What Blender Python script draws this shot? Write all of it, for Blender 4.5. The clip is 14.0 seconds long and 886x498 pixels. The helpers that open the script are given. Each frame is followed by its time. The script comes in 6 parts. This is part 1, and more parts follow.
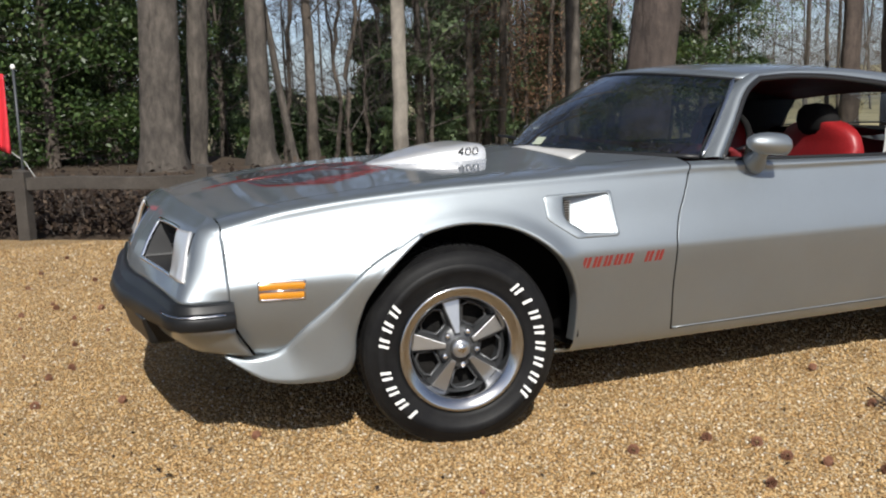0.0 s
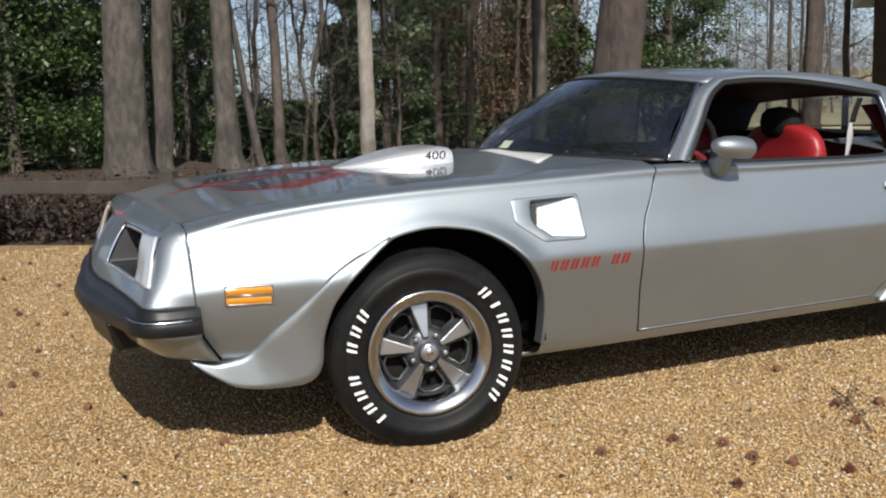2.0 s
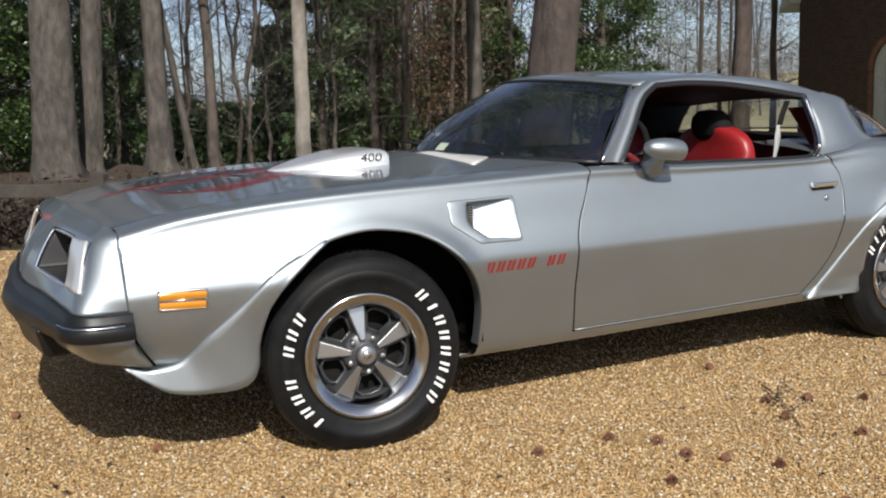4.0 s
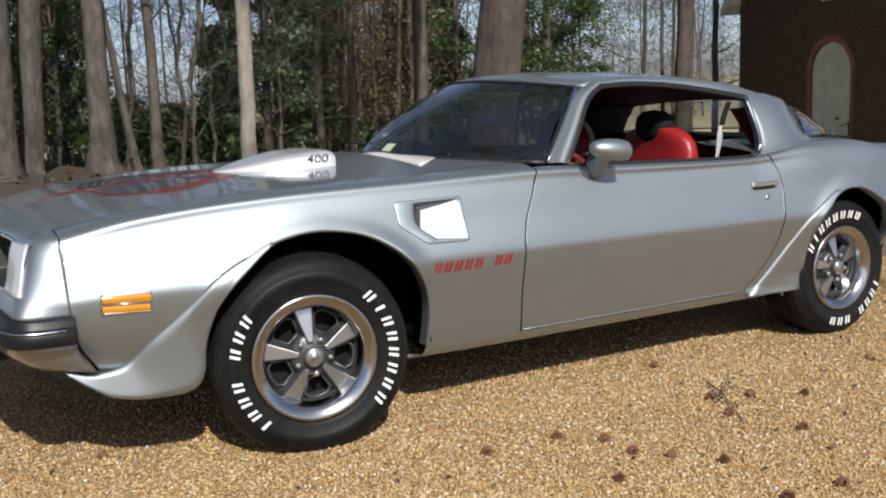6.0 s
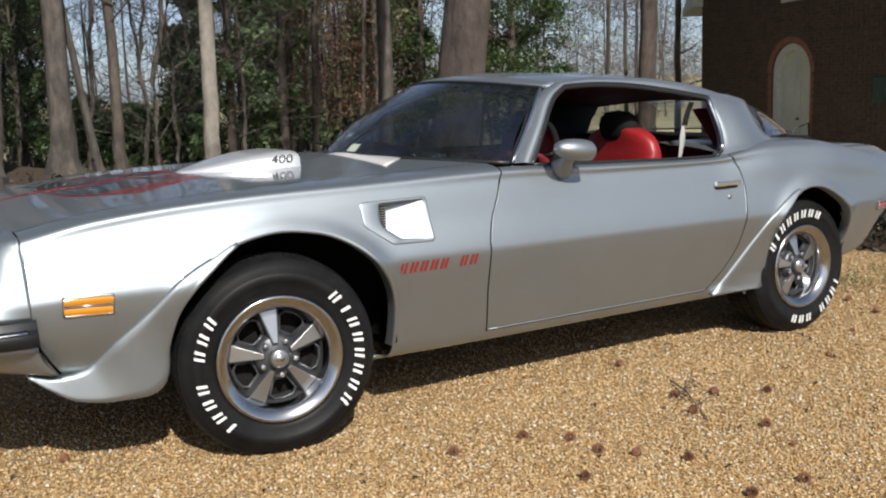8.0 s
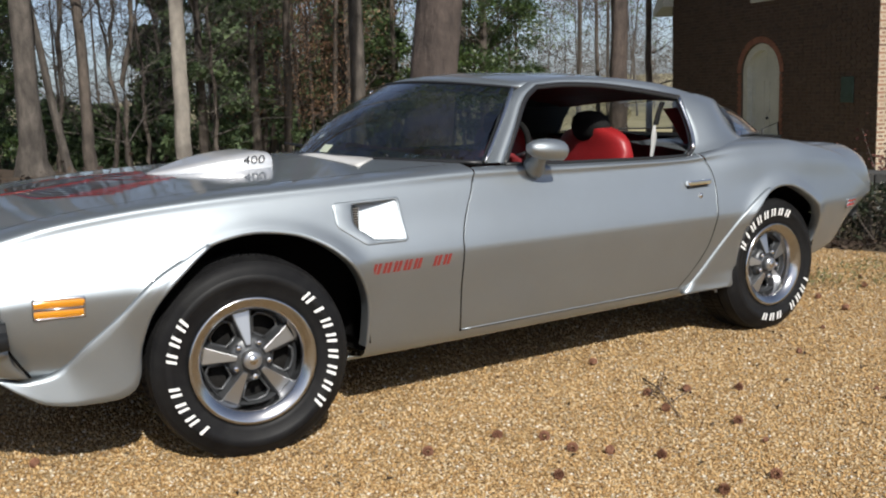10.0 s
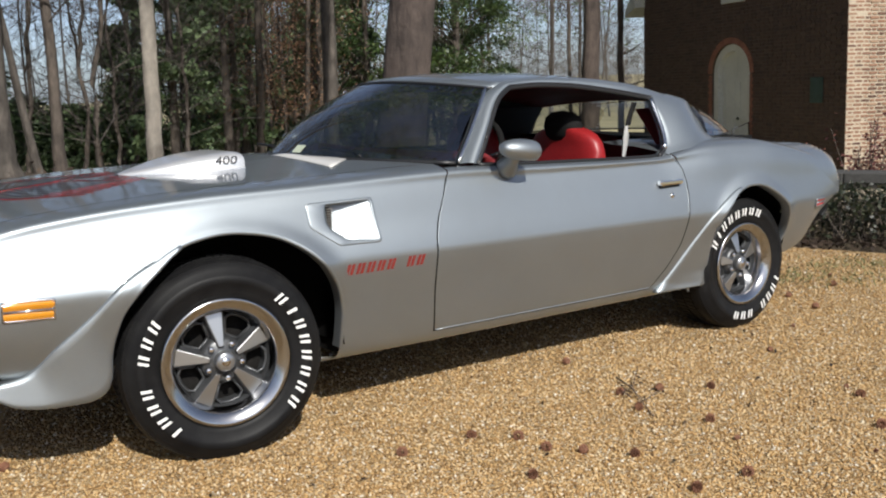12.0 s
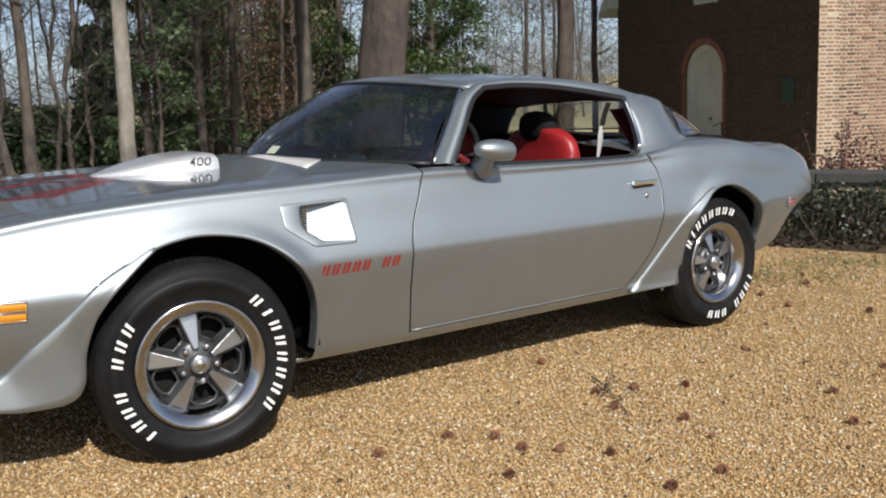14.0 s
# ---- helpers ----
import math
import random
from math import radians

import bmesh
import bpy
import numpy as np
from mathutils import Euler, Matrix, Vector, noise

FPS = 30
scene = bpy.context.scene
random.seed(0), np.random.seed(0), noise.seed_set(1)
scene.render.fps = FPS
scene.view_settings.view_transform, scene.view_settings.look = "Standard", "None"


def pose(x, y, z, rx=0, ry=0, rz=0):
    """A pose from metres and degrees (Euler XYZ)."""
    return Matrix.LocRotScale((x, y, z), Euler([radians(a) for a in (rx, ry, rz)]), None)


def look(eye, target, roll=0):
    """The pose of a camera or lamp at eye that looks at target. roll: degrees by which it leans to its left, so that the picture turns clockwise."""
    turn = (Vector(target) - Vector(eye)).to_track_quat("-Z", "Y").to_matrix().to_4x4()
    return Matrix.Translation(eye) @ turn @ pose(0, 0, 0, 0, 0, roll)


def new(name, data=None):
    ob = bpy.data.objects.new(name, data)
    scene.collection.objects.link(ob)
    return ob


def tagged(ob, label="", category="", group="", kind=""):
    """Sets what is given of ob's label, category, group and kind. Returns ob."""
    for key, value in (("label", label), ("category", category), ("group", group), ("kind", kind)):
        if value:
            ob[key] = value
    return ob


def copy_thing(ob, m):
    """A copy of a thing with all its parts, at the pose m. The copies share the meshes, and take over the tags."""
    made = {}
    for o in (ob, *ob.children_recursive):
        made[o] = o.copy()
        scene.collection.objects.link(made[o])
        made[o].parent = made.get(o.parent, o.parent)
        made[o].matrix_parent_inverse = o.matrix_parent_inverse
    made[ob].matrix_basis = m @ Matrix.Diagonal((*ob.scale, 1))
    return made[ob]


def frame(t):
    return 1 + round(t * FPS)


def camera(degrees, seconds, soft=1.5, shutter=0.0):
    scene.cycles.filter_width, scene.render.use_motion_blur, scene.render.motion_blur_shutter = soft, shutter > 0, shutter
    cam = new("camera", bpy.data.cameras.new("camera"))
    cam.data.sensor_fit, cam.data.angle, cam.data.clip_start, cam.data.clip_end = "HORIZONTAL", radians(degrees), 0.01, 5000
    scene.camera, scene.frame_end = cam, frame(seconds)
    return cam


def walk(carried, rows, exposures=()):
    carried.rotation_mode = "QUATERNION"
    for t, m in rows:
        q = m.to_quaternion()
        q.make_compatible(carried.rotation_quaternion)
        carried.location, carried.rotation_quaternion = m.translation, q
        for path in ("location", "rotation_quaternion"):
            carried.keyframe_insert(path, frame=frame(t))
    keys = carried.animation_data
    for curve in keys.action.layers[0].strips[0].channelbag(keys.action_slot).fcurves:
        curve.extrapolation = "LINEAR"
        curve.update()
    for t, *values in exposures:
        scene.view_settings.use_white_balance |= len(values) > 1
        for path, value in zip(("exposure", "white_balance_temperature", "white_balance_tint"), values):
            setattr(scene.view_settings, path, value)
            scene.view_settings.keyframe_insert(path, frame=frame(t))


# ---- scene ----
cam = camera(46.42, 14.0, soft=2.1)
EYE = (-1.380, -4.129, 1.247)
PATH = [
    (0, EYE, (0.4382, 0.4621, 0.4641), -2.16),
    (0.5, EYE, (0.4540, 0.4566, 0.4685), -2.10),
    (1, EYE, (0.4776, 0.4473, 0.4702), -2.08),
    (1.5, EYE, (0.5196, 0.4307, 0.4743), -2.09),
    (2, EYE, (0.5834, 0.4040, 0.4764), -2.14),
    (2.5, EYE, (0.6594, 0.3704, 0.4770), -2.10),
    (3, EYE, (0.7324, 0.3367, 0.4772), -2.06),
    (5.5, EYE, (1.0302, 0.1824, 0.4726), -1.94),
    (6, EYE, (1.0836, 0.1519, 0.4712), -1.93),
    (6.5, EYE, (1.1275, 0.1261, 0.4700), -1.91),
    (7, EYE, (1.1688, 0.1013, 0.4687), -1.86),
    (7.5, EYE, (1.1983, 0.0832, 0.4682), -1.87),
    (8, EYE, (1.2265, 0.0656, 0.4672), -1.87),
    (10.5, EYE, (1.3609, -0.0216, 0.4632), -1.97),
    (11, EYE, (1.3866, -0.0390, 0.4625), -1.96),
    (11.5, EYE, (1.4143, -0.0581, 0.4617), -1.94),
    (12, EYE, (1.4413, -0.0768, 0.4612), -1.92),
    (12.5, EYE, (1.4706, -0.0975, 0.4609), -1.94),
    (13, EYE, (1.4982, -0.1172, 0.4605), -1.97),
    (13.5, EYE, (1.5292, -0.1397, 0.4599), -1.96),
    (14, EYE, (1.5375, -0.1458, 0.4600), -1.98),
]
walk(cam, [(t, look(eye, target, roll)) for t, eye, target, roll in PATH])

# world, sun and sky
SUN_WAY = Vector((-0.30, -1.2, 1.0)).normalized()
elev = math.asin(SUN_WAY.z)
sky_world = bpy.data.worlds.new("sky")
scene.world = sky_world
sky_world.use_nodes = True
wn = sky_world.node_tree
sky = wn.nodes.new("ShaderNodeTexSky")
sky.sky_type = "NISHITA"
sky.sun_disc = False
sky.sun_elevation = elev
sky.sun_rotation = math.atan2(SUN_WAY.x, SUN_WAY.y)
sky.altitude = 0
sky.air_density, sky.dust_density, sky.ozone_density = 0.6, 1.0, 3.0
pale = wn.nodes.new("ShaderNodeHueSaturation")
pale.inputs["Saturation"].default_value = 0.74
wn.links.new(sky.outputs[0], pale.inputs["Color"])
wn.links.new(pale.outputs[0], wn.nodes["Background"].inputs[0])
wn.nodes["Background"].inputs[1].default_value = 0.103
sun = new("sun", bpy.data.lights.new("sun", "SUN"))
sun.data.energy, sun.data.angle, sun.data.color = 5.0, radians(0.5), (1.0, 0.965, 0.90)
sun.matrix_world = look(SUN_WAY * 60, (0, 0, 0))
scene.view_settings.exposure = 0.27

# ---- materials ----
def material(name, colour, rough=0.6, metal=0.0, **more):
    m = bpy.data.materials.new(name)
    m.use_nodes = True
    b = m.node_tree.nodes["Principled BSDF"]
    b.inputs["Base Color"].default_value = (*colour, 1)
    b.inputs["Roughness"].default_value = rough
    b.inputs["Metallic"].default_value = metal
    for key, value in more.items():
        b.inputs[key.replace("_", " ")].default_value = value
    return m


def node(m, kind, **values):
    n = m.node_tree.nodes.new("ShaderNode" + kind)
    for key, value in values.items():
        n.inputs[key].default_value = value
    return n


def link(m, a, b):
    m.node_tree.links.new(a, b)


def principled(m):
    return m.node_tree.nodes["Principled BSDF"]


def noise_ramp(m, scale, stops, detail=6.0, coords="Object", stretch=(1, 1, 1), kind="Noise", rough=0.6):
    """A colour ramp over a noise in metres; returns the ramp and the noise."""
    co = node(m, "TexCoord")
    mp = node(m, "Mapping")
    mp.inputs["Scale"].default_value = stretch
    link(m, co.outputs[coords], mp.inputs["Vector"])
    if kind == "Noise":
        tx = node(m, "TexNoise", Scale=scale, Detail=detail, Roughness=rough)
    else:
        tx = node(m, "TexVoronoi", Scale=scale)
    link(m, mp.outputs[0], tx.inputs["Vector"])
    rp = node(m, "ValToRGB")
    ramp = rp.color_ramp
    while len(ramp.elements) < len(stops):
        ramp.elements.new(0.5)
    for e, (at, c) in zip(ramp.elements, stops):
        e.position, e.color = at, (*c, 1)
    link(m, tx.outputs[0], rp.inputs[0])
    return rp, tx


def mix(m, a, b, fac, mode="MIX"):
    """Mixes two colour outputs; fac is a number or an output."""
    n = node(m, "Mix")
    n.data_type, n.blend_type = "RGBA", mode
    for src, at in ((a, n.inputs[6]), (b, n.inputs[7])):
        if isinstance(src, tuple):
            at.default_value = (*src, 1)
        else:
            link(m, src, at)
    if isinstance(fac, (int, float)):
        n.inputs[0].default_value = fac
    else:
        link(m, fac, n.inputs[0])
    return n.outputs[2]


def bump(m, height, strength=0.3, distance=0.01):
    n = node(m, "Bump", Strength=strength, Distance=distance)
    link(m, height, n.inputs["Height"])
    link(m, n.outputs[0], principled(m).inputs["Normal"])


def base(m, out):
    link(m, out, principled(m).inputs["Base Color"])


def grained(name, stops, scale, rough=0.8, fine=60, bumpiness=0.4, distance=0.01, stretch=(1, 1, 1), metal=0.0):
    """A mottled material: broad stains times fine grain, with relief."""
    m = material(name, stops[0][1], rough, metal)
    broad, _ = noise_ramp(m, scale, stops, 8, stretch=stretch)
    grain, tx = noise_ramp(m, fine, [(0.3, (0.72, 0.72, 0.72)), (0.7, (1.15, 1.15, 1.15))], 4, stretch=stretch)
    base(m, mix(m, broad.outputs[0], grain.outputs[0], 1.0, "MULTIPLY"))
    bump(m, tx.outputs[0], bumpiness, distance)
    return m


def silver(name, colour=(0.326, 0.360, 0.386), rough=0.53, metal=0.94):
    m = material(name, colour, rough, metal, Coat_Weight=0.8, Coat_Roughness=0.05)
    flake, tx = noise_ramp(m, 900, [(0.3, tuple(c * 0.9 for c in colour)), (0.7, tuple(min(1, c * 1.08) for c in colour))], 2)
    dust, _ = noise_ramp(m, 3.0, [(0.35, (1, 1, 1)), (0.75, (0.93, 0.92, 0.90))], 8)
    base(m, mix(m, flake.outputs[0], dust.outputs[0], 1.0, "MULTIPLY"))
    bump(m, tx.outputs[0], 0.04, 0.0004)
    return m


PAINT = silver("silver_paint")
PAINT_GREY = silver("grey_hood_paint", (0.22, 0.22, 0.225), 0.28)
CHROME = material("chrome", (0.86, 0.86, 0.87), 0.07, 1.0)
DULL_CHROME = material("brushed_steel", (0.62, 0.62, 0.63), 0.2, 1.0)
BLACK_RUBBER = grained("bumper_rubber", [(0.3, (0.0072, 0.0078, 0.0084)), (0.7, (0.0132, 0.0138, 0.0150))], 6, 0.42, 250, 0.15, 0.001)
BLACK_TRIM = material("black_trim", (0.012, 0.012, 0.013), 0.45)
# near-black without sheen: paints the shade into gaps, wheel wells and openings
DARK = material("recess_shade", (0.006, 0.006, 0.006), 0.9, Specular_IOR_Level=0.0)
UNDER = grained("undercoat", [(0.3, (0.010, 0.010, 0.010)), (0.7, (0.02, 0.019, 0.018))], 9, 0.95, 120, 0.3, 0.004)
principled(UNDER).inputs["Specular IOR Level"].default_value = 0.0
principled(BLACK_RUBBER).inputs["Specular IOR Level"].default_value = 0.28
TYRE = grained("tyre_rubber", [(0.3, (0.0068, 0.0068, 0.0076)), (0.7, (0.0145, 0.0145, 0.0145))], 14, 0.5, 300, 0.2, 0.001)
principled(TYRE).inputs["Specular IOR Level"].default_value = 0.13
WHITE_RUBBER = grained("white_raised_rubber", [(0.3, (0.702, 0.702, 0.684)), (0.7, (0.774, 0.774, 0.765))], 20, 0.6, 300, 0.1, 0.0005)
WHEEL_GREY = material("wheel_charcoal", (0.075, 0.078, 0.082), 0.4, 0.6)
WHEEL_SILVER = material("wheel_silver", (0.42, 0.43, 0.44), 0.28, 0.9)
ALLOY_RING = material("polished_trim_ring", (0.46, 0.46, 0.465), 0.17, 1.0)
DECAL_RED = material("red_decal", (0.2160, 0.0200, 0.0176), 0.35, 0.0, Coat_Weight=0.6)
DECAL_MAROON = material("maroon_decal", (0.26, 0.016, 0.015), 0.35, 0.0, Coat_Weight=0.6)
DECAL_BLACK = material("black_decal", (0.02, 0.02, 0.022), 0.3, 0.0, Coat_Weight=0.6)
PALE_REFLECTION = material("pale_reflection", (0.55, 0.54, 0.52), 0.35)
# paler copy of the silver: puts the sun on scoop and bezel into the colour
SUNLIT_SILVER = silver("sunlit_silver", (0.74, 0.74, 0.75), 0.34, 0.55)
AMBER = material("amber_lens", (0.75, 0.30, 0.02), 0.12, 0.0, Transmission_Weight=0.25, Coat_Weight=1.0)
RED_LENS = material("red_lens", (0.42, 0.02, 0.02), 0.15, 0.0, Coat_Weight=1.0)
RED_VINYL = grained("red_vinyl", [(0.3, (0.23, 0.010, 0.013)), (0.7, (0.29, 0.016, 0.018))], 5, 0.42, 160, 0.15, 0.002)
DARK_RED = grained("dark_red_vinyl", [(0.3, (0.12, 0.009, 0.011)), (0.7, (0.17, 0.013, 0.015))], 5, 0.6, 160, 0.15, 0.002)
BLACK_VINYL = grained("black_vinyl", [(0.3, (0.010, 0.010, 0.011)), (0.7, (0.02, 0.02, 0.021))], 5, 0.5, 160, 0.15, 0.002)
PAPER = material("paper", (0.40, 0.44, 0.34), 0.7)
BLACK_MATT = grained("black_matt_vinyl", [(0.3, (0.008, 0.008, 0.008)), (0.7, (0.014, 0.014, 0.014))], 8, 0.9, 160, 0.15, 0.002)
principled(BLACK_MATT).inputs["Specular IOR Level"].default_value = 0.1
BELT_GREY = material("belt_webbing", (0.33, 0.33, 0.32), 0.8)


def glass(name, tint, clear):
    """A thin tinted pane: clear share lets light through, the surface mirrors."""
    m = bpy.data.materials.new(name)
    m.use_nodes = True
    nt = m.node_tree
    nt.nodes.clear()
    out, tr, gl, mx, fr = (nt.nodes.new("ShaderNode" + k) for k in ("OutputMaterial", "BsdfTransparent", "BsdfGlossy", "MixShader", "LayerWeight"))
    tr.inputs[0].default_value = (*[c * clear for c in tint], 1)
    gl.inputs["Roughness"].default_value = 0.01
    gl.inputs["Color"].default_value = (0.95, 0.97, 1, 1)
    fr.inputs["Blend"].default_value = 0.5
    power, gain = nt.nodes.new("ShaderNodeMath"), nt.nodes.new("ShaderNodeMath")
    power.operation, gain.operation = "POWER", "MULTIPLY_ADD"
    power.inputs[1].default_value = 5.0
    gain.inputs[1].default_value, gain.inputs[2].default_value = 0.78, 0.22
    nt.links.new(fr.outputs["Facing"], power.inputs[0])
    nt.links.new(power.outputs[0], gain.inputs[0])
    nt.links.new(gain.outputs[0], mx.inputs[0])
    nt.links.new(tr.outputs[0], mx.inputs[1])
    nt.links.new(gl.outputs[0], mx.inputs[2])
    nt.links.new(mx.outputs[0], out.inputs[0])
    return m


WINDSCREEN = glass("tinted_windscreen_glass", (0.76, 0.84, 0.82), 0.25)
REAR_GLASS = glass("clear_rear_glass", (0.88, 0.90, 0.87), 0.92)
SIDE_GLASS = glass("side_glass", (0.86, 0.92, 0.90), 0.85)

# ---- mesh helpers ----
def mesh_from(name, verts, faces, mat=None, smooth=True):
    me = bpy.data.meshes.new(name)
    me.from_pydata([tuple(map(float, v)) for v in verts], [], faces)
    if mat:
        me.materials.append(mat)
    if smooth:
        me.shade_smooth()
    me.update()
    return me


def thing(name, label, category, group="", kind="", at=None):
    ob = tagged(new(name), label, category, group, kind)
    if at is not None:
        ob.matrix_world = at
    return ob


def child(name, me, parent, label=""):
    ob = new(name, me)
    ob.parent = parent
    return tagged(ob, label) if label else ob


def part(name, bm, mat, parent, label="", smooth=False):
    """Links a bmesh as one mesh object under a thing or a part."""
    bmesh.ops.recalc_face_normals(bm, faces=bm.faces)
    me = bpy.data.meshes.new(name)
    bm.to_mesh(me)
    bm.free()
    me.materials.append(mat)
    if smooth:
        me.shade_smooth()
    return child(name, me, parent, label)


def thicken(ob, t, offset=-1):
    s = ob.modifiers.new("thickness", "SOLIDIFY")
    s.thickness, s.offset = t, offset
    return ob


def soften(ob, w, seg=2, limit=35):
    b = ob.modifiers.new("bevel", "BEVEL")
    b.width, b.segments, b.limit_method, b.angle_limit = w, seg, "ANGLE", radians(limit)
    return ob


def sheet(name, P, mat, parent, label="", closed=False, flip=False, smooth=True):
    """A grid of points, rows by columns, as a smooth sheet."""
    P = np.asarray(P, float)
    nu, nv = P.shape[:2]
    faces = []
    for i in range(nu - 1 + (1 if closed else 0)):
        for j in range(nv - 1):
            a, b = i * nv + j, ((i + 1) % nu) * nv + j
            f = (a, a + 1, b + 1, b)
            faces.append(f[::-1] if flip else f)
    return child(name, mesh_from(name, P.reshape(-1, 3), faces, mat, smooth), parent, label)


def box_bm(bm, x0, x1, y0, y1, z0, z1):
    v = [bm.verts.new(p) for p in ((x0, y0, z0), (x1, y0, z0), (x1, y1, z0), (x0, y1, z0), (x0, y0, z1), (x1, y0, z1), (x1, y1, z1), (x0, y1, z1))]
    for f in ((3, 2, 1, 0), (4, 5, 6, 7), (0, 1, 5, 4), (1, 2, 6, 5), (2, 3, 7, 6), (3, 0, 4, 7)):
        bm.faces.new([v[i] for i in f])
    return v


def box(name, x0, x1, y0, y1, z0, z1, mat, parent, label="", bevel=0.0):
    bm = bmesh.new()
    box_bm(bm, x0, x1, y0, y1, z0, z1)
    ob = part(name, bm, mat, parent, label)
    return soften(ob, bevel) if bevel else ob


def tube(name, pts, radii, mat, parent, label="", sides=8, closed_ends=True):
    """A tapered round bar through points."""
    verts, faces = tube_data(pts, radii, sides, closed_ends)
    return child(name, mesh_from(name, verts, faces, mat), parent, label)


def tube_data(pts, radii, sides=8, ends=True):
    pts = [Vector(p) for p in pts]
    verts, faces = [], []
    n = len(pts)
    side = None
    for i, p in enumerate(pts):
        way = (pts[min(i + 1, n - 1)] - pts[max(i - 1, 0)]).normalized()
        ref = side if side is not None else (Vector((0, 0, 1)) if abs(way.z) < 0.9 else Vector((1, 0, 0)))
        a = (ref - way * ref.dot(way)).normalized()
        side = a
        b = way.cross(a)
        r = radii[i] if hasattr(radii, "__len__") else radii
        for k in range(sides):
            t = 2 * math.pi * k / sides
            verts.append(p + a * (r * math.cos(t)) + b * (r * math.sin(t)))
    for i in range(n - 1):
        for k in range(sides):
            k2 = (k + 1) % sides
            faces.append((i * sides + k, i * sides + k2, (i + 1) * sides + k2, (i + 1) * sides + k))
    if ends:
        faces.append(tuple(range(sides))[::-1])
        faces.append(tuple((n - 1) * sides + k for k in range(sides)))
    return verts, faces


def lathe(name, profile, mat, parent, label="", n=64, smooth=True):
    """Turns (radius, depth) pairs round the local y axis."""
    P = [[(r * math.cos(2 * math.pi * k / n), d, r * math.sin(2 * math.pi * k / n)) for r, d in profile] for k in range(n)]
    return sheet(name, P, mat, parent, label, closed=True, smooth=smooth)


def curve(xs, ys):
    """A smooth monotone curve through points, as a function."""
    xs, ys = np.asarray(xs, float), np.asarray(ys, float)
    h, d = np.diff(xs), np.diff(ys) / np.diff(xs)
    m = np.zeros(len(xs))
    m[0], m[-1] = d[0], d[-1]
    for i in range(1, len(xs) - 1):
        if d[i - 1] * d[i] > 0:
            w1, w2 = 2 * h[i] + h[i - 1], h[i] + 2 * h[i - 1]
            m[i] = (w1 + w2) / (w1 / d[i - 1] + w2 / d[i])

    def f(x):
        x = np.clip(x, xs[0], xs[-1])
        i = np.clip(np.searchsorted(xs, x) - 1, 0, len(h) - 1)
        t = (x - xs[i]) / h[i]
        return ((1 + 2 * t) * (1 - t) ** 2 * ys[i] + t * (1 - t) ** 2 * h[i] * m[i] + t * t * (3 - 2 * t) * ys[i + 1] + t * t * (t - 1) * h[i] * m[i + 1])
    return f


def path3(pts, n):
    """n points along a smooth line through the given points."""
    pts = np.asarray(pts, float)
    s = np.r_[0, np.cumsum(np.linalg.norm(np.diff(pts, axis=0), axis=1))]
    t = np.linspace(0, s[-1], n)
    return np.stack([curve(s, pts[:, k])(t) for k in range(pts.shape[1])], 1)

# ---- ground ----
def smooth(a, b, x):
    t = np.clip((x - a) / (b - a), 0, 1)
    return t * t * (3 - 2 * t)


def terrain(x, y):
    """Height of the ground: level round the car, lower by the church, a rise far off."""
    r = np.hypot(x, y)
    low = -0.75 * smooth(6.6, 11, x * 0.96 + y * 0.27)
    q = np.hypot(x + 1.38, y + 4.129)
    bearing = np.degrees(np.arctan2(x + 1.38, y + 4.129))
    fall = -np.minimum(0.036 * np.maximum(0, q - 23), 3.6) * smooth(-70, -30, bearing) * (1 - smooth(33, 39, bearing))
    far = np.minimum(0.014 * np.maximum(0, r - 38) * smooth(38, 60, r), 3.0) * smooth(33, 39, bearing)
    return low + far + fall


GROUND = material("woodland_floor_and_grass", (0.2, 0.15, 0.08), 0.95)
lit, lt = noise_ramp(GROUND, 2.0, [(0.25, (0.0186, 0.0112, 0.0060)), (0.5, (0.0446, 0.0279, 0.0149)), (0.8, (0.0781, 0.0521, 0.0298))], 10)
gra, _ = noise_ramp(GROUND, 0.7, [(0.3, (0.17, 0.15, 0.07)), (0.55, (0.31, 0.27, 0.15)), (0.8, (0.38, 0.34, 0.21))], 8)
co = node(GROUND, "TexCoord")
sp = node(GROUND, "SeparateXYZ")
link(GROUND, co.outputs["Object"], sp.inputs[0])
mr = node(GROUND, "MapRange")
mr.inputs["From Min"].default_value, mr.inputs["From Max"].default_value = 5.0, 9.0
link(GROUND, sp.outputs[0], mr.inputs["Value"])
base(GROUND, mix(GROUND, lit.outputs[0], gra.outputs[0], mr.outputs[0]))
bump(GROUND, lt.outputs[0], 0.8, 0.05)

rs = np.concatenate([np.linspace(0, 30, 46), np.geomspace(31, 900, 34)])
az = np.linspace(0, 2 * math.pi, 97)[:-1]
verts, faces = [(0, 0, -0.03)], []
for r in rs[1:]:
    for a in az:
        x, y = r * math.sin(a), r * math.cos(a)
        verts.append((x, y, float(terrain(x, y)) - 0.03))
na = len(az)
for k in range(na):
    faces.append((0, 1 + (k + 1) % na, 1 + k))
for i in range(len(rs) - 2):
    for k in range(na):
        a, b = 1 + i * na + k, 1 + i * na + (k + 1) % na
        faces.append((a, b, b + na, a + na))
ground = tagged(new("ground", mesh_from("ground", verts, faces, GROUND)), "leaf-littered woodland floor running into dry grass", "ground", kind="structure")

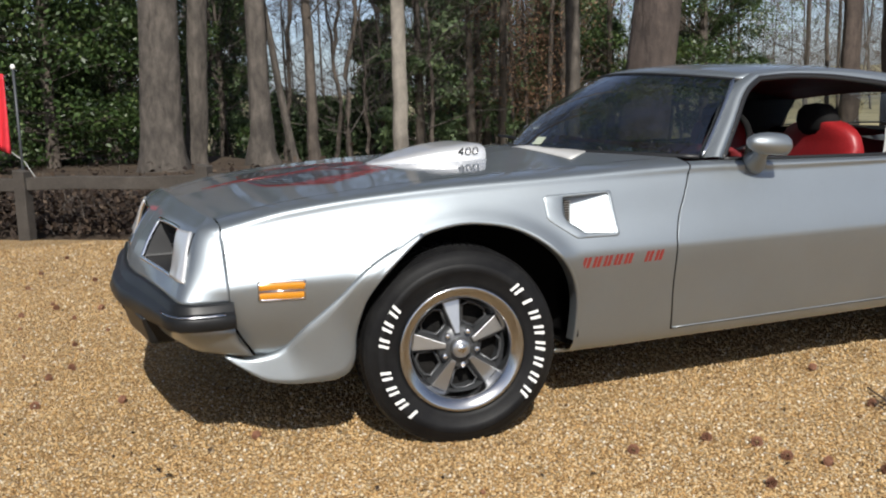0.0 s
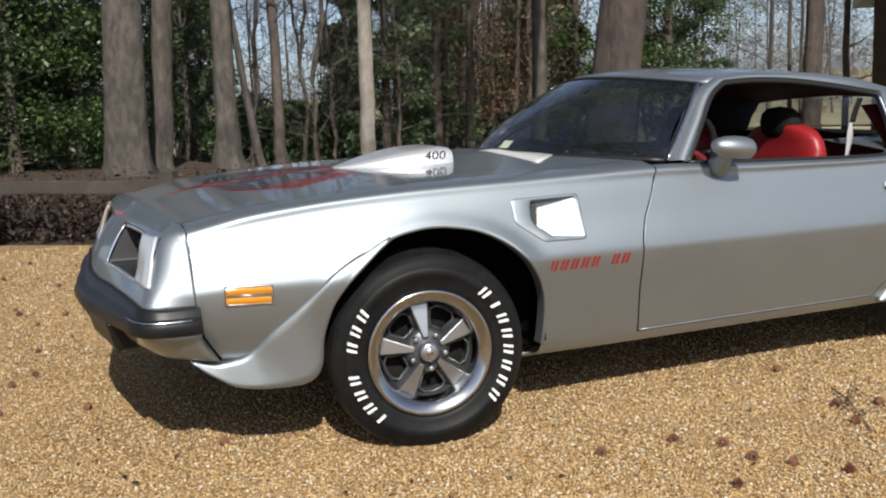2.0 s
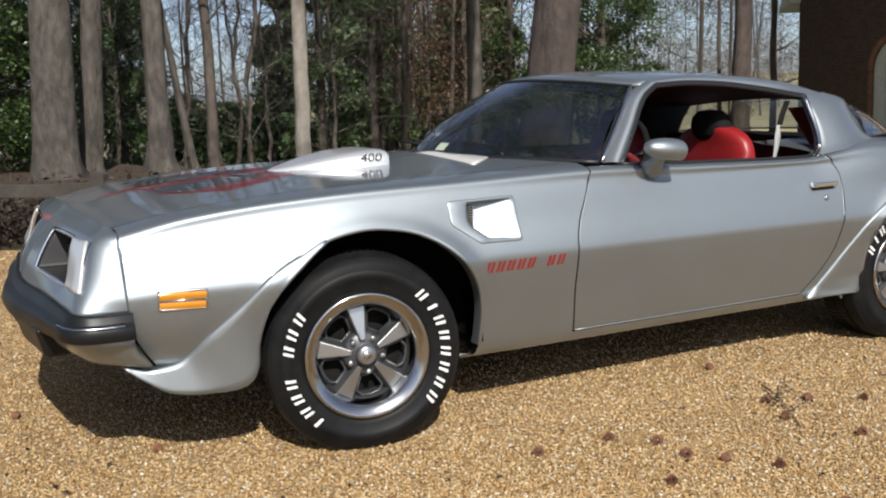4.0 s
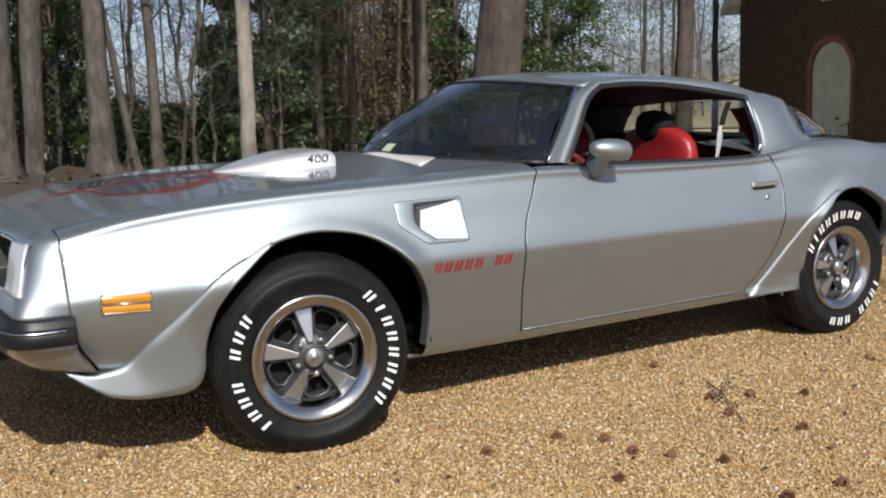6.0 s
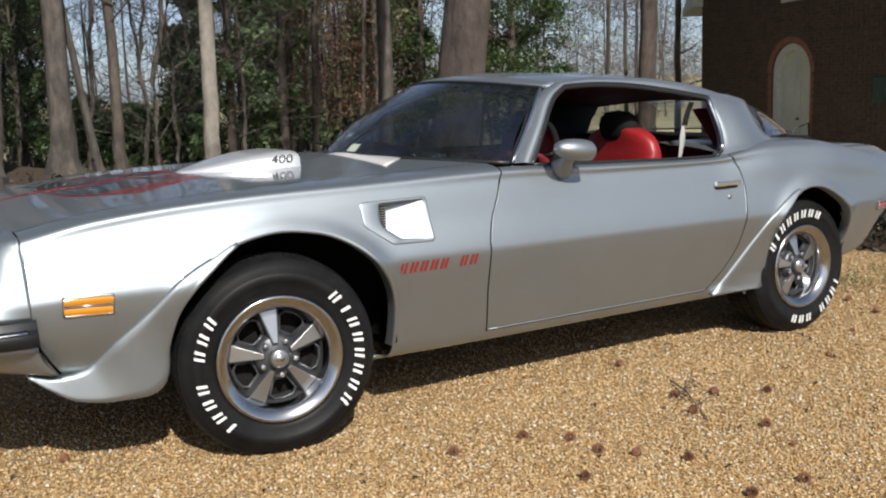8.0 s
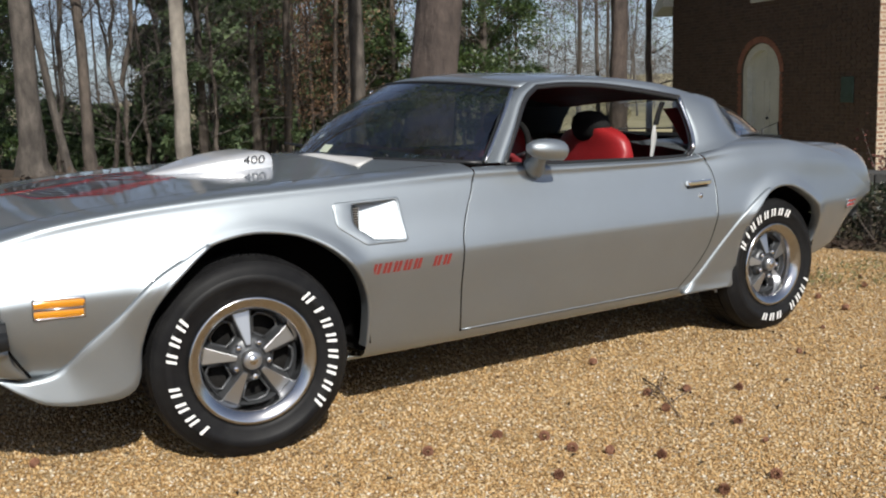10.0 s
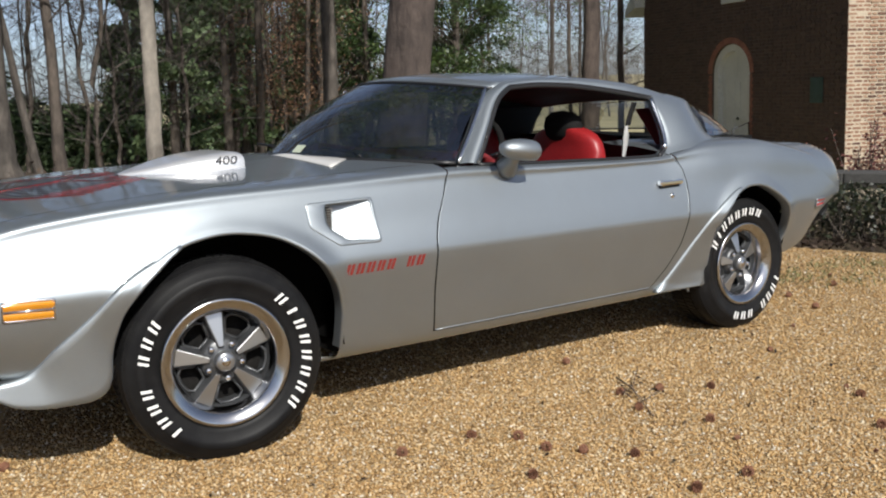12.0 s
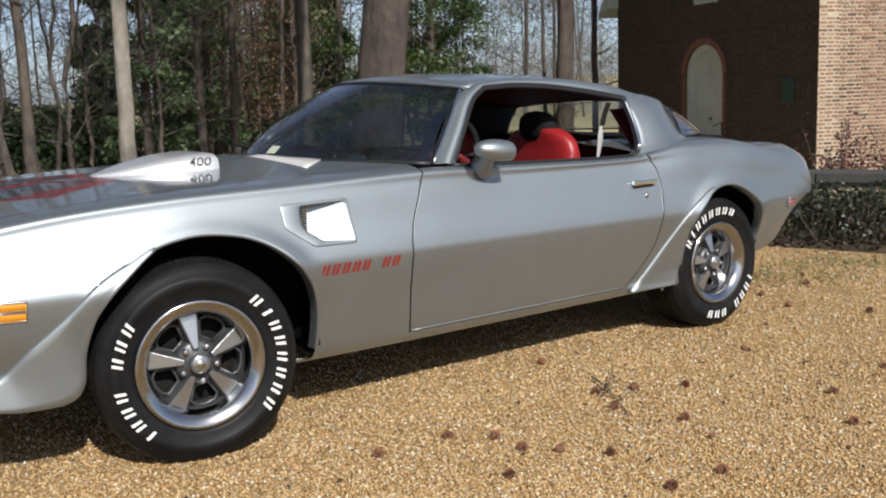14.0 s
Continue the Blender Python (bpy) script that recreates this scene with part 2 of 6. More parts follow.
# gravel lot, bounded by the fence and the hedge
GRAVEL = material("tan_gravel", (0.4, 0.28, 0.14), 0.85, Specular_IOR_Level=0.2)
co = node(GRAVEL, "TexCoord")
v1 = node(GRAVEL, "TexVoronoi", Scale=120.0)
link(GRAVEL, co.outputs["Object"], v1.inputs["Vector"])
rp = node(GRAVEL, "ValToRGB")
cr = rp.color_ramp
for _ in range(3):
    cr.elements.new(0.5)
STONES = [(0.0, (0.2164, 0.1213, 0.0491)), (0.3, (0.3760, 0.2310, 0.0981)), (0.6, (0.4767, 0.3281, 0.1575)), (0.85, (0.5206, 0.4199, 0.2671)), (1.0, (0.5784, 0.5254, 0.4372))]
for e, (at, c) in zip(cr.elements, STONES):
    e.position, e.color = at, (*c, 1)
sx = node(GRAVEL, "SeparateColor")
link(GRAVEL, v1.outputs["Color"], sx.inputs[0])
link(GRAVEL, sx.outputs[0], rp.inputs[0])
patch, _ = noise_ramp(GRAVEL, 1.3, [(0.3, (0.70, 0.67, 0.62)), (0.7, (0.95, 0.91, 0.84))], 8)
base(GRAVEL, mix(GRAVEL, rp.outputs[0], patch.outputs[0], 1.0, "MULTIPLY"))
bump(GRAVEL, v1.outputs["Distance"], 0.9, 0.012)
LOT = [(-14, 15.0), (-1.69, 6.07), (0.0, 4.85), (3.2, 2.55), (4.75, 1.25), (5.02, 0.2), (5.25, -0.6), (6.6, -5.5), (8, -14), (-16, -14)]
me = mesh_from("gravel_lot", [(x, y, 0.0) for x, y in LOT], [tuple(range(len(LOT)))[::-1]], GRAVEL, False)
gravel = tagged(new("gravel_lot", me), "tan pea gravel parking area with scattered pine cones", "gravel", kind="structure")

# ---- plants: fast builders ----
rng = np.random.default_rng(7)
STAND = np.array([-1.38, -4.129])


def spot(az, d):
    """A place on the plan by bearing (from +y towards +x) and distance from the viewpoint."""
    a = math.radians(az)
    return np.array([STAND[0] + d * math.sin(a), STAND[1] + d * math.cos(a)])


def fast_mesh(name, V, faces, mat, smooth=False):
    """V: n x 3; faces: m x k integers."""
    me = bpy.data.meshes.new(name)
    V, faces = np.ascontiguousarray(V, np.float32), np.ascontiguousarray(faces, np.int32)
    m, k = faces.shape
    me.vertices.add(len(V))
    me.vertices.foreach_set("co", V.ravel())
    me.loops.add(m * k)
    me.loops.foreach_set("vertex_index", faces.ravel())
    me.polygons.add(m)
    me.polygons.foreach_set("loop_start", np.arange(0, m * k, k, dtype=np.int32))
    me.materials.append(mat)
    me.update(calc_edges=True)
    if smooth:
        me.shade_smooth()
    return me


def tubes(P, R, sides):
    """Many tapered bars at once: P n x k x 3, R n x k."""
    n, k = P.shape[:2]
    way = np.gradient(P, axis=1)
    way /= np.linalg.norm(way, axis=2, keepdims=True) + 1e-9
    ref = np.where(np.abs(way[..., 2:3]) < 0.85, np.array([0, 0, 1.0]), np.array([1.0, 0.1, 0]))
    ref = np.broadcast_to(ref[:, :1], way.shape)
    a = np.cross(way, ref)
    a /= np.linalg.norm(a, axis=2, keepdims=True) + 1e-9
    b = np.cross(way, a)
    t = np.arange(sides) * 2 * math.pi / sides
    V = P[:, :, None] + R[:, :, None, None] * (a[:, :, None] * np.cos(t)[:, None] + b[:, :, None] * np.sin(t)[:, None])
    idx = np.arange(n * k * sides).reshape(n, k, sides)
    nxt = np.roll(idx, -1, axis=2)
    F = np.stack([idx[:, :-1], nxt[:, :-1], nxt[:, 1:], idx[:, 1:]], -1).reshape(-1, 4)
    return V.reshape(-1, 3), F


def join(*pairs):
    Vs, Fs, at = [], [], 0
    for V, F in pairs:
        Vs.append(V)
        Fs.append(F + at)
        at += len(V)
    return np.concatenate(Vs), np.concatenate(Fs)


def unit(v):
    return v / (np.linalg.norm(v, axis=-1, keepdims=True) + 1e-9)


def leaves(C, size, flat=0.0, slim=0.45):
    """Diamond leaves at centres C, turned at random; flat near 1 lays them level."""
    n = len(C)
    d = unit(rng.normal(size=(n, 3)) * np.array([1, 1, 1 - 0.6 * flat]))
    up = unit(rng.normal(size=(n, 3)) * (1 - flat) + np.array([0, 0, 1.2 * flat + 0.2]))
    s = unit(np.cross(d, up))
    L = (size * rng.uniform(0.6, 1.3, n))[:, None]
    fold = unit(np.cross(s, d)) * L * 0.12
    V = np.stack([C - d * L * 0.5, C + s * L * slim * 0.5 + fold, C + d * L * 0.5, C - s * L * slim * 0.5 + fold], 1)
    F = np.arange(4 * n).reshape(n, 4)
    return V.reshape(-1, 3), F


def limbs(base, top_pts, count, length, r0, z0, z1, rise=0.5, sub=4, lean=None):
    """Branches and twigs off one or many trunks. base: n x 3 feet, top_pts: n x 3 tops."""
    n = len(base)
    f = rng.uniform(z0, z1, (n, count))
    start = base[:, None] + (top_pts - base)[:, None] * f[..., None]
    az = rng.uniform(0, 2 * math.pi, (n, count))
    up = rng.uniform(rise - 0.35, rise + 0.45, (n, count))
    d = unit(np.stack([np.cos(az), np.sin(az), up], -1))
    L = length * rng.uniform(0.35, 1.1, (n, count)) * (1.15 - 0.7 * f)
    K = 6
    t = np.linspace(0, 1, K)
    wob = rng.normal(size=(n, count, K, 3)) * 0.07 * L[..., None, None] * t[:, None]
    P = start[:, :, None] + d[:, :, None] * (L[..., None] * t)[..., None] + wob
    P[..., 2] += (t ** 2) * (L[..., None]) * rng.uniform(-0.12, 0.25, (n, count))[..., None]
    R = (np.asarray(r0).reshape(-1, 1) * rng.uniform(0.5, 1.0, (n, count)) * (1.1 - 0.7 * f))[..., None] * (1 - 0.85 * t)
    P, R = P.reshape(-1, K, 3), R.reshape(-1, K)
    out = [tubes(P, np.maximum(R, 0.004), 4)]
    if sub:
        m = len(P)
        k = rng.integers(1, K - 1, (m, sub))
        s = np.take_along_axis(P, k[..., None].repeat(3, 2), 1)
        d2 = unit(unit(P[:, -1] - P[:, 0])[:, None] + rng.normal(size=(m, sub, 3)) * 0.65)
        L2 = np.linalg.norm(P[:, -1] - P[:, 0], axis=1)[:, None] * rng.uniform(0.25, 0.6, (m, sub))
        t2 = np.linspace(0, 1, 4)
        P2 = s[:, :, None] + d2[:, :, None] * (L2[..., None] * t2)[..., None] + rng.normal(size=(m, sub, 4, 3)) * 0.05 * L2[..., None, None] * t2[:, None]
        R2 = (R[:, 2][:, None] * 0.5)[..., None] * (1 - 0.8 * t2) * np.ones((m, sub, 1))
        P2, R2 = P2.reshape(-1, 4, 3), np.maximum(R2.reshape(-1, 4), 0.003)
        out.append(tubes(P2, R2, 3))
        pick = rng.random((len(P2), 2)) < 0.8
        s3 = np.repeat(P2[:, 2], 2, 0)[pick.ravel()]
        d3 = unit(np.repeat(unit(P2[:, -1] - P2[:, 0]), 2, 0)[pick.ravel()] + rng.normal(size=(len(s3), 3)) * 0.7)
        L3 = rng.uniform(0.25, 0.7, len(s3))[:, None] * min(1.0, length / 2.5)
        P3 = np.stack([s3, s3 + d3 * L3 * 0.5 + rng.normal(size=s3.shape) * 0.03, s3 + d3 * L3], 1)
        R3 = np.broadcast_to(np.array([0.005, 0.004, 0.002]), P3.shape[:2]) * (1.0 if length < 4 else 1.3)
        out.append(tubes(P3, R3, 3))
    return join(*out)


def bark(name, dark, light, scale=5):
    m = material(name, light, 0.92)
    rp, tx = noise_ramp(m, scale, [(0.28, dark), (0.5, tuple((a + b) / 2 for a, b in zip(dark, light))), (0.72, light)], 10, stretch=(2.0, 2.0, 0.8))
    blot, _ = noise_ramp(m, 1.9, [(0.35, (0.62, 0.61, 0.60)), (0.5, (0.95, 0.94, 0.92)), (0.68, (1.22, 1.2, 1.17))], 7)
    base(m, mix(m, rp.outputs[0], blot.outputs[0], 1.0, "MULTIPLY"))
    bump(m, tx.outputs[0], 1.0, 0.05)
    return m


def leaf_mat(name, stops, rough=0.45, thin=0.25):
    m = material(name, stops[0][1], rough)
    g = node(m, "NewGeometry")
    rp = node(m, "ValToRGB")
    for _ in range(len(stops) - 2):
        rp.color_ramp.elements.new(0.5)
    for e, (at, c) in zip(rp.color_ramp.elements, stops):
        e.position, e.color = at, (*c, 1)
    link(m, g.outputs["Random Per Island"], rp.inputs[0])
    base(m, rp.outputs[0])
    if thin:
        tl = node(m, "BsdfTranslucent")
        link(m, rp.outputs[0], tl.inputs[0])
        mx = node(m, "MixShader")
        mx.inputs[0].default_value = thin
        link(m, principled(m).outputs[0], mx.inputs[1])
        link(m, tl.outputs[0], mx.inputs[2])
        link(m, mx.outputs[0], m.node_tree.nodes["Material Output"].inputs[0])
    return m


OAK = bark("oak_bark", (0.0344, 0.0292, 0.0249), (0.1075, 0.0929, 0.0800))
PALE = bark("pale_smooth_bark", (0.155, 0.138, 0.12), (0.27, 0.245, 0.21), 3)
PINE = bark("pine_bark", (0.0297, 0.0224, 0.0198), (0.0891, 0.0680, 0.0581), 4)
BROWN = bark("brown_bark", (0.0405, 0.0332, 0.0275), (0.1174, 0.0955, 0.0793), 4)
TWIG = bark("grey_twigs", (0.0450, 0.0390, 0.0345), (0.1200, 0.1035, 0.0900), 4)
PALE_TWIG = bark("pale_twigs", (0.0638, 0.0540, 0.0465), (0.1500, 0.1290, 0.1125), 4)
HOLLY = leaf_mat("holly_leaf", [(0.0, (0.0175, 0.0334, 0.0098)), (0.5, (0.0418, 0.0759, 0.0209)), (0.85, (0.0697, 0.1092, 0.0313)), (1.0, (0.1185, 0.1517, 0.0558))], 0.4)
CEDAR = leaf_mat("cedar_needles", [(0.0, (0.0562, 0.0900, 0.0375)), (0.6, (0.1187, 0.1750, 0.0775)), (1.0, (0.1875, 0.2500, 0.1125))], 0.6)
RUST = leaf_mat("rust_leaves", [(0.0, (0.1250, 0.0650, 0.0375)), (0.6, (0.2125, 0.1187, 0.0688)), (1.0, (0.3125, 0.1938, 0.1187))], 0.7, 0.35)
DEAD = leaf_mat("dead_leaves", [(0.0, (0.0137, 0.0070, 0.0043)), (0.5, (0.0292, 0.0164, 0.0094)), (0.9, (0.0546, 0.0335, 0.0195)), (1.0, (0.1092, 0.0780, 0.0546))], 0.8, 0.15)


def tall_tree(kind, label, az, d, radius, height, mat, lean=(0, 0), flare=1.35, count=16, low=0.22, length=4.0, crook=1.0):
    """A bare tree: knobbly trunk with root flare, limbs and twigs."""
    x, y = spot(az, d)
    z = float(terrain(x, y)) - 0.08
    t = thing("tree", label, "tree", "trees round the lot", at=Matrix.Translation((x, y, z)))
    K = 26
    h = np.concatenate([[0, 0.12, 0.3, 0.6, 1.0], np.linspace(1.5, height, K - 5)])
    f = h / height
    bend = np.cumsum(rng.normal(size=(K, 2)) * 0.012 * crook, 0) * height / 10
    pts = np.stack([lean[0] * h + bend[:, 0], lean[1] * h + bend[:, 1], h], 1)
    rad = radius * (1 - 0.62 * f) * (1 + (flare - 1) * np.exp(-h / 0.35))
    sides = 20
    V, F = tubes(pts[None], rad[None], sides)
    V = V.reshape(K, sides, 3)
    ang = np.arange(sides) / sides * 2 * math.pi
    ph = rng.uniform(0, 6, 4)
    for i in range(K):
        lump = 1 + 0.05 * np.sin(3 * ang + ph[0] + h[i] * 0.4) + 0.04 * np.sin(5 * ang + ph[1] - h[i] * 0.7) + 0.10 * np.exp(-h[i] / 0.3) * np.sin(4 * ang + ph[2]) + rng.normal(size=sides) * 0.012
        V[i] = pts[i] + (V[i] - pts[i]) * lump[:, None]
    child("trunk", fast_mesh("trunk", V.reshape(-1, 3), F, mat, True), t)
    if count:
        L = limbs(np.zeros((1, 3)), pts[-1:][:], count, length, [radius * 0.30], low, 0.98, 0.55, 5)
        tagged(child("branchwork", fast_mesh("branchwork", L[0], L[1], TWIG if mat is not PINE else PINE, True), t), kind="stuff")
    return t


def sway(az, k):
    """A lean across the line of sight from the viewpoint."""
    a = math.radians(az)
    return (k * math.cos(a), -k * math.sin(a))


tall_tree("oak", "large grey oak trunk behind the rail fence", 6.72, 18.5, .355, 17, OAK, sway(7, .040), 1.35, 14, .25)
tall_tree("oak", "grey hardwood trunk close beside a larger oak", 8.5, 19.5, .20, 15, OAK, sway(9, .046), 1.25, 12, .28)
tall_tree("oak", "knotty grey trunk with flared roots", 11.98, 18.8, .195, 15, OAK, sway(12, .008), 1.75, 14, .24)
tall_tree("hardwood", "dark crooked trunk leaning against a knotty oak", 13.65, 19.6, .075, 9, OAK, sway(13, -.145), 1.3, 10, .2, 3.0)
tall_tree("hardwood", "slim brown trunk among bare branches", 14.75, 21, .112, 13, BROWN, sway(15, -.013), 1.3, 14, .2)
tall_tree("hardwood", "pale smooth straight trunk", 19.57, 20, .150, 15, PALE, sway(19, .014), 1.25, 10, .32)
tall_tree("pine", "grey split pine trunk", 28.87, 22, .165, 16, OAK, sway(29, .010), 1.25, 8, .4)
tall_tree("pine", "broad dark pine trunk beyond the car", 32.45, 14.5, .345, 18, PINE, sway(33, .105), 1.25, 8, .42)
tall_tree("pine", "dark straight trunk at the edge of the field", 43.18, 27, .235, 17, PINE, sway(43, .008), 1.2, 10, .35)
tall_tree("pine", "slim dark trunk at the edge of the field", 40.98, 31, .075, 14, BROWN, sway(41, .002), 1.2, 18, .15)
tall_tree("hardwood", "slim bare trunk at the edge of the field", 42.2, 34, .07, 13, BROWN, sway(42, -.02), 1.2, 20, .12)
tall_tree("hardwood", "slim bare trunk at the edge of the field", 42.6, 36, .06, 13, BROWN, (0, 0), 1.2, 20, .12)
tall_tree("hardwood", "bare trunk by the corner of the church", 44.8, 31, .10, 13, PINE, sway(44, .01), 1.2, 20, .12)
for az, d, r, h, k in ((15.7, 26, .06, 9, .05), (16.5, 24, .07, 10, .06), (12.9, 27, .06, 10, .05), (17.6, 27, .055, 9, -.08), (18.4, 30, .06, 10, .03), (10.4, 25, .05, 9, -.04), (21.0, 28, .06, 11, -.03), (16.9, 32, .05, 10, -.05)):
    tall_tree("hardwood", "thin crooked bare tree with spreading branches", az, d, r, h, BROWN, sway(az, k), 1.2, 46, .10, 6.0, 7.0)


# evergreen shrubs and trees
def evergreen(label, az, d, height, radius, n, size, mat, z0=0.0, cone=False, name="evergreen_tree"):
    x, y = spot(az, d)
    z = float(terrain(x, y)) - 0.05
    t = thing(name, label, "tree", "", at=Matrix.Translation((x, y, z)))
    V, F = tubes(np.array([[(0, 0, 0), (0.03, 0, height * 0.4), (0, 0, height * 0.9)]]), np.array([[0.05 + 0.012 * height, 0.04 + 0.006 * height, 0.02]]), 8)
    child("trunk", fast_mesh("trunk", V, F, BROWN, True), t)
    k = max(30, n // 190)
    f = rng.uniform(0.0, 1.0, k) ** 0.85
    rad = radius * ((1.05 - f) if cone else np.sqrt(np.clip(1 - (f * 1.25 - 0.42) ** 2, 0.05, 1)))
    a = rng.uniform(0, 2 * math.pi, k)
    rr = rad * np.sqrt(rng.uniform(0.12, 1.15, k))
    C = np.stack([rr * np.cos(a), rr * np.sin(a), z0 + f * (height - z0)], 1)
    own = rng.integers(0, k, n)
    spread = np.array([0.27, 0.27, 0.17]) * (radius / 2.0) ** 0.5
    P = C[own] + rng.normal(size=(n, 3)) * spread
    P[:, 2] = np.maximum(P[:, 2], 0.05)
    V, F = leaves(P, size, 0.35, 0.5)
    child("crown", fast_mesh("crown", V, F, mat), t)
    S = np.stack([np.stack([0 * C[:, 0], 0 * C[:, 0], C[:, 2] * 0.8], 1), C * np.array([.5, .5, .93]), C], 1)
    V, F = tubes(S, np.broadcast_to(np.array([0.018, 0.012, 0.005]), S.shape[:2]), 4)
    tagged(child("branchwork", fast_mesh("branchwork", V, F, BROWN, True), t), kind="stuff")
    return t


evergreen("dense glossy green holly behind the fence", 1.2, 21, 7.5, 1.9, 34000, .11, HOLLY)
evergreen("dense glossy green holly behind the fence", 4.2, 22.5, 8, 1.5, 26000, .11, HOLLY)
evergreen("dense glossy green holly behind the fence", -3.0, 22, 8, 2.2, 26000, .11, HOLLY)
evergreen("dense green holly deeper in the woods", 0.2, 31, 9, 2.8, 16000, .16, HOLLY)
evergreen("dense green holly deeper in the woods", 5.2, 33, 8, 2.2, 13000, .16, HOLLY)
evergreen("low green holly between the oaks", 9.9, 25, 4.2, 0.9, 6000, .085, HOLLY)
evergreen("broadleaf evergreen in full leaf beyond the car", 35.9, 30, 9, 1.55, 27000, .11, HOLLY, 0.3)
evergreen("broadleaf evergreen in full leaf beyond the car", 37.3, 36, 5.2, 1.2, 9000, .12, HOLLY, 0.2)
evergreen("evergreen behind the pine trunk", 31.0, 34, 9, 1.3, 9000, .12, HOLLY, 0.4)
for az, d, h, r in ((18.9, 41, 8, 1.0), (21.2, 35, 11, 1.7), (22.6, 40, 11, 2.0), (24.4, 50, 9, 1.8), (26.6, 52, 10, 2.0), (29.7, 44, 10, 1.8), (-6, 30, 8, 2.0),
                    (9.9, 30, 9, 1.3), (10.7, 36, 8, 1.1), (13.2, 34, 2.4, 1.2), (15.4, 33, 2.0, 0.9), (16.6, 42, 2.0, 1.2), (17.9, 34, 4.4, 0.8), (18.6, 36, 6.5, 0.8), (20.6, 30, 10, 1.3), (23.4, 33, 10, 1.4), (21.9, 46, 12, 2.2), (25.6, 42, 10, 1.6), (28.0, 40, 9, 1.4), (30.3, 36, 10, 1.4)):
    evergreen("dark green cedar in the woods", az, d, h, r, 7000, .20, CEDAR, 0.2, True, "cedar_tree")


# far woods all round, one mass of thin trunks, branches and twigs
def woods(name, label, bearings, d0, d1, h0, h1, branches, mat, sub=3, thick=(0.05, 0.15)):
    n = len(bearings)
    d = rng.uniform(d0, d1, n)
    xy = np.array([spot(a, q) for a, q in zip(bearings, d)])
    z = np.array([float(terrain(x, y)) for x, y in xy])
    B = np.column_stack([xy, z - 0.1])
    H = rng.uniform(h0, h1, n)
    T = B + np.column_stack([rng.normal(size=(n, 2)) * 0.05 * H[:, None], H])
    t = np.linspace(0, 1, 8)
    P = B[:, None] + (T - B)[:, None] * t[None, :, None] + rng.normal(size=(n, 8, 3)) * np.array([.06, .06, 0]) * t[None, :, None]
    r0 = rng.uniform(*thick, n)
    R = r0[:, None] * (1 - 0.75 * t)
    L = limbs(B, T, branches, 3.0, r0 * 0.33, 0.06, 0.98, 0.5, sub)
    V, F = join(tubes(P, R, 6), L)
    return tagged(new(name, fast_mesh(name, V, F, mat, True)), label, "woods", kind="stuff")


woods("bare_woods", "bare winter woodland of thin brown trunks", np.concatenate([rng.uniform(-8, 10.5, 22), rng.uniform(19.5, 38, 26), rng.uniform(21, 32, 62)]), 32, 85, 9, 16, 14, BROWN)
woods("pale_woods", "pale grey bare trunks deep in the woods", np.concatenate([rng.uniform(-8, 10, 10), rng.uniform(20, 33, 14), rng.uniform(22, 31, 25)]), 34, 80, 8, 14, 16, TWIG)
woods("slender_woods", "slender bare trees with fine twigs against the sky", np.concatenate([rng.uniform(10, 20, 13), rng.uniform(38.6, 46, 15)]), 30, 70, 7, 13, 24, TWIG, 5, (0.025, 0.06))
woods("distant_woods", "hazy brown treeline far beyond the lot", rng.uniform(-9, 36, 150), 85, 135, 4.0, 7.5, 10, BROWN, 2, (0.04, 0.1))
woods("surrounding_woods", "bare woodland across the lot behind the viewer", np.concatenate([rng.uniform(80, 225, 24), rng.uniform(225, 350, 40)]), 46, 80, 8, 13, 8, BROWN, 1)
# green crowns of the pines across the lot, and rust-coloured saplings
C = np.concatenate([np.column_stack([np.array([spot(a, q) for a, q in zip(rng.uniform(a0, a1, k), rng.uniform(d0, d1, k))]), rng.uniform(z0, z1, k)]) for a0, a1, d0, d1, z0, z1, k in ((85, 225, 60, 80, 0, 5, 160), (225, 350, 38, 60, 1, 13, 260), (228, 330, 30, 44, 0.5, 10, 260))])
V, F = leaves(np.repeat(C, 50, 0) + rng.normal(size=(len(C) * 50, 3)) * np.array([1.1, 1.1, 0.7]), 0.34, 0.3)
tagged(new("evergreen_woods", fast_mesh("evergreen_woods", V, F, CEDAR)), "dark evergreen trees across the lot", "woods", kind="stuff")
k = 800
C = np.column_stack([np.array([spot(a, q) for a, q in zip(rng.normal(26.8, 2.2, k), rng.uniform(30, 52, k))]), rng.uniform(0.3, 6.5, k)])
V, F = leaves(np.repeat(C, 26, 0) + rng.normal(size=(k * 26, 3)) * np.array([.5, .5, .28]), 0.10, 0.3)
tagged(new("beech_leaves", fast_mesh("beech_leaves", V, F, RUST)), "rust-brown beech leaves still on saplings", "foliage", kind="stuff")
k = 170
C = np.column_stack([np.array([spot(a, q) for a, q in zip(np.where(rng.random(k) < .45, rng.uniform(-6, 11, k), rng.uniform(20, 36, k)), rng.uniform(34, 66, k))]), rng.uniform(1.0, 9, k)])
V, F = leaves(np.repeat(C, 36, 0) + rng.normal(size=(k * 36, 3)) * np.array([.8, .8, .45]), 0.17, 0.3)
k = 60
C2 = np.column_stack([np.array([spot(a, q) for a, q in zip(rng.uniform(38.6, 46, k), rng.uniform(30, 48, k))]), rng.uniform(2.5, 8, k)])
V, F = join((V, F), leaves(np.repeat(C2, 36, 0) + rng.normal(size=(k * 36, 3)) * np.array([.6, .6, .3]), 0.13, 0.3))
tagged(new("pine_boughs", fast_mesh("pine_boughs", V, F, CEDAR)), "sparse green pine boughs among bare trunks", "foliage", kind="stuff")

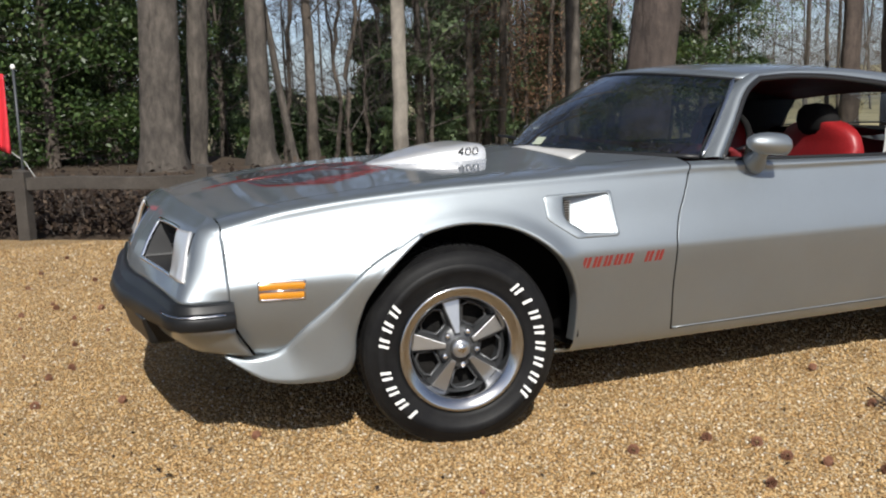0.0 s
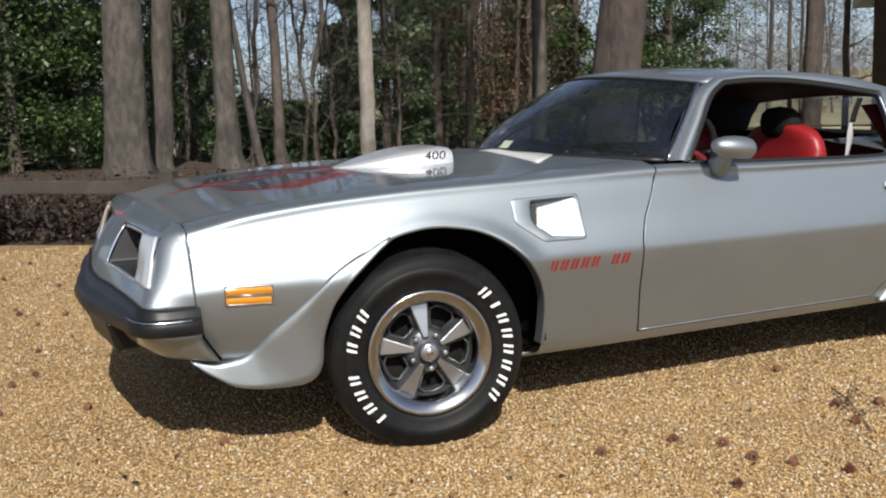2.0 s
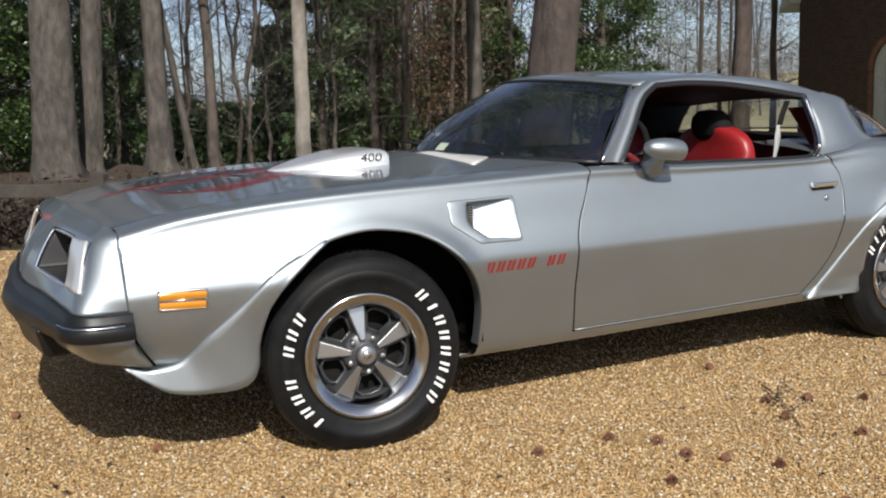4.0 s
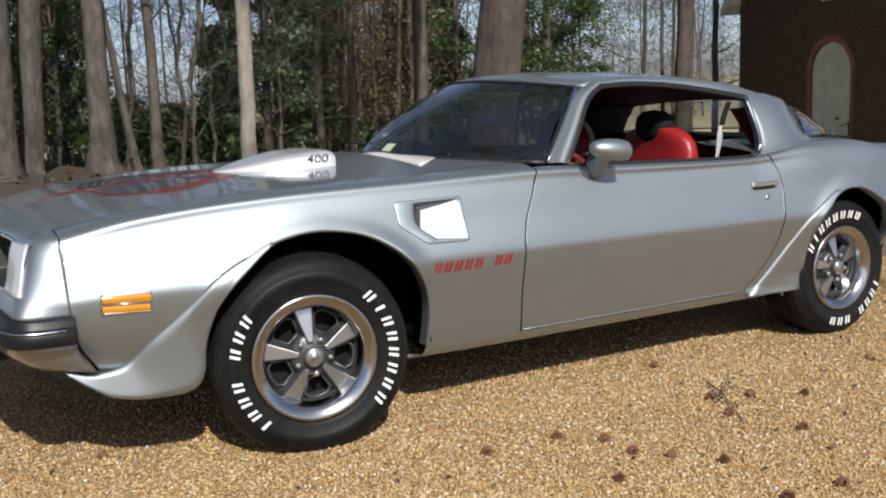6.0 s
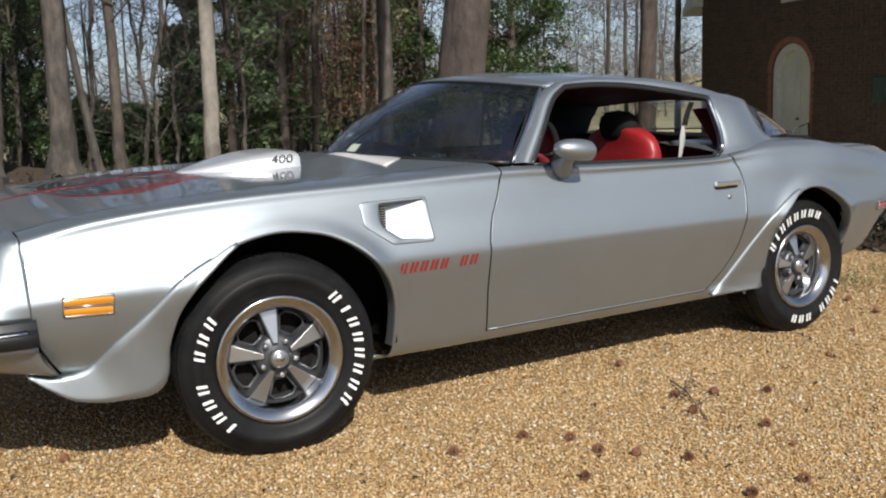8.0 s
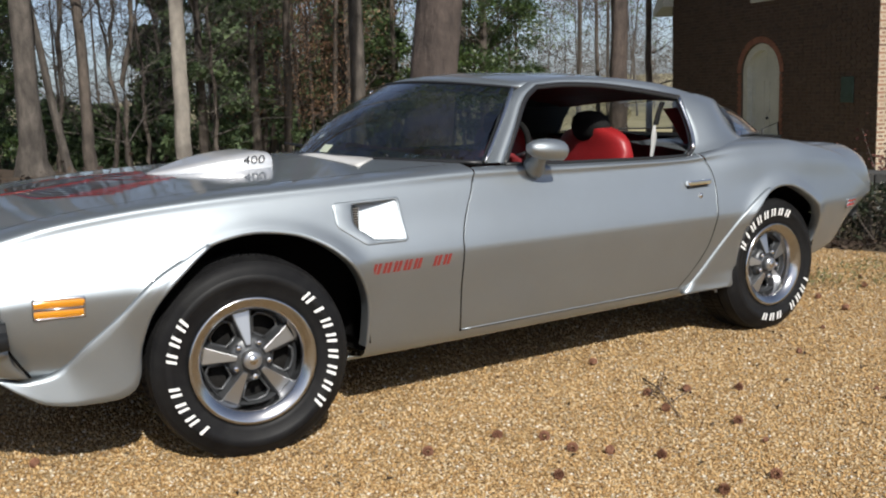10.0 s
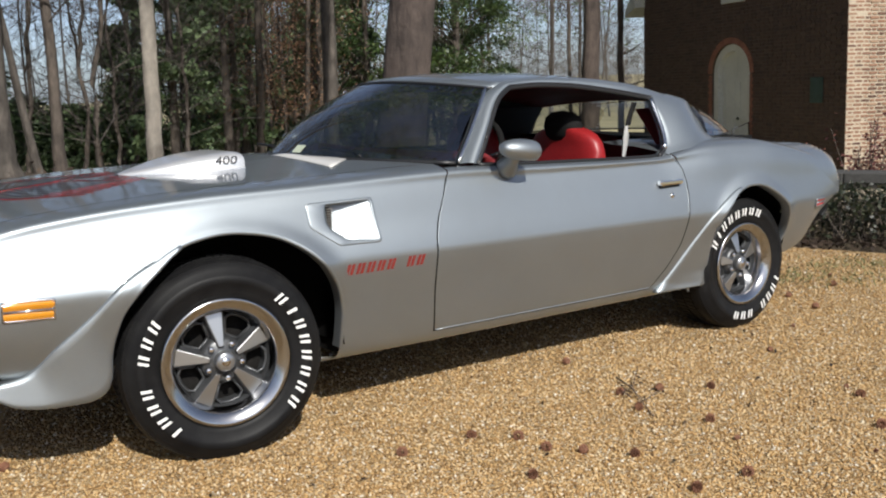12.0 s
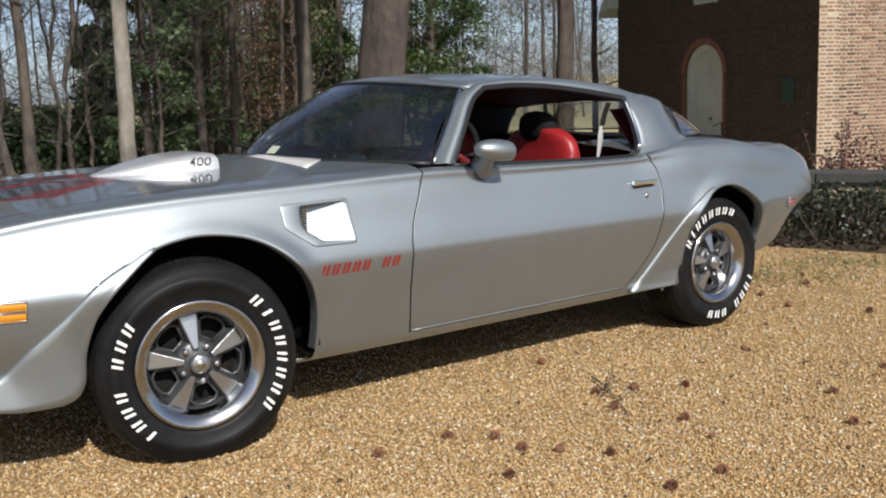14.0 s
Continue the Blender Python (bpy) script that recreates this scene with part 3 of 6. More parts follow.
k = 260
C = np.column_stack([np.array([spot(a, q) for a, q in zip(rng.uniform(-9, 24, k), rng.uniform(32, 62, k))]), rng.uniform(-1.6, 0.5, k)])
V, F = leaves(np.repeat(C, 40, 0) + rng.normal(size=(k * 40, 3)) * np.array([.9, .9, .4]), 0.17, 0.3)
tagged(new("understorey", fast_mesh("understorey", V, F, CEDAR)), "low dark evergreen undergrowth in the woods", "foliage", kind="stuff")

# pine crowns high above the lot's edge, out of view, for the windscreen's reflection
C = np.concatenate([np.column_stack([np.array([spot(a, q) for a, q in zip(rng.normal(a0, 7, m_), rng.normal(d0, 2.2, m_))]), rng.uniform(z0, z1, m_)]) for a0, d0, z0, z1, m_ in ((33, 15, 10, 20, 60), (12, 19, 10, 20, 60), (22, 20, 10, 20, 60), (0, 18, 10, 22, 40), (-14, 16, 10, 30, 45), (-32, 14, 9, 32, 90), (-52, 13, 9, 30, 80), (-40, 9, 18, 28, 15))])
V, F = leaves(np.repeat(C, 60, 0) + rng.normal(size=(len(C) * 60, 3)) * np.array([.8, .8, .45]), 0.26, 0.3, 0.35)
tagged(new("pine_crowns", fast_mesh("pine_crowns", V, F, CEDAR)), "green pine crowns high over the edge of the lot", "foliage", kind="stuff")
# a haze of fine twigs: deep in the woods, and unseen over the lot's edge
def twig_haze(name, label, groups, size, mat):
    C = np.concatenate([np.column_stack([np.array([spot(a, q) for a, q in zip(rng.uniform(a0, a1, m_), rng.uniform(d0, d1, m_))]), rng.uniform(z0, z1, m_)]) for a0, a1, d0, d1, z0, z1, m_ in groups])
    k = 45
    V, F = leaves(np.repeat(C, k, 0) + rng.normal(size=(len(C) * k, 3)) * np.array([.9, .9, .7]), size, 0.0, 0.035)
    tagged(new(name, fast_mesh(name, V, F, mat)), label, "woods", kind="stuff")


twig_haze("woodland_twigs", "tangle of fine bare twigs deep in the woods", ((-9, 11, 36, 60, 0.1, 3, 190), (11, 20, 40, 70, -3.5, -0.6, 120), (-9, 11, 60, 100, 0.5, 7, 170), (20, 36, 60, 100, 0.5, 7, 190), (-9, 11, 45, 80, 4, 11, 40), (20, 30, 45, 80, 4, 11, 40), (33, 46, 55, 110, 0, 4, 150), (38.5, 46, 40, 70, 3, 8, 40)), 1.0, PALE_TWIG)
# out of view, added for the windscreen to mirror; the second group hangs overhead
twig_haze("mirrored_crown_twigs", "unseen bare twigs over the lot, added for the windscreen's reflection", ((-70, 5, 11, 20, 8, 32, 170), (-100, 25, 6, 13, 15, 27, 40), (5, 40, 18, 28, 11, 20, 60)), 0.9, TWIG)
# brush and fallen leaves under the trees behind the fence
F0, FU, FN = np.array([0.0, 4.85]), unit(np.array([-1.69, 1.22])), unit(np.array([0.59, 0.81]))
n = 26000
s, q = rng.uniform(-4.5, 9, n), rng.gamma(1.6, 1.1, n) + 0.12
C = np.column_stack([F0 + FU * s[:, None] + FN * q[:, None], np.abs(rng.normal(size=n)) * (0.05 + 0.16 * np.exp(-((q - 1.3) / 1.0) ** 2)) + 0.0])
V, F = leaves(C, 0.075, 0.4, 0.6)
tagged(new("leaf_brush", fast_mesh("leaf_brush", V, F, DEAD)), "brown dead leaves and brush behind the fence", "leaves", kind="stuff")
n = 900
s, q = rng.uniform(-4, 9, n), rng.uniform(0.2, 3.5, n)
b = np.column_stack([F0 + FU * s[:, None] + FN * q[:, None], np.zeros(n)])
d = unit(np.column_stack([rng.normal(size=(n, 2)), rng.uniform(0.6, 2.5, n)]))
L = rng.uniform(0.15, 0.55, n)[:, None]
P = np.stack([b, b + d * L * 0.5 + rng.normal(size=(n, 3)) * 0.03, b + d * L], 1)
V, F = tubes(P, np.broadcast_to(np.array([.006, .004, .002]), P.shape[:2]), 3)
tagged(new("brush_stems", fast_mesh("brush_stems", V, F, TWIG)), "thin dry stems behind the fence", "brush", kind="stuff")

# ---- rail fence ----
WEATHERED = grained("weathered_wood", [(0.25, (0.0268, 0.0224, 0.0186)), (0.5, (0.0512, 0.0435, 0.0364)), (0.8, (0.0831, 0.0736, 0.0640))], 3.5, 0.9, 70, 0.7, 0.012, (1, 1, 1))
fence = thing("rail_fence", "weathered grey timber post and rail fence", "fence")


def fence_at(s, q=0.0):
    p = F0 + FU * s + FN * q
    return p


turn = math.degrees(math.atan2(FU[1], FU[0]))
posts = [-5.3, -3.5, -1.75, 0.0, 1.79, 3.6, 5.4, 7.2]
for s in posts:
    x, y = fence_at(s)
    bm = bmesh.new()
    w = 0.058
    box_bm(bm, -w, w, -w, w, -0.15, 0.645 + 0.02 * math.sin(s * 3))
    for v in bm.verts:
        if v.co.z > 0.3:
            v.co.z += 0.012 if v.co.x > 0 else -0.008
    ob = soften(part("post", bm, WEATHERED, fence), 0.008)
    ob.matrix_local = Matrix.Translation((x, y, 0)) @ Matrix.Rotation(math.radians(turn + random.uniform(-4, 4)), 4, "Z")
for a, b in zip(posts[:-1], posts[1:]):
    L = b - a
    x, y = fence_at((a + b) / 2, 0.0)
    bm = bmesh.new()
    box_bm(bm, -L / 2 - 0.02, L / 2 + 0.02, -0.035, 0.035, 0.452, 0.568)
    bmesh.ops.subdivide_edges(bm, edges=[e for e in bm.edges if abs(e.verts[0].co.x - e.verts[1].co.x) > 0.5], cuts=6)
    for v in bm.verts:
        v.co.z += 0.008 * math.sin(v.co.x * 4 + a)
        v.co.y += 0.006 * math.sin(v.co.x * 3 + b)
    ob = soften(part("rail", bm, WEATHERED, fence), 0.008)
    ob.matrix_local = Matrix.Translation((x, y, 0)) @ Matrix.Rotation(math.radians(turn), 4, "Z")

# red flag on a thin pole at the fence
FLAG_RED = grained("red_flag_cloth", [(0.3, (0.55, 0.02, 0.035)), (0.7, (0.66, 0.035, 0.05))], 4, 0.7, 200, 0.2, 0.002)
POLE_DARK = material("dark_pole", (0.05, 0.055, 0.06), 0.5, 0.3)
flag = thing("flag_on_pole", "red flag hanging from a thin dark pole at the fence", "flag")
px, py = fence_at(1.86, 0.12)
tube("pole", [(px, py, 0), (px, py, 0.9), (px, py, 1.54)], 0.013, POLE_DARK, flag)
tube("finial", [(px, py, 1.53), (px, py, 1.55), (px, py, 1.575)], [0.016, 0.024, 0.012], WHITE_RUBBER, flag, "white knob")
P = [[(px - 0.085 - 0.12 * u, py + 0.11 - 0.05 * math.sin(u * 7 + v * 2) + 0.08 * u, 0.77 + 0.72 * v + 0.05 * u) for u in np.linspace(0, 1, 12)] for v in np.linspace(0, 1, 14)]
thicken(sheet("cloth", P, FLAG_RED, flag), 0.004)
tube("cord", [(px - 0.085, py + 0.11, 0.79), (px + 0.02, py, 0.70), (px + 0.12, py - 0.12, 0.52)], 0.005, BELT_GREY, flag)

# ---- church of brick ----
# darker, browner copy of the mortar: puts the front wall's shade into its colour
SHADED_MORTAR = grained("shaded_mortar", [(0.3, (0.065, 0.048, 0.036)), (0.7, (0.11, 0.083, 0.062))], 2, 0.95, 60, 0.4, 0.006)
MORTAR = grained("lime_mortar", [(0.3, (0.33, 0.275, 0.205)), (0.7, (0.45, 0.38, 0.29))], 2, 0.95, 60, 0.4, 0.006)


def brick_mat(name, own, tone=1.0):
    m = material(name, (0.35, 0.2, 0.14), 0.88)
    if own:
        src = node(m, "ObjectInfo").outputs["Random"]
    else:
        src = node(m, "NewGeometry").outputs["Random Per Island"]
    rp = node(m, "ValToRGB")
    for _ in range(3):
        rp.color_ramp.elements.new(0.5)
    # tones up to 0.5, the shaded copy, also flatten the brick colours
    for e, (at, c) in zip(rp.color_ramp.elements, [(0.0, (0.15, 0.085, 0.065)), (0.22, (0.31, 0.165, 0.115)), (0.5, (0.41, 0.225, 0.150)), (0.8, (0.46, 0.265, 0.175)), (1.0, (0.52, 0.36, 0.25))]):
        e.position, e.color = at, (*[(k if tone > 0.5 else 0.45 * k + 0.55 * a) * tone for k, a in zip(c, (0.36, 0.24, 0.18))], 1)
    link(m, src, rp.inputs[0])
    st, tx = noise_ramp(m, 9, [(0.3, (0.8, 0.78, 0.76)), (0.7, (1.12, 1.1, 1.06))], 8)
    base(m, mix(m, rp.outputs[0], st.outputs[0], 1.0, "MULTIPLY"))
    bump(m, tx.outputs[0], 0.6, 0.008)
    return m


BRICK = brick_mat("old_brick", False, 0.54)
# darker, duller copy of the brick: paints in the shade on the front
BRICK_SHADED = brick_mat("shaded_brick", False, 0.20)
BRICK_OWN = brick_mat("old_brick_single", True, 0.54)
RUBBED = grained("rubbed_red_brick", [(0.3, (0.19, 0.075, 0.048)), (0.7, (0.26, 0.11, 0.07))], 5, 0.85, 60, 0.5, 0.006)
CHURCH_WHITE = grained("church_white_paint", [(0.3, (0.4480, 0.4560, 0.4160)), (0.7, (0.5440, 0.5520, 0.5120))], 1.5, 0.6, 40, 0.15, 0.003)
SLATE = grained("slate_roof", [(0.3, (0.10, 0.10, 0.11)), (0.7, (0.17, 0.17, 0.18))], 3, 0.8, 30, 0.4, 0.01)
BRONZE = grained("green_bronze", [(0.3, (0.03, 0.055, 0.05)), (0.7, (0.05, 0.09, 0.08))], 6, 0.5, 90, 0.3, 0.004, metal=0.4)
CORNER = np.array([16.9, 8.1])
church = thing("church", "old brick church with arched white door and gable", "church", at=Matrix.Translation((CORNER[0], CORNER[1], 0)) @ Matrix.Rotation(math.atan2(.94, .342), 4, "Z"))
# in the church's own axes: x along the shaded front, y out of the front face is +y, the sunny side wall runs along -y at x = 0
LOW, TOP, WIDE, DEEP = -1.2, 4.6, 8.87, 9.0


def arch_cut(u, z, grow=0.0):
    dc, dw = 4.33, 0.84 + grow
    spring = 1.28
    if z < spring:
        return abs(u - dc) < dw
    return math.hypot(u - dc, (z - spring) * 0.84 / 0.68) < dw


# walls as mortar-coloured cores, the front one shade-toned, with the doorway left open
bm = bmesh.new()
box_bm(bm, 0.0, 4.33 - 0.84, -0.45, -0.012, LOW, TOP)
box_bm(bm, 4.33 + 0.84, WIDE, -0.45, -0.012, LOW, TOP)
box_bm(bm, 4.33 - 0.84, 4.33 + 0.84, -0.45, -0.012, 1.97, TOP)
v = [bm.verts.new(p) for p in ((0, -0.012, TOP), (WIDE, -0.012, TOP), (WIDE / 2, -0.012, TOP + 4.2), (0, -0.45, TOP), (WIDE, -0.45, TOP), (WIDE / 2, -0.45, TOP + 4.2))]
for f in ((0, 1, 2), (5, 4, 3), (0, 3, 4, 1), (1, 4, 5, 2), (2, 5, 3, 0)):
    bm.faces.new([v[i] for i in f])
front_wall = part("front_wall", bm, SHADED_MORTAR, church)
# spandrels that round the doorway's head
verts, faces = [], []
for sgn in (-1, 1):
    for k in range(13):
        t = k / 12 * math.pi / 2
        u, z = 4.33 + sgn * 0.84 * math.cos(t), 1.28 + 0.68 * math.sin(t)
        for yy in (-0.012, -0.40):
            verts += [(u, yy, z), (4.33 + sgn * 0.84 * (1 if k < 12 else 0), yy, 1.28 if k == 0 else 1.972)]
    b = len(verts) - 52
    for k in range(12):
        a = b + 4 * k
        faces += [(a, a + 4, a + 5, a + 1), (a, a + 2, a + 6, a + 4)]
child("arch_spandrel", mesh_from("arch_spandrel", verts, faces, SHADED_MORTAR, smooth=False), front_wall)
side_wall = box("side_wall", 0.012, 0.45, -DEEP, -0.45, LOW, TOP, MORTAR, church)
box("side_wall_quoin", -0.002, 0.05, -0.45, -0.013, LOW, TOP, MORTAR, side_wall)
box("rear_walls", WIDE - 0.4, WIDE, -DEEP, -0.45, LOW, TOP, MORTAR, church)


def brick_verts(u0, u1, z0, z1, face, y0, y1):
    """A brick's eight corners; face 'f' lies on the front, 's' on the side wall."""
    out = []
    for yy in (y0, y1):
        for u, z in ((u0, z0), (u1, z0), (u1, z1), (u0, z1)):
            out.append((u, yy, z) if face == "f" else (-yy, -u, z))
    return out


BF = ((4, 5, 6, 7), (0, 1, 5, 4), (1, 2, 6, 5), (2, 3, 7, 6), (3, 0, 4, 7))


def courses(length, z0, z1, face, keep, own=None, joint=0.018, thick=0.055):
    """Flemish bond: long and short bricks in turn, in recessed joints. Returns the joined rest; own: a test for bricks that become parts."""
    verts, faces, singles = [], [], []
    z, row = z0, 0
    while z < z1:
        u = 0.0 if row % 2 == 0 else -0.1695
        k = 0
        while u < length:
            L = (0.223 if k % 2 == 0 else 0.116) - joint
            a, b = max(u, 0.0), min(u + L, length)
            if b - a > 0.03 and keep((a + b) / 2, z + 0.03):
                j = rng.normal(size=4) * 0.003
                proud = 0.006 + rng.normal() * 0.0025
                q = (a + j[0] * 0.7, b + j[1] * 0.7, z + j[2] * 0.6, z + thick + j[3] * 0.6)
                if own and own((a + b) / 2, z) and len(singles) < 300:
                    singles.append((q, proud))
                else:
                    n = len(verts)
                    verts += brick_verts(*q, face, -0.02, proud)
                    faces += [tuple(n + i for i in f) for f in BF]
            u += L + joint
            k += 1
        z += 0.0765
        row += 1
    return verts, faces, singles


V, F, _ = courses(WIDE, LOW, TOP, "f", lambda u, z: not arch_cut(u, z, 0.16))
tagged(child("brickwork", mesh_from("brickwork", V, F, BRICK_SHADED, False), front_wall), kind="stuff")
# rubbed brick voussoirs round the door
n = 23
for k in range(n):
    t = math.pi * (k + 0.5) / n
    w = math.pi / n * 0.46
    q = []
    for rr in (1.0, 1.19):
        for dt in (-w, w):
            q.append((4.33 + 0.855 * rr * math.cos(t + dt), 1.28 + 0.70 * rr * math.sin(t + dt)))
    q = [q[0], q[1], q[3], q[2]]
    vv = [(u, 0.010, z) for u, z in q] + [(u, -0.03, z) for u, z in q]
    child("arch_brick", mesh_from("arch_brick", vv, [(0, 1, 2, 3), (0, 4, 5, 1), (1, 5, 6, 2), (2, 6, 7, 3), (3, 7, 4, 0)], RUBBED, False), front_wall)
for sgn in (-1, 1):
    for k in range(30):
        z = 1.26 - 0.0765 * (k + 1)
        w = 0.14 if k % 2 else 0.10
        u0 = 4.33 + sgn * 0.855
        a, b = sorted((u0, u0 + sgn * w))
        child("jamb_brick", mesh_from("jamb_brick", brick_verts(a, b, z, z + 0.062, "f", -0.03, 0.010), BF, RUBBED, False), front_wall)
# the door in its arch
def arch_loop(w, h, spring=1.28, base_z=-0.55, n=20):
    pts = [(4.33 + w, base_z)] + [(4.33 + w * math.cos(t), spring + h * math.sin(t)) for t in np.linspace(0, math.pi, n)] + [(4.33 - w, base_z)]
    return pts


outer_l, inner_l = arch_loop(0.845, 0.68), arch_loop(0.66, 0.52)
verts, faces = [], []
n = len(outer_l)
for yy in (-0.06, -0.26):
    verts += [(u, yy, z) for u, z in outer_l] + [(u, yy, z) for u, z in inner_l]
for k in range(n - 1):
    faces += [(k, k + 1, n + k + 1, n + k), (n + k, n + k + 1, 3 * n + k + 1, 3 * n + k)]
child("door_frame", mesh_from("door_frame", verts, faces, CHURCH_WHITE, False), church, "pale painted arched door frame")
for s, name in ((-1, "door_leaf"), (1, "door_leaf")):
    pts = [(4.33 + s * 0.004, -0.55)] + [(4.33 + s * 0.66 * math.sin(t), 1.28 + 0.52 * math.cos(t)) for t in np.linspace(0.006, math.pi / 2, 12)] + [(4.33 + s * 0.66, -0.55)]
    vv = [(u, -0.20, z) for u, z in pts] + [(u, -0.26, z) for u, z in pts]
    k = len(pts)
    leaf = child(name, mesh_from(name, vv, [tuple(range(k)), tuple(range(k, 2 * k))[::-1]] + [(i, k + i, k + (i + 1) % k, (i + 1) % k) for i in range(k)], CHURCH_WHITE, False), church, "pale painted door leaf")
    for z0, z1 in ((-0.40, 0.20), (0.34, 1.10)):
        for e in ((0.10, 0.13, z0, z1), (0.53, 0.56, z0, z1), (0.10, 0.56, z0, z0 + 0.03), (0.10, 0.56, z1 - 0.03, z1)):
            a, b = sorted((4.33 + s * e[0], 4.33 + s * e[1]))
            ob = box("panel_moulding", a, b, -0.20, -0.185, e[2], e[3], CHURCH_WHITE, leaf)
tube("door_knob", [(4.25, -0.19, 0.22), (4.25, -0.15, 0.22), (4.25, -0.13, 0.22)], [0.02, 0.035, 0.02], BLACK_TRIM, church)
box("door_step", 3.1, 5.56, -0.05, 0.55, LOW, -0.55, MORTAR, church, "stone step", 0.02)
tube("handrail", [(3.35, 0.5, -1.1), (3.35, 0.5, 0.02), (3.35, 0.1, 0.16), (3.35, 0.05, -0.5)], 0.02, BLACK_TRIM, church, "black iron handrail")
box("window_sill", 3.72, 4.70, -0.05, 0.05, 2.90, 3.06, CHURCH_WHITE, church, "white stone window sill", 0.01)
box("window_frame", 3.80, 4.62, -0.20, -0.005, 3.06, 4.3, CHURCH_WHITE, church, "", 0.01)
plaque = box("bronze_tablet", 0.72, 1.14, 0.012, 0.035, 0.62, 1.14, BRONZE, church, "dark green bronze tablet on the brick wall", 0.01)
for k in range(6):
    box("tablet_line", 0.79, 1.07, 0.035, 0.037, 1.05 - 0.07 * k, 1.075 - 0.07 * k, BRONZE, plaque)
# eave at the far corner, roof and cornice
bm = bmesh.new()
v = [bm.verts.new(p) for p in ((WIDE - 0.05, 0.3, 3.15), (WIDE + 0.6, 0.3, 2.92), (WIDE + 0.6, 0.3, 3.04), (WIDE - 0.05, 0.3, 3.75), (WIDE - 0.05, -0.4, 3.15), (WIDE + 0.6, -0.4, 2.92), (WIDE + 0.6, -0.4, 3.04), (WIDE - 0.05, -0.4, 3.75))]
for f in ((0, 1, 2, 3), (7, 6, 5, 4), (0, 4, 5, 1), (1, 5, 6, 2), (2, 6, 7, 3), (3, 7, 4, 0)):
    bm.faces.new([v[i] for i in f])
part("eave_return", bm, CHURCH_WHITE, church, "white painted eave")
for s in (0, 1):
    x0, x1 = (-0.5, WIDE / 2) if s == 0 else (WIDE / 2, WIDE + 0.8)
    z0, z1 = (TOP - 0.4, TOP + 4.3) if s == 0 else (TOP + 4.3, 3.05 + 0.9)
    bm = bmesh.new()
    v = [bm.verts.new(p) for p in ((x0, 0.35, z0), (x1, 0.35, z1), (x1, -DEEP, z1), (x0, -DEEP, z0), (x0, 0.35, z0 + 0.18), (x1, 0.35, z1 + 0.18), (x1, -DEEP, z1 + 0.18), (x0, -DEEP, z0 + 0.18))]
    for f in ((3, 2, 1, 0), (4, 5, 6, 7), (0, 1, 5, 4), (1, 2, 6, 5), (2, 3, 7, 6), (3, 0, 4, 7)):
        bm.faces.new([v[i] for i in f])
    part("roof_slope", bm, SLATE, church)

# ---- low wall, hedge and shrubs by the church ----
STONE = grained("grey_coping_stone", [(0.3, (0.0365, 0.0353, 0.0329)), (0.7, (0.0609, 0.0585, 0.0536))], 2.5, 0.9, 50, 0.5, 0.008)
W0, WU = np.array([6.22, 0.95]), unit(np.array([0.43, -0.90]))
WN = np.array([WU[1], -WU[0]])
wall_turn = Matrix.Translation((W0[0], W0[1], 0)) @ Matrix.Rotation(math.atan2(WU[1], WU[0]), 4, "Z")
low_wall = thing("garden_wall", "low grey masonry wall with stone coping", "wall", at=wall_turn)
box("wall_body", -6, 9, -0.02, 0.22, -1.0, 0.335, MORTAR, low_wall)
for k in range(15):
    box("coping_stone", -6 + k * 1.0 + 0.004, -5 + k * 1.0 - 0.004, -0.06, 0.26, 0.335, 0.42, STONE, low_wall, "", 0.008)

HEDGE = leaf_mat("hedge_leaf", [(0.0, (0.0071, 0.0101, 0.0052)), (0.5, (0.0178, 0.0254, 0.0105)), (0.85, (0.0416, 0.0462, 0.0210)), (1.0, (0.0892, 0.0693, 0.0420))], 0.45)
n = 22000
s, q = rng.uniform(-2.2, 5, n), rng.uniform(-1.15, -0.12, n)
h = 0.34 + 0.05 * np.sin(s * 5) + 0.04 * np.sin(s * 11 + 1)
z = h * rng.uniform(0.02, 1.0, n) ** 0.6
q = q + 0.10 * np.sin(s * 7 + z * 9)
ok = ~((z > h * 0.9) & (rng.random(n) < 0.4))
C = np.column_stack([W0 + WU * s[:, None] + np.column_stack([-WU[1] * q, WU[0] * q]), z])[ok]
V, F = leaves(C, 0.042, 0.2, 0.6)
tagged(new("hedge", fast_mesh("hedge", V, F, HEDGE)), "low dark green clipped hedge in front of the wall", "hedge", kind="stuff")
n = 1500
s, q = rng.uniform(-2.2, 5, n), rng.uniform(-1.1, -0.15, n)
b = np.column_stack([W0 + WU * s[:, None] + np.column_stack([-WU[1] * q, WU[0] * q]), np.zeros(n)])
tip = b + np.column_stack([rng.normal(size=(n, 2)) * 0.08, rng.uniform(0.2, 0.38, n)])
P = np.stack([b, (b + tip) / 2 + rng.normal(size=(n, 3)) * 0.02, tip], 1)
V, F = tubes(P, np.broadcast_to(np.array([.005, .004, .002]), P.shape[:2]), 3)
tagged(new("hedge_stems", fast_mesh("hedge_stems", V, F, BROWN)), "dark twiggy stems in the hedge", "hedge", kind="stuff")
# leaf drift at the hedge foot
n = 2600
s, q = rng.uniform(-2.4, 5, n), rng.normal(size=n) * 0.16 - 1.2
C = np.column_stack([W0 + WU * s[:, None] + np.column_stack([-WU[1] * q, WU[0] * q]), rng.uniform(0.005, 0.035, n)])
V, F = leaves(C, 0.05, 0.8, 0.6)
tagged(new("leaf_drift", fast_mesh("leaf_drift", V, F, DEAD)), "dry brown leaves along the foot of the hedge", "leaves", kind="stuff")

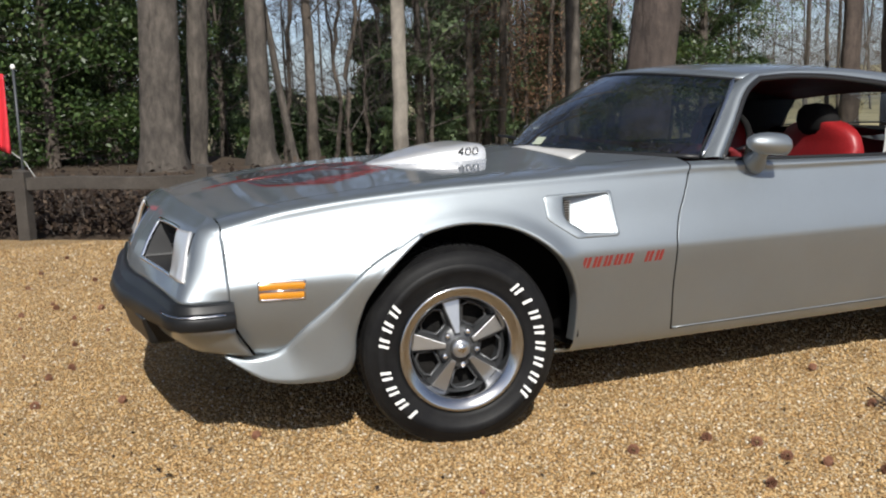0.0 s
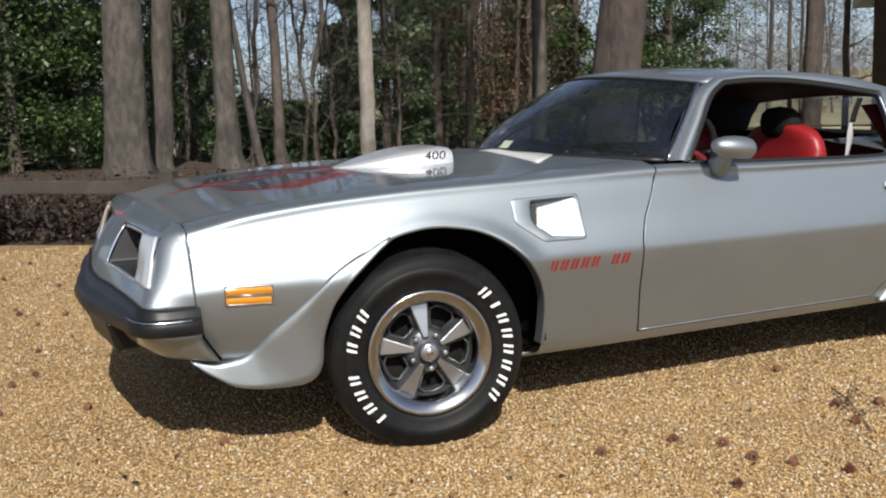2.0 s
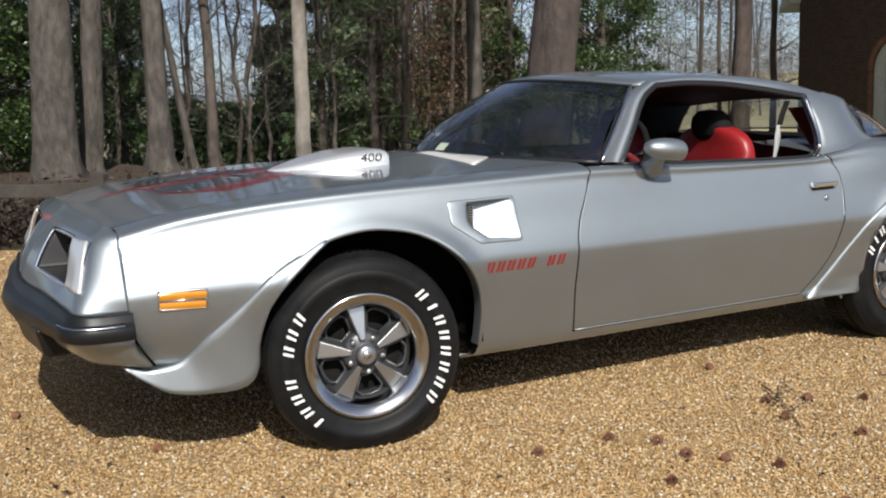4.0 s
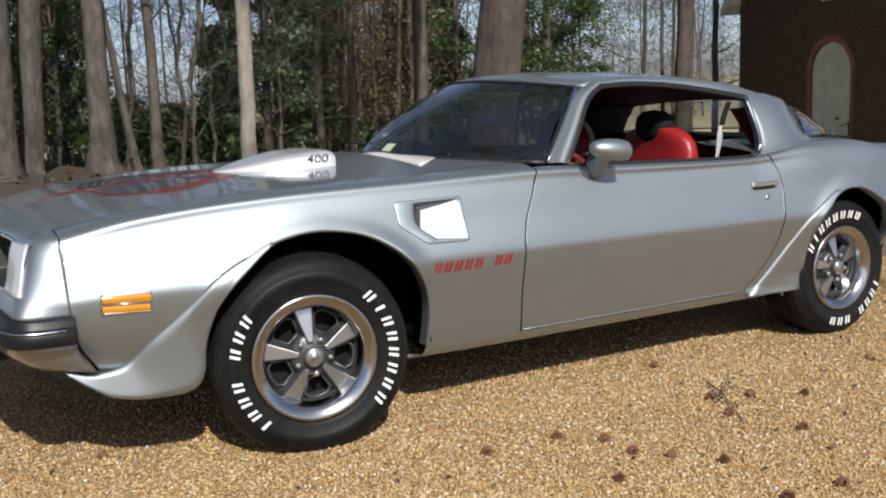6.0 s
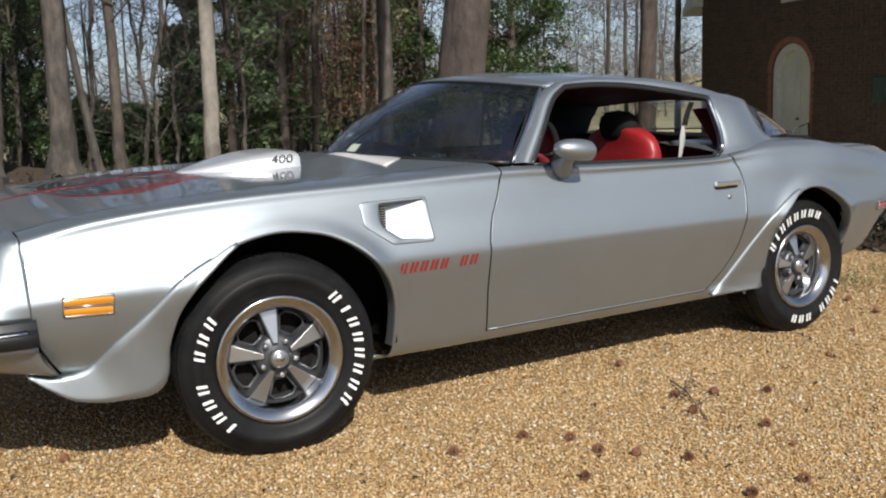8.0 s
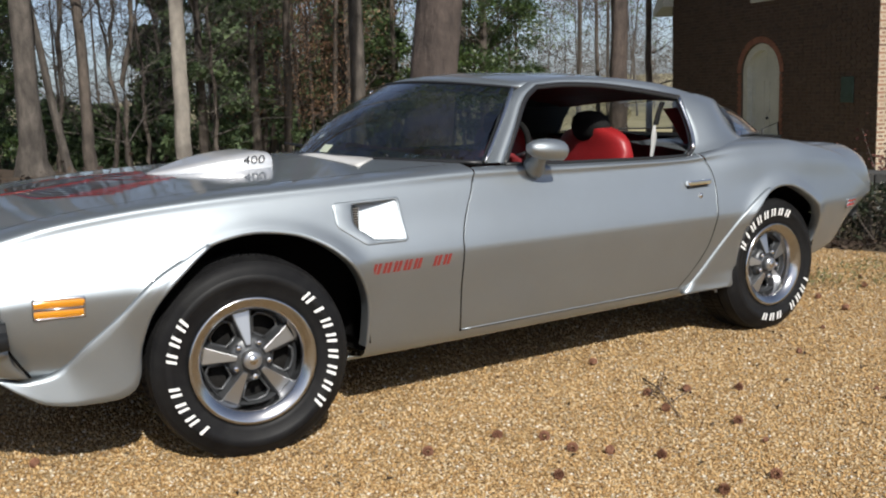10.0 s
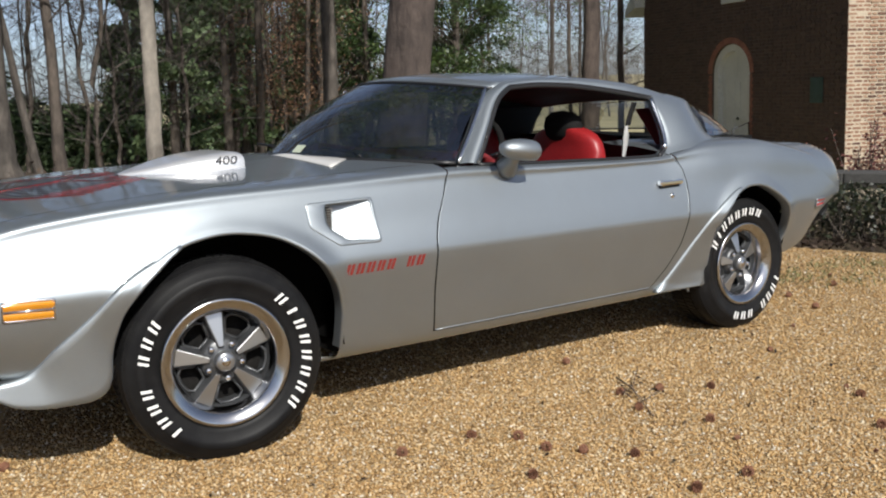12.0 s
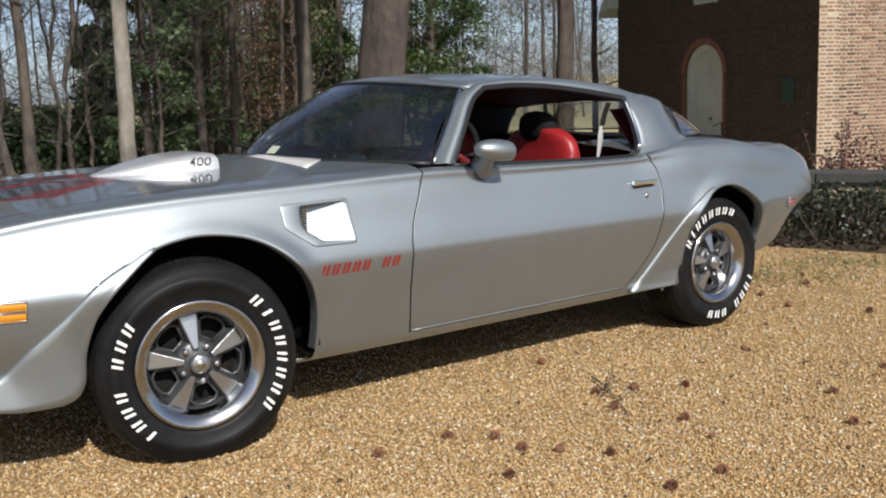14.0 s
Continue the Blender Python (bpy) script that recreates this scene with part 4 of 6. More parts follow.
MAROON = leaf_mat("maroon_leaf", [(0.0, (0.045, 0.015, 0.014)), (0.6, (0.10, 0.03, 0.026)), (1.0, (0.18, 0.07, 0.05))], 0.6)


def maroon_shrub(s, q, r, h):
    x, y = W0 + WU * s + np.array([-WU[1], WU[0]]) * q
    t = thing("shrub", "leggy shrub with dark maroon leaves behind the wall", "shrub", "shrubs behind the wall", at=Matrix.Translation((x, y, -0.3)))
    k = 26
    tip = np.column_stack([rng.normal(size=(k, 2)) * r * 0.55, rng.uniform(0.45, 1.0, k) * h])
    P = np.stack([np.zeros((k, 3)), tip * np.array([.4, .4, .5]) + rng.normal(size=(k, 3)) * 0.03, tip], 1)
    V, F = tubes(P, np.broadcast_to(np.array([.008, .006, .003]), P.shape[:2]), 4)
    tagged(child("branchwork", fast_mesh("branchwork", V, F, BROWN, True), t), kind="stuff")
    n = 1500
    f = rng.uniform(0.35, 1.0, n)[:, None]
    C = tip[rng.integers(0, k, n)] * f + rng.normal(size=(n, 3)) * 0.05
    V, F = leaves(C, 0.04, 0.2, 0.6)
    child("foliage", fast_mesh("foliage", V, F, MAROON), t)


for s, q, r, h in ((-0.5, 0.7, .3, .9), (0.3, 0.6, .35, .95), (0.0, 1.2, .35, 1.15), (1.1, 0.7, .4, 1.0), (0.75, 0.9, .3, 1.25), (2.0, 0.8, .4, 1.1)):
    maroon_shrub(s, q, r, h)

# ---- the car: nose towards -x, driver's side towards -y, front axle at x = 0 ----
car = thing("coupe_car", "silver two-door sports coupe with red interior parked on tan gravel", "car")
FRONT_AXLE, REAR_AXLE = 0.0, 2.743
SX = [-0.83, -0.60, -0.30, 0.0, 0.40, 0.90, 1.5, 2.1, 2.5, 2.8, 3.1, 3.26, 3.42, 3.60, 3.70]
SECTION = [  # half widths and heights of nine lines from the sill up to the centre line
    ([.74, .755, .775, .780, .782, .782, .782, .782, .790, .792, .775, .77, .75, .71, .67], [.39, .350, .270, .248, .240, .236, .236, .236, .244, .30, .32, .36, .47, .55, .57]),
    ([.765, .785, .813, .820, .821, .821, .821, .821, .830, .828, .803, .795, .77, .725, .68], [.42, .382, .318, .298, .288, .288, .288, .288, .294, .335, .36, .40, .50, .565, .58]),
    ([.81, .840, .868, .878, .879, .877, .876, .876, .883, .878, .854, .84, .81, .75, .69], [.51, .50, .47, .465, .465, .46, .46, .46, .465, .47, .48, .50, .55, .585, .59]),
    ([.835, .875, .908, .925, .928, .925, .922, .922, .928, .925, .895, .87, .835, .77, .70], [.62, .63, .63, .63, .63, .625, .62, .615, .61, .61, .60, .60, .60, .605, .605]),
    ([.806, .839, .864, .879, .885, .886, .882, .882, .894, .892, .868, .847, .825, .765, .695], [.70, .73, .745, .75, .755, .755, .75, .745, .74, .74, .72, .71, .68, .65, .63]),
    ([.770, .799, .824, .840, .848, .847, .842, .843, .87, .87, .845, .825, .79, .735, .68], [.775, .82, .85, .862, .868, .87, .855, .85, .86, .855, .83, .805, .765, .71, .66]),
    ([.72, .755, .775, .785, .79, .80, .805, .81, .80, .79, .77, .75, .72, .68, .65], [.822, .868, .897, .912, .918, .925, .905, .89, .935, .93, .885, .85, .81, .755, .685]),
    ([.45] * 15, [.845, .885, .91, .925, .935, .955, .955, .955, .955, .94, .90, .872, .845, .80, .70]),
    ([0.0] * 15, [.86, .90, .925, .935, .945, .97, .97, .97, .97, .945, .905, .878, .85, .81, .71]),
]
LINES = [(curve(SX, w), curve(SX, z)) for w, z in SECTION]


XT = np.linspace(-0.95, 3.75, 941)
TABLE = np.array([[lw(XT), lz(XT)] for lw, lz in LINES])  # line, (width, height), station
VT = np.linspace(0, 8, 161)


CREASE = 3


def blend(k, t):
    idx = [max(0, min(8, k + d)) for d in (-1, 0, 1, 2)]
    c = [0.5 * (-t + 2 * t * t - t ** 3), 0.5 * (2 - 5 * t * t + 3 * t ** 3), 0.5 * (t + 4 * t * t - 3 * t ** 3), 0.5 * (-t * t + t ** 3)]
    rows = [TABLE[i] for i in idx]
    if k == CREASE - 1:  # the flank breaks sharply along one line
        rows[3] = 0.55 * (2 * rows[2] - rows[1]) + 0.45 * rows[3]
    if k == CREASE:
        rows[0] = 0.55 * (2 * rows[1] - rows[2]) + 0.45 * rows[0]
    return sum(ci * r for ci, r in zip(c, rows))


HULL = np.array([blend(min(int(v), 7), v - min(int(v), 7)) for v in VT])  # v, (width, height), station


def section(x, v):
    """The (half width, height) of the hull at x, v running 0..8 over the nine lines."""
    fx, fv = min(max((x + 0.95) * 200, 0), 939.999), min(max(v * 20, 0), 159.999)
    i, j = int(fx), int(fv)
    fx, fv = fx - i, fv - j
    q = (HULL[j, :, i] * (1 - fx) + HULL[j, :, i + 1] * fx) * (1 - fv) + (HULL[j + 1, :, i] * (1 - fx) + HULL[j + 1, :, i + 1] * fx) * fv
    return float(q[0]), float(q[1])


def side_width(x, z):
    """The hull's half width at a height on its flank."""
    i = int(round(min(max((x + 0.95) * 200, 0), 940)))
    return float(np.interp(z, HULL[:121, 1, i], HULL[:121, 0, i]))


ARCH_F = ((0.0, 0.40), curve([-25, -18.6, -4.2, 7.6, 19.6, 32, 47, 62, 82, 100.7, 114.6, 134, 146.7, 157.7, 170.8, 188.8, 200], [.462, .457, .437, .430, .420, .407, .395, .384, .373, .376, .385, .403, .419, .423, .435, .455, .46]))
ARCH_R = ((2.743, 0.37), curve([-25, -13, -2, 19, 37, 65, 89, 110, 131, 151.5, 177, 194, 205], [.20, .225, .257, .298, .306, .318, .345, .358, .359, .356, .374, .40, .41]))


def in_arch(arch, x, z):
    (cx, cz), rad = arch
    a = math.degrees(math.atan2(z - cz, x - cx))
    if a < -90:
        a += 360
    r = math.hypot(x - cx, z - cz)
    if a > 200 or a < -20:
        return r < 0.5 and cx - 0.45 < x < cx + 0.36
    return r < rad(a)


def to_arch(arch, x, z):
    (cx, cz), rad = arch
    a = math.degrees(math.atan2(z - cz, x - cx))
    if a < -90:
        a += 360
    a = min(max(a, -20), 200)
    r = float(rad(a))
    return cx + r * math.cos(math.radians(a)), cz + r * math.sin(math.radians(a))


def flare(x, z):
    """How far the flank swells out close to a wheel opening."""
    out = 0.0
    for (cx, cz), rad in (ARCH_F, ARCH_R):
        a = math.degrees(math.atan2(z - cz, x - cx))
        if -10 < a < 175:
            d = max(0.0, math.hypot(x - cx, z - cz) - float(rad(a)))
            out += 0.020 * math.exp(-(d / 0.042) ** 2) * float(smooth(0, 45, a) * (1 - smooth(125, 170, a)))
    return out


def in_poly(poly, x, z):
    inside = False
    for (x0, z0), (x1, z1) in zip(poly, poly[1:] + poly[:1]):
        if (z0 > z) != (z1 > z) and x < x0 + (z - z0) / (z1 - z0) * (x1 - x0):
            inside = not inside
    return inside


VENT_RIM = [(.305, .844), (.580, .845), (.588, .684), (.412, .688), (.310, .760)]
VENT_MOUTH = [(.380, .834), (.568, .836), (.576, .694), (.452, .702), (.392, .745), (.378, .772)]


def hull_panel(name, x0, x1, v0, v1, mat, parent, side=-1, arches=(), edges=None, label="", nx=None, nv=60, lift=0.0, hole=None):
    """A panel of the hull between two stations. edges: functions of height that give its front and rear edge."""
    nx = nx or max(8, int((x1 - x0) / 0.0095))
    verts, bad, holed = [], [], []
    for i in range(nx + 1):
        for j in range(nv + 1):
            v = v0 + (v1 - v0) * j / nv
            z = section(x0 + (x1 - x0) * i / nx, v)[1]
            a = edges[0](z) if edges and edges[0] else x0
            b = edges[1](z) if edges and edges[1] else x1
            x = a + (b - a) * i / nx
            w, z = section(x, v)
            inside = None
            for arch in arches:
                if v < 5.5 and in_arch(arch, x, z):
                    inside = arch
            bad.append(inside)
            holed.append(bool(hole) and in_poly(hole, x, z))
            verts.append((x, w + lift + (flare(x, z) if arches and v < 5.5 else 0), z))
    faces = []
    for i in range(nx):
        for j in range(nv):
            q = (i * (nv + 1) + j, i * (nv + 1) + j + 1, (i + 1) * (nv + 1) + j + 1, (i + 1) * (nv + 1) + j)
            if all(bad[k] for k in q) or any(holed[k] for k in q):
                continue
            faces.append(q if side > 0 else q[::-1])
    used = {k for f in faces for k in f}
    out = []
    for k, (x, w, z) in enumerate(verts):
        if k in used and bad[k]:
            x, z = to_arch(bad[k], x, z)
            w = side_width(x, z) + lift + flare(x, z)
        out.append((x, side * w, z))
    keep = sorted(used)
    at = {k: n for n, k in enumerate(keep)}
    me = mesh_from(name, [out[k] for k in keep], [tuple(at[k] for k in f) for f in faces], mat)
    return child(name, me, parent, label)


DOOR_FRONT = curve([.27, .31, .50, .64, .70, .83, .88, .94], [.868, .862, .836, .828, .842, .906, .930, .955])
DOOR_REAR = curve([.27, .31, .39, .49, .61, .66, .75, .82, .87, .93], [2.07, 2.105, 2.172, 2.222, 2.236, 2.246, 2.263, 2.254, 2.228, 2.16])
GAP = 0.006
for side in (-1, 1):
    fender = hull_panel("front_fender", -0.82, 0.92, 0.0, 6.30, PAINT, car, side, (ARCH_F,), (None, lambda z: float(DOOR_FRONT(z)) - GAP / 2), hole=VENT_MOUTH)
    door = hull_panel("door", 0.83, 2.2, 1.0, 6.0, PAINT, car, side, (), (lambda z: float(DOOR_FRONT(z)) + GAP / 2, lambda z: float(DOOR_REAR(z)) - GAP / 2), "silver door with window lowered")
    rocker = hull_panel("rocker_panel", 0.862, 2.35, 0.0, 0.93, PAINT, car, side, nv=6)
    quarter = hull_panel("rear_quarter_panel", 2.05, 3.70, 0.0, 6.9, PAINT, car, side, (ARCH_R,), (lambda z: float(DOOR_REAR(z)) + GAP / 2 if z < 0.93 else 2.1, None))
    # near-black jambs stand for the shade behind the shut lines
    for fn, z0 in ((DOOR_FRONT, .29), (DOOR_REAR, .31)):
        zs = np.linspace(z0, 0.90, 14)
        P = [[(float(fn(z)) + dx, side * (side_width(float(fn(z)) + dx, z) - 0.014), z) for dx in (-0.03, 0.0, 0.03)] for z in zs]
        sheet("door_jamb", P, DARK, car)
    # bright rolled edges of the door
    for fn, zs, dx in ((DOOR_FRONT, np.linspace(.30, .885, 24), 0.0045), (DOOR_REAR, np.linspace(.62, .905, 16), -0.0045)):
        tube("door_edge", [(float(fn(z)) + dx, side * (side_width(float(fn(z)) + dx, z) + 0.0002), z) for z in zs], 0.0021, PAINT, door, sides=6)
    sill = [(x, side * (section(x, 0.985)[0] + 0.0005), section(x, 0.985)[1]) for x in np.linspace(0.875, 2.08, 24)]
    tube("door_edge", sill, 0.0026, PAINT, door, sides=6)
    # rolled lips round the wheel openings
    for arch, a0, a1 in ((ARCH_F, -14, 192), (ARCH_R, -12, 200)):
        (cx, cz), rad = arch
        P = []
        for a in np.linspace(a0, a1, 90):
            r = float(rad(a))
            row = []
            for dr, dw in ((0.014, -0.002), (0.010, 0.0015), (0.003, 0.003), (-0.002, 0.001), (-0.004, -0.004), (-0.004, -0.05)):
                x, z = cx + (r + dr) * math.cos(math.radians(a)), cz + (r + dr) * math.sin(math.radians(a))
                ax, az_ = cx + r * math.cos(math.radians(a)), cz + r * math.sin(math.radians(a))
                w = side_width(ax, max(.26, az_)) + flare(ax, az_)
                row.append((x, side * (w + dw), z))
            P.append(row)
        sheet("wheel_arch_lip", P, PAINT, car)
        # wheel housing, near-black for the shade inside it
        n = 40
        P = [[(cx + rr * math.cos(math.radians(a)), side * w, cz + rr * math.sin(math.radians(a))) for rr, w in ((float(rad(max(a0, min(a1, a)))) + 0.0, .90), (float(rad(max(a0, min(a1, a)))) + 0.012, .84), (float(rad(max(a0, min(a1, a)))) + 0.012, .58), (.10, .56))] for a in np.linspace(a0 + 2, min(a1, 186), n)]
        for row in P:
            row[0] = (row[0][0], side * (side_width(row[0][0], max(.3, min(.75, row[0][2]))) - 0.045), row[0][2])
        sheet("wheel_housing", P, DARK, car)
    # deflector spats ahead of the wheels, flush at their front edge
    def deflector(name, A, B, width_a, width_b):
        """A curved blade between an upper edge A on the flank and a free edge B."""
        P = []
        for a, b in zip(path3(A, 44), path3(B, 44)):
            wa, wb = width_a(*a), width_b(*b)
            row = [(a[0] - 0.005, side * (side_width(a[0], max(a[1], .27)) + (flare(*a) if a[1] > .58 else 0) - 0.004), a[1] + 0.004)]
            for t in np.linspace(0, 1, 9):
                p = a * (1 - t) + b * t
                row.append((p[0], side * max(wa * (1 - t) + wb * t, side_width(p[0], max(p[1], .30)) + (flare(*p) if p[1] > .55 else 0) + 0.004), p[1]))
            x, y, z = row[-1]
            row += [(x + 0.003, y - side * 0.004, z - 0.001), (x + 0.006, y - side * 0.016, z), (x + 0.006, y - side * 0.06, z)]
            P.append(row)
        return thicken(sheet(name, P, PAINT, car), 0.004)

    deflector("front_wheel_deflector",
              [(-.17, .752), (-.21, .735), (-.254, .712), (-.31, .686), (-.371, .649), (-.463, .561), (-.566, .471), (-.68, .372), (-.76, .362), (-.835, .388)],
              [(-.172, .748), (-.215, .720), (-.265, .682), (-.333, .622), (-.382, .546), (-.410, .44), (-.418, .35), (-.440, .300), (-.50, .276), (-.60, .274), (-.69, .286), (-.775, .335), (-.838, .384)],
              lambda x, z: side_width(x, max(z, .40)) + 0.005 + (flare(x, z) if z > .55 else 0),
              lambda x, z: side_width(x, max(z, .42)) * (1 - float(smooth(.50, .74, -x))) + (side_width(x, .40) + 0.004) * float(smooth(.50, .74, -x)) + 0.006 + (flare(x, z) if z > .55 else 0))
    deflector("rear_wheel_deflector",
              [(2.60, .712), (2.57, .702), (2.53, .684), (2.41, .606), (2.314, .491), (2.21, .354), (2.15, .282), (2.12, .252)],
              [(2.602, .708), (2.572, .694), (2.52, .655), (2.452, .59), (2.425, .51), (2.425, .42), (2.435, .33), (2.428, .275), (2.40, .256)],
              lambda x, z: side_width(x, max(z, .285)) + 0.003 + (flare(x, z) if z > .55 else 0),
              lambda x, z: side_width(x, max(z, .335)) + 0.006 + (flare(x, z) if z > .55 else 0))

# hood, cowl, deck
def top_panel(name, x0, x1, v0, mat, nx, front=None, rear=None, drop=0.0):
    P = []
    for i in range(nx + 1):
        row = []
        vs = np.linspace(v0, 8, 26)
        pts = []
        for v in vs:
            w0 = section(x0 + (x1 - x0) * i / nx, v)[0]
            a = x0 + (front(w0) if front else 0)
            b = x1 + (rear(w0) if rear else 0)
            x = a + (b - a) * i / nx
            w, z = section(x, v)
            pts.append((x, w, z - drop))
        row = [(x, -w, z) for x, w, z in pts] + [(x, w, z) for x, w, z in pts[::-1][1:]]
        P.append(row)
    return sheet(name, P, mat, car, flip=True)


hood = top_panel("hood", -0.83, 0.60, 6.315, PAINT, 60, lambda w: -0.045 * (1 - (w / .72) ** 2), lambda w: 0.10 + 0.22 * (w / .72) ** 4)
top_panel("cowl_panel", 0.61, 1.06, 6.32, PAINT, 16, lambda w: 0.10 + 0.22 * (w / .72) ** 4, None, 0.004)
top_panel("deck_lid", 2.95, 3.66, 6.92, PAINT, 24)
# fender to hood drip edge filler, near-black for the shade below the gap
for side in (-1, 1):
    P = [[(x, side * (section(x, 6.3)[0] + d), section(x, 6.3)[1] - 0.010) for d in (-0.02, 0.02)] for x in np.linspace(-0.82, 0.95, 30)]
    sheet("hood_gutter", P, DARK, car)

# closing plates at the tail
for side in (-1, 1):
    pts = [(3.70, side * section(3.70, v)[0], section(3.70, v)[1]) for v in np.linspace(0, 8, 41)]
    child("tail_closing_plate", mesh_from("tail_closing_plate", pts + [(3.70, 0, pts[0][2])], [tuple(range(42))], PAINT, False), car)

# greenhouse
def mirror_y(P):
    P = np.array(P, float)
    P[..., 1] *= -1
    return P


IN_A = [(1.13, .79, .92), (1.25, .715, 1.06), (1.36, .645, 1.18), (1.44, .613, 1.222)]
IN_R = [(1.44, .613, 1.222), (1.60, .608, 1.228), (1.75, .61, 1.222), (2.01, .625, 1.192), (2.262, .655, 1.148)]
IN_C = [(2.262, .655, 1.148), (2.255, .72, 1.04), (2.215, .79, .93), (2.15, .815, .89)]
OUT_A = [(1.055, .766, .93), (1.19, .686, 1.07), (1.325, .602, 1.205), (1.42, .588, 1.248)]
OUT_R = [(1.42, .592, 1.248), (1.60, .583, 1.262), (1.85, .583, 1.256), (2.15, .59, 1.226), (2.44, .575, 1.166)]
OUT_C = [(2.44, .575, 1.172), (2.60, .585, 1.118), (2.615, .63, 1.04), (2.63, .69, .96), (2.66, .75, .925)]
inner = np.concatenate([path3(IN_A, 24), path3(IN_R, 32)[1:], path3(IN_C, 24)[1:]])
outer = np.concatenate([path3(OUT_A, 24), path3(OUT_R, 32)[1:], path3(OUT_C, 24)[1:]])
for side in (-1, 1):
    P = []
    for k, (a, b) in enumerate(zip(inner, outer)):
        row = [(a[0], a[1] - 0.03, a[2])]
        for t in np.linspace(0, 1, 10):
            p = a * (1 - t) + b * t
            swell = 0.012 * math.sin(math.pi * t) * (1 + 1.3 * max(0.0, 1 - k / 26) if k < 54 else 1 + 2.2 * min(1, (k - 54) / 12))
            row.append((p[0], p[1] + swell, p[2] + swell * 0.3))
        row.append((b[0], b[1] - 0.04, b[2] - 0.006))
        P.append(row)
    P = np.array(P)
    P[..., 1] *= side
    sheet("pillar_and_roof_rail", P, PAINT, car, flip=side > 0)
    # bright drip moulding over the side window and rubber seal inside it
    line = inner[6:60] + np.array([0, 0.004, 0.010])
    line[:, 1] *= side
    tube("window_seal", inner[:] * np.array([1, side, 1]), 0.011, BLACK_TRIM, car)
    tube("drip_moulding", line, 0.006, BLACK_TRIM, car)
    # steel edge at the rear of the window
    rear = path3(IN_C, 16) + np.array([-0.012, 0.010, 0])
    rear[:, 1] *= side
    tube("window_rear_trim", rear[:13], 0.012, DULL_CHROME, car)
    # bright strip along the windscreen pillar
    a_out = path3([(1.045, .772, .935), (1.170, .697, 1.06), (1.297, .618, 1.195), (1.33, .596, 1.232)], 16)
    a_out[:, 1] *= side
    tube("windscreen_pillar_trim", a_out, np.interp(np.linspace(0, 1, 16), [0, .1, .9, 1], [.004, .010, .010, .003]), DULL_CHROME, car)
    belt = np.array([(x, side * (section(x, 6.0)[0] + 0.004), section(x, 6.0)[1] + 0.004) for x in np.linspace(1.12, 2.14, 30)])
    tube("belt_seal", belt, 0.007, BLACK_TRIM, car)

# roof skin
edge = np.concatenate([path3(OUT_A, 24)[21:], path3(OUT_R, 32)[1:], path3(OUT_C, 24)[1:9]])
P = []
n = len(edge)
for k, e in enumerate(edge):
    f = k / (n - 1)
    bow = -0.20 * max(0, 1 - f * 2.2) + 0.10 * max(0, f * 2 - 1)
    row = []
    for q in np.linspace(-1, 1, 31):
        c = 1 - q * q
        row.append((e[0] + bow * c, q * e[1], e[2] + 0.042 * c - 0.004))
    P.append(row)
roof_grid = np.array(P)
thicken(sheet("roof_panel", P, PAINT, car), 0.01, 1)
sheet("headliner", roof_grid - np.array([0, 0, 0.035]), DARK_RED, car)

# windscreen
top = roof_grid[0] + np.array([-0.004, 0, -0.004])
qs = np.linspace(-1, 1, 31)
bottom = np.array([(1.03 - 0.34 * (1 - q * q), q * 0.775, 0.935 + 0.02 * (1 - q * q)) for q in qs])
P = [[tuple(b * (1 - t) + a * t + np.array([-0.035, 0, 0.02]) * math.sin(math.pi * t)) for a, b in zip(top, bottom)] for t in np.linspace(0, 1, 14)]
pane = sheet("windscreen", P, WINDSCREEN, car, "dark tinted windscreen mirroring trees and sky")
tube("windscreen_top_trim", roof_grid[0] + np.array([-0.004, 0, -0.003]), 0.006, BLACK_TRIM, car)
tube("windscreen_base_seal", bottom, 0.010, BLACK_TRIM, car)
# rear glass
topr = roof_grid[-1] + np.array([0.004, 0, -0.008])
botr = np.array([(2.63 + 0.57 * (1 - abs(q) ** 3.5), q * 0.69, 0.95 - 0.002 * (1 - q * q)) for q in qs])
P = [[tuple(a * (1 - t) + b * t + np.array([0.02, 0, 0.025]) * math.sin(math.pi * t)) for a, b in zip(topr, botr)] for t in np.linspace(0, 1, 12)]
rear_pane = sheet("rear_window", P, REAR_GLASS, car, "wraparound rear window glass", flip=True)
tube("rear_window_trim", np.concatenate([topr, botr[::-1], topr[:1]]), 0.005, BLACK_TRIM, car)

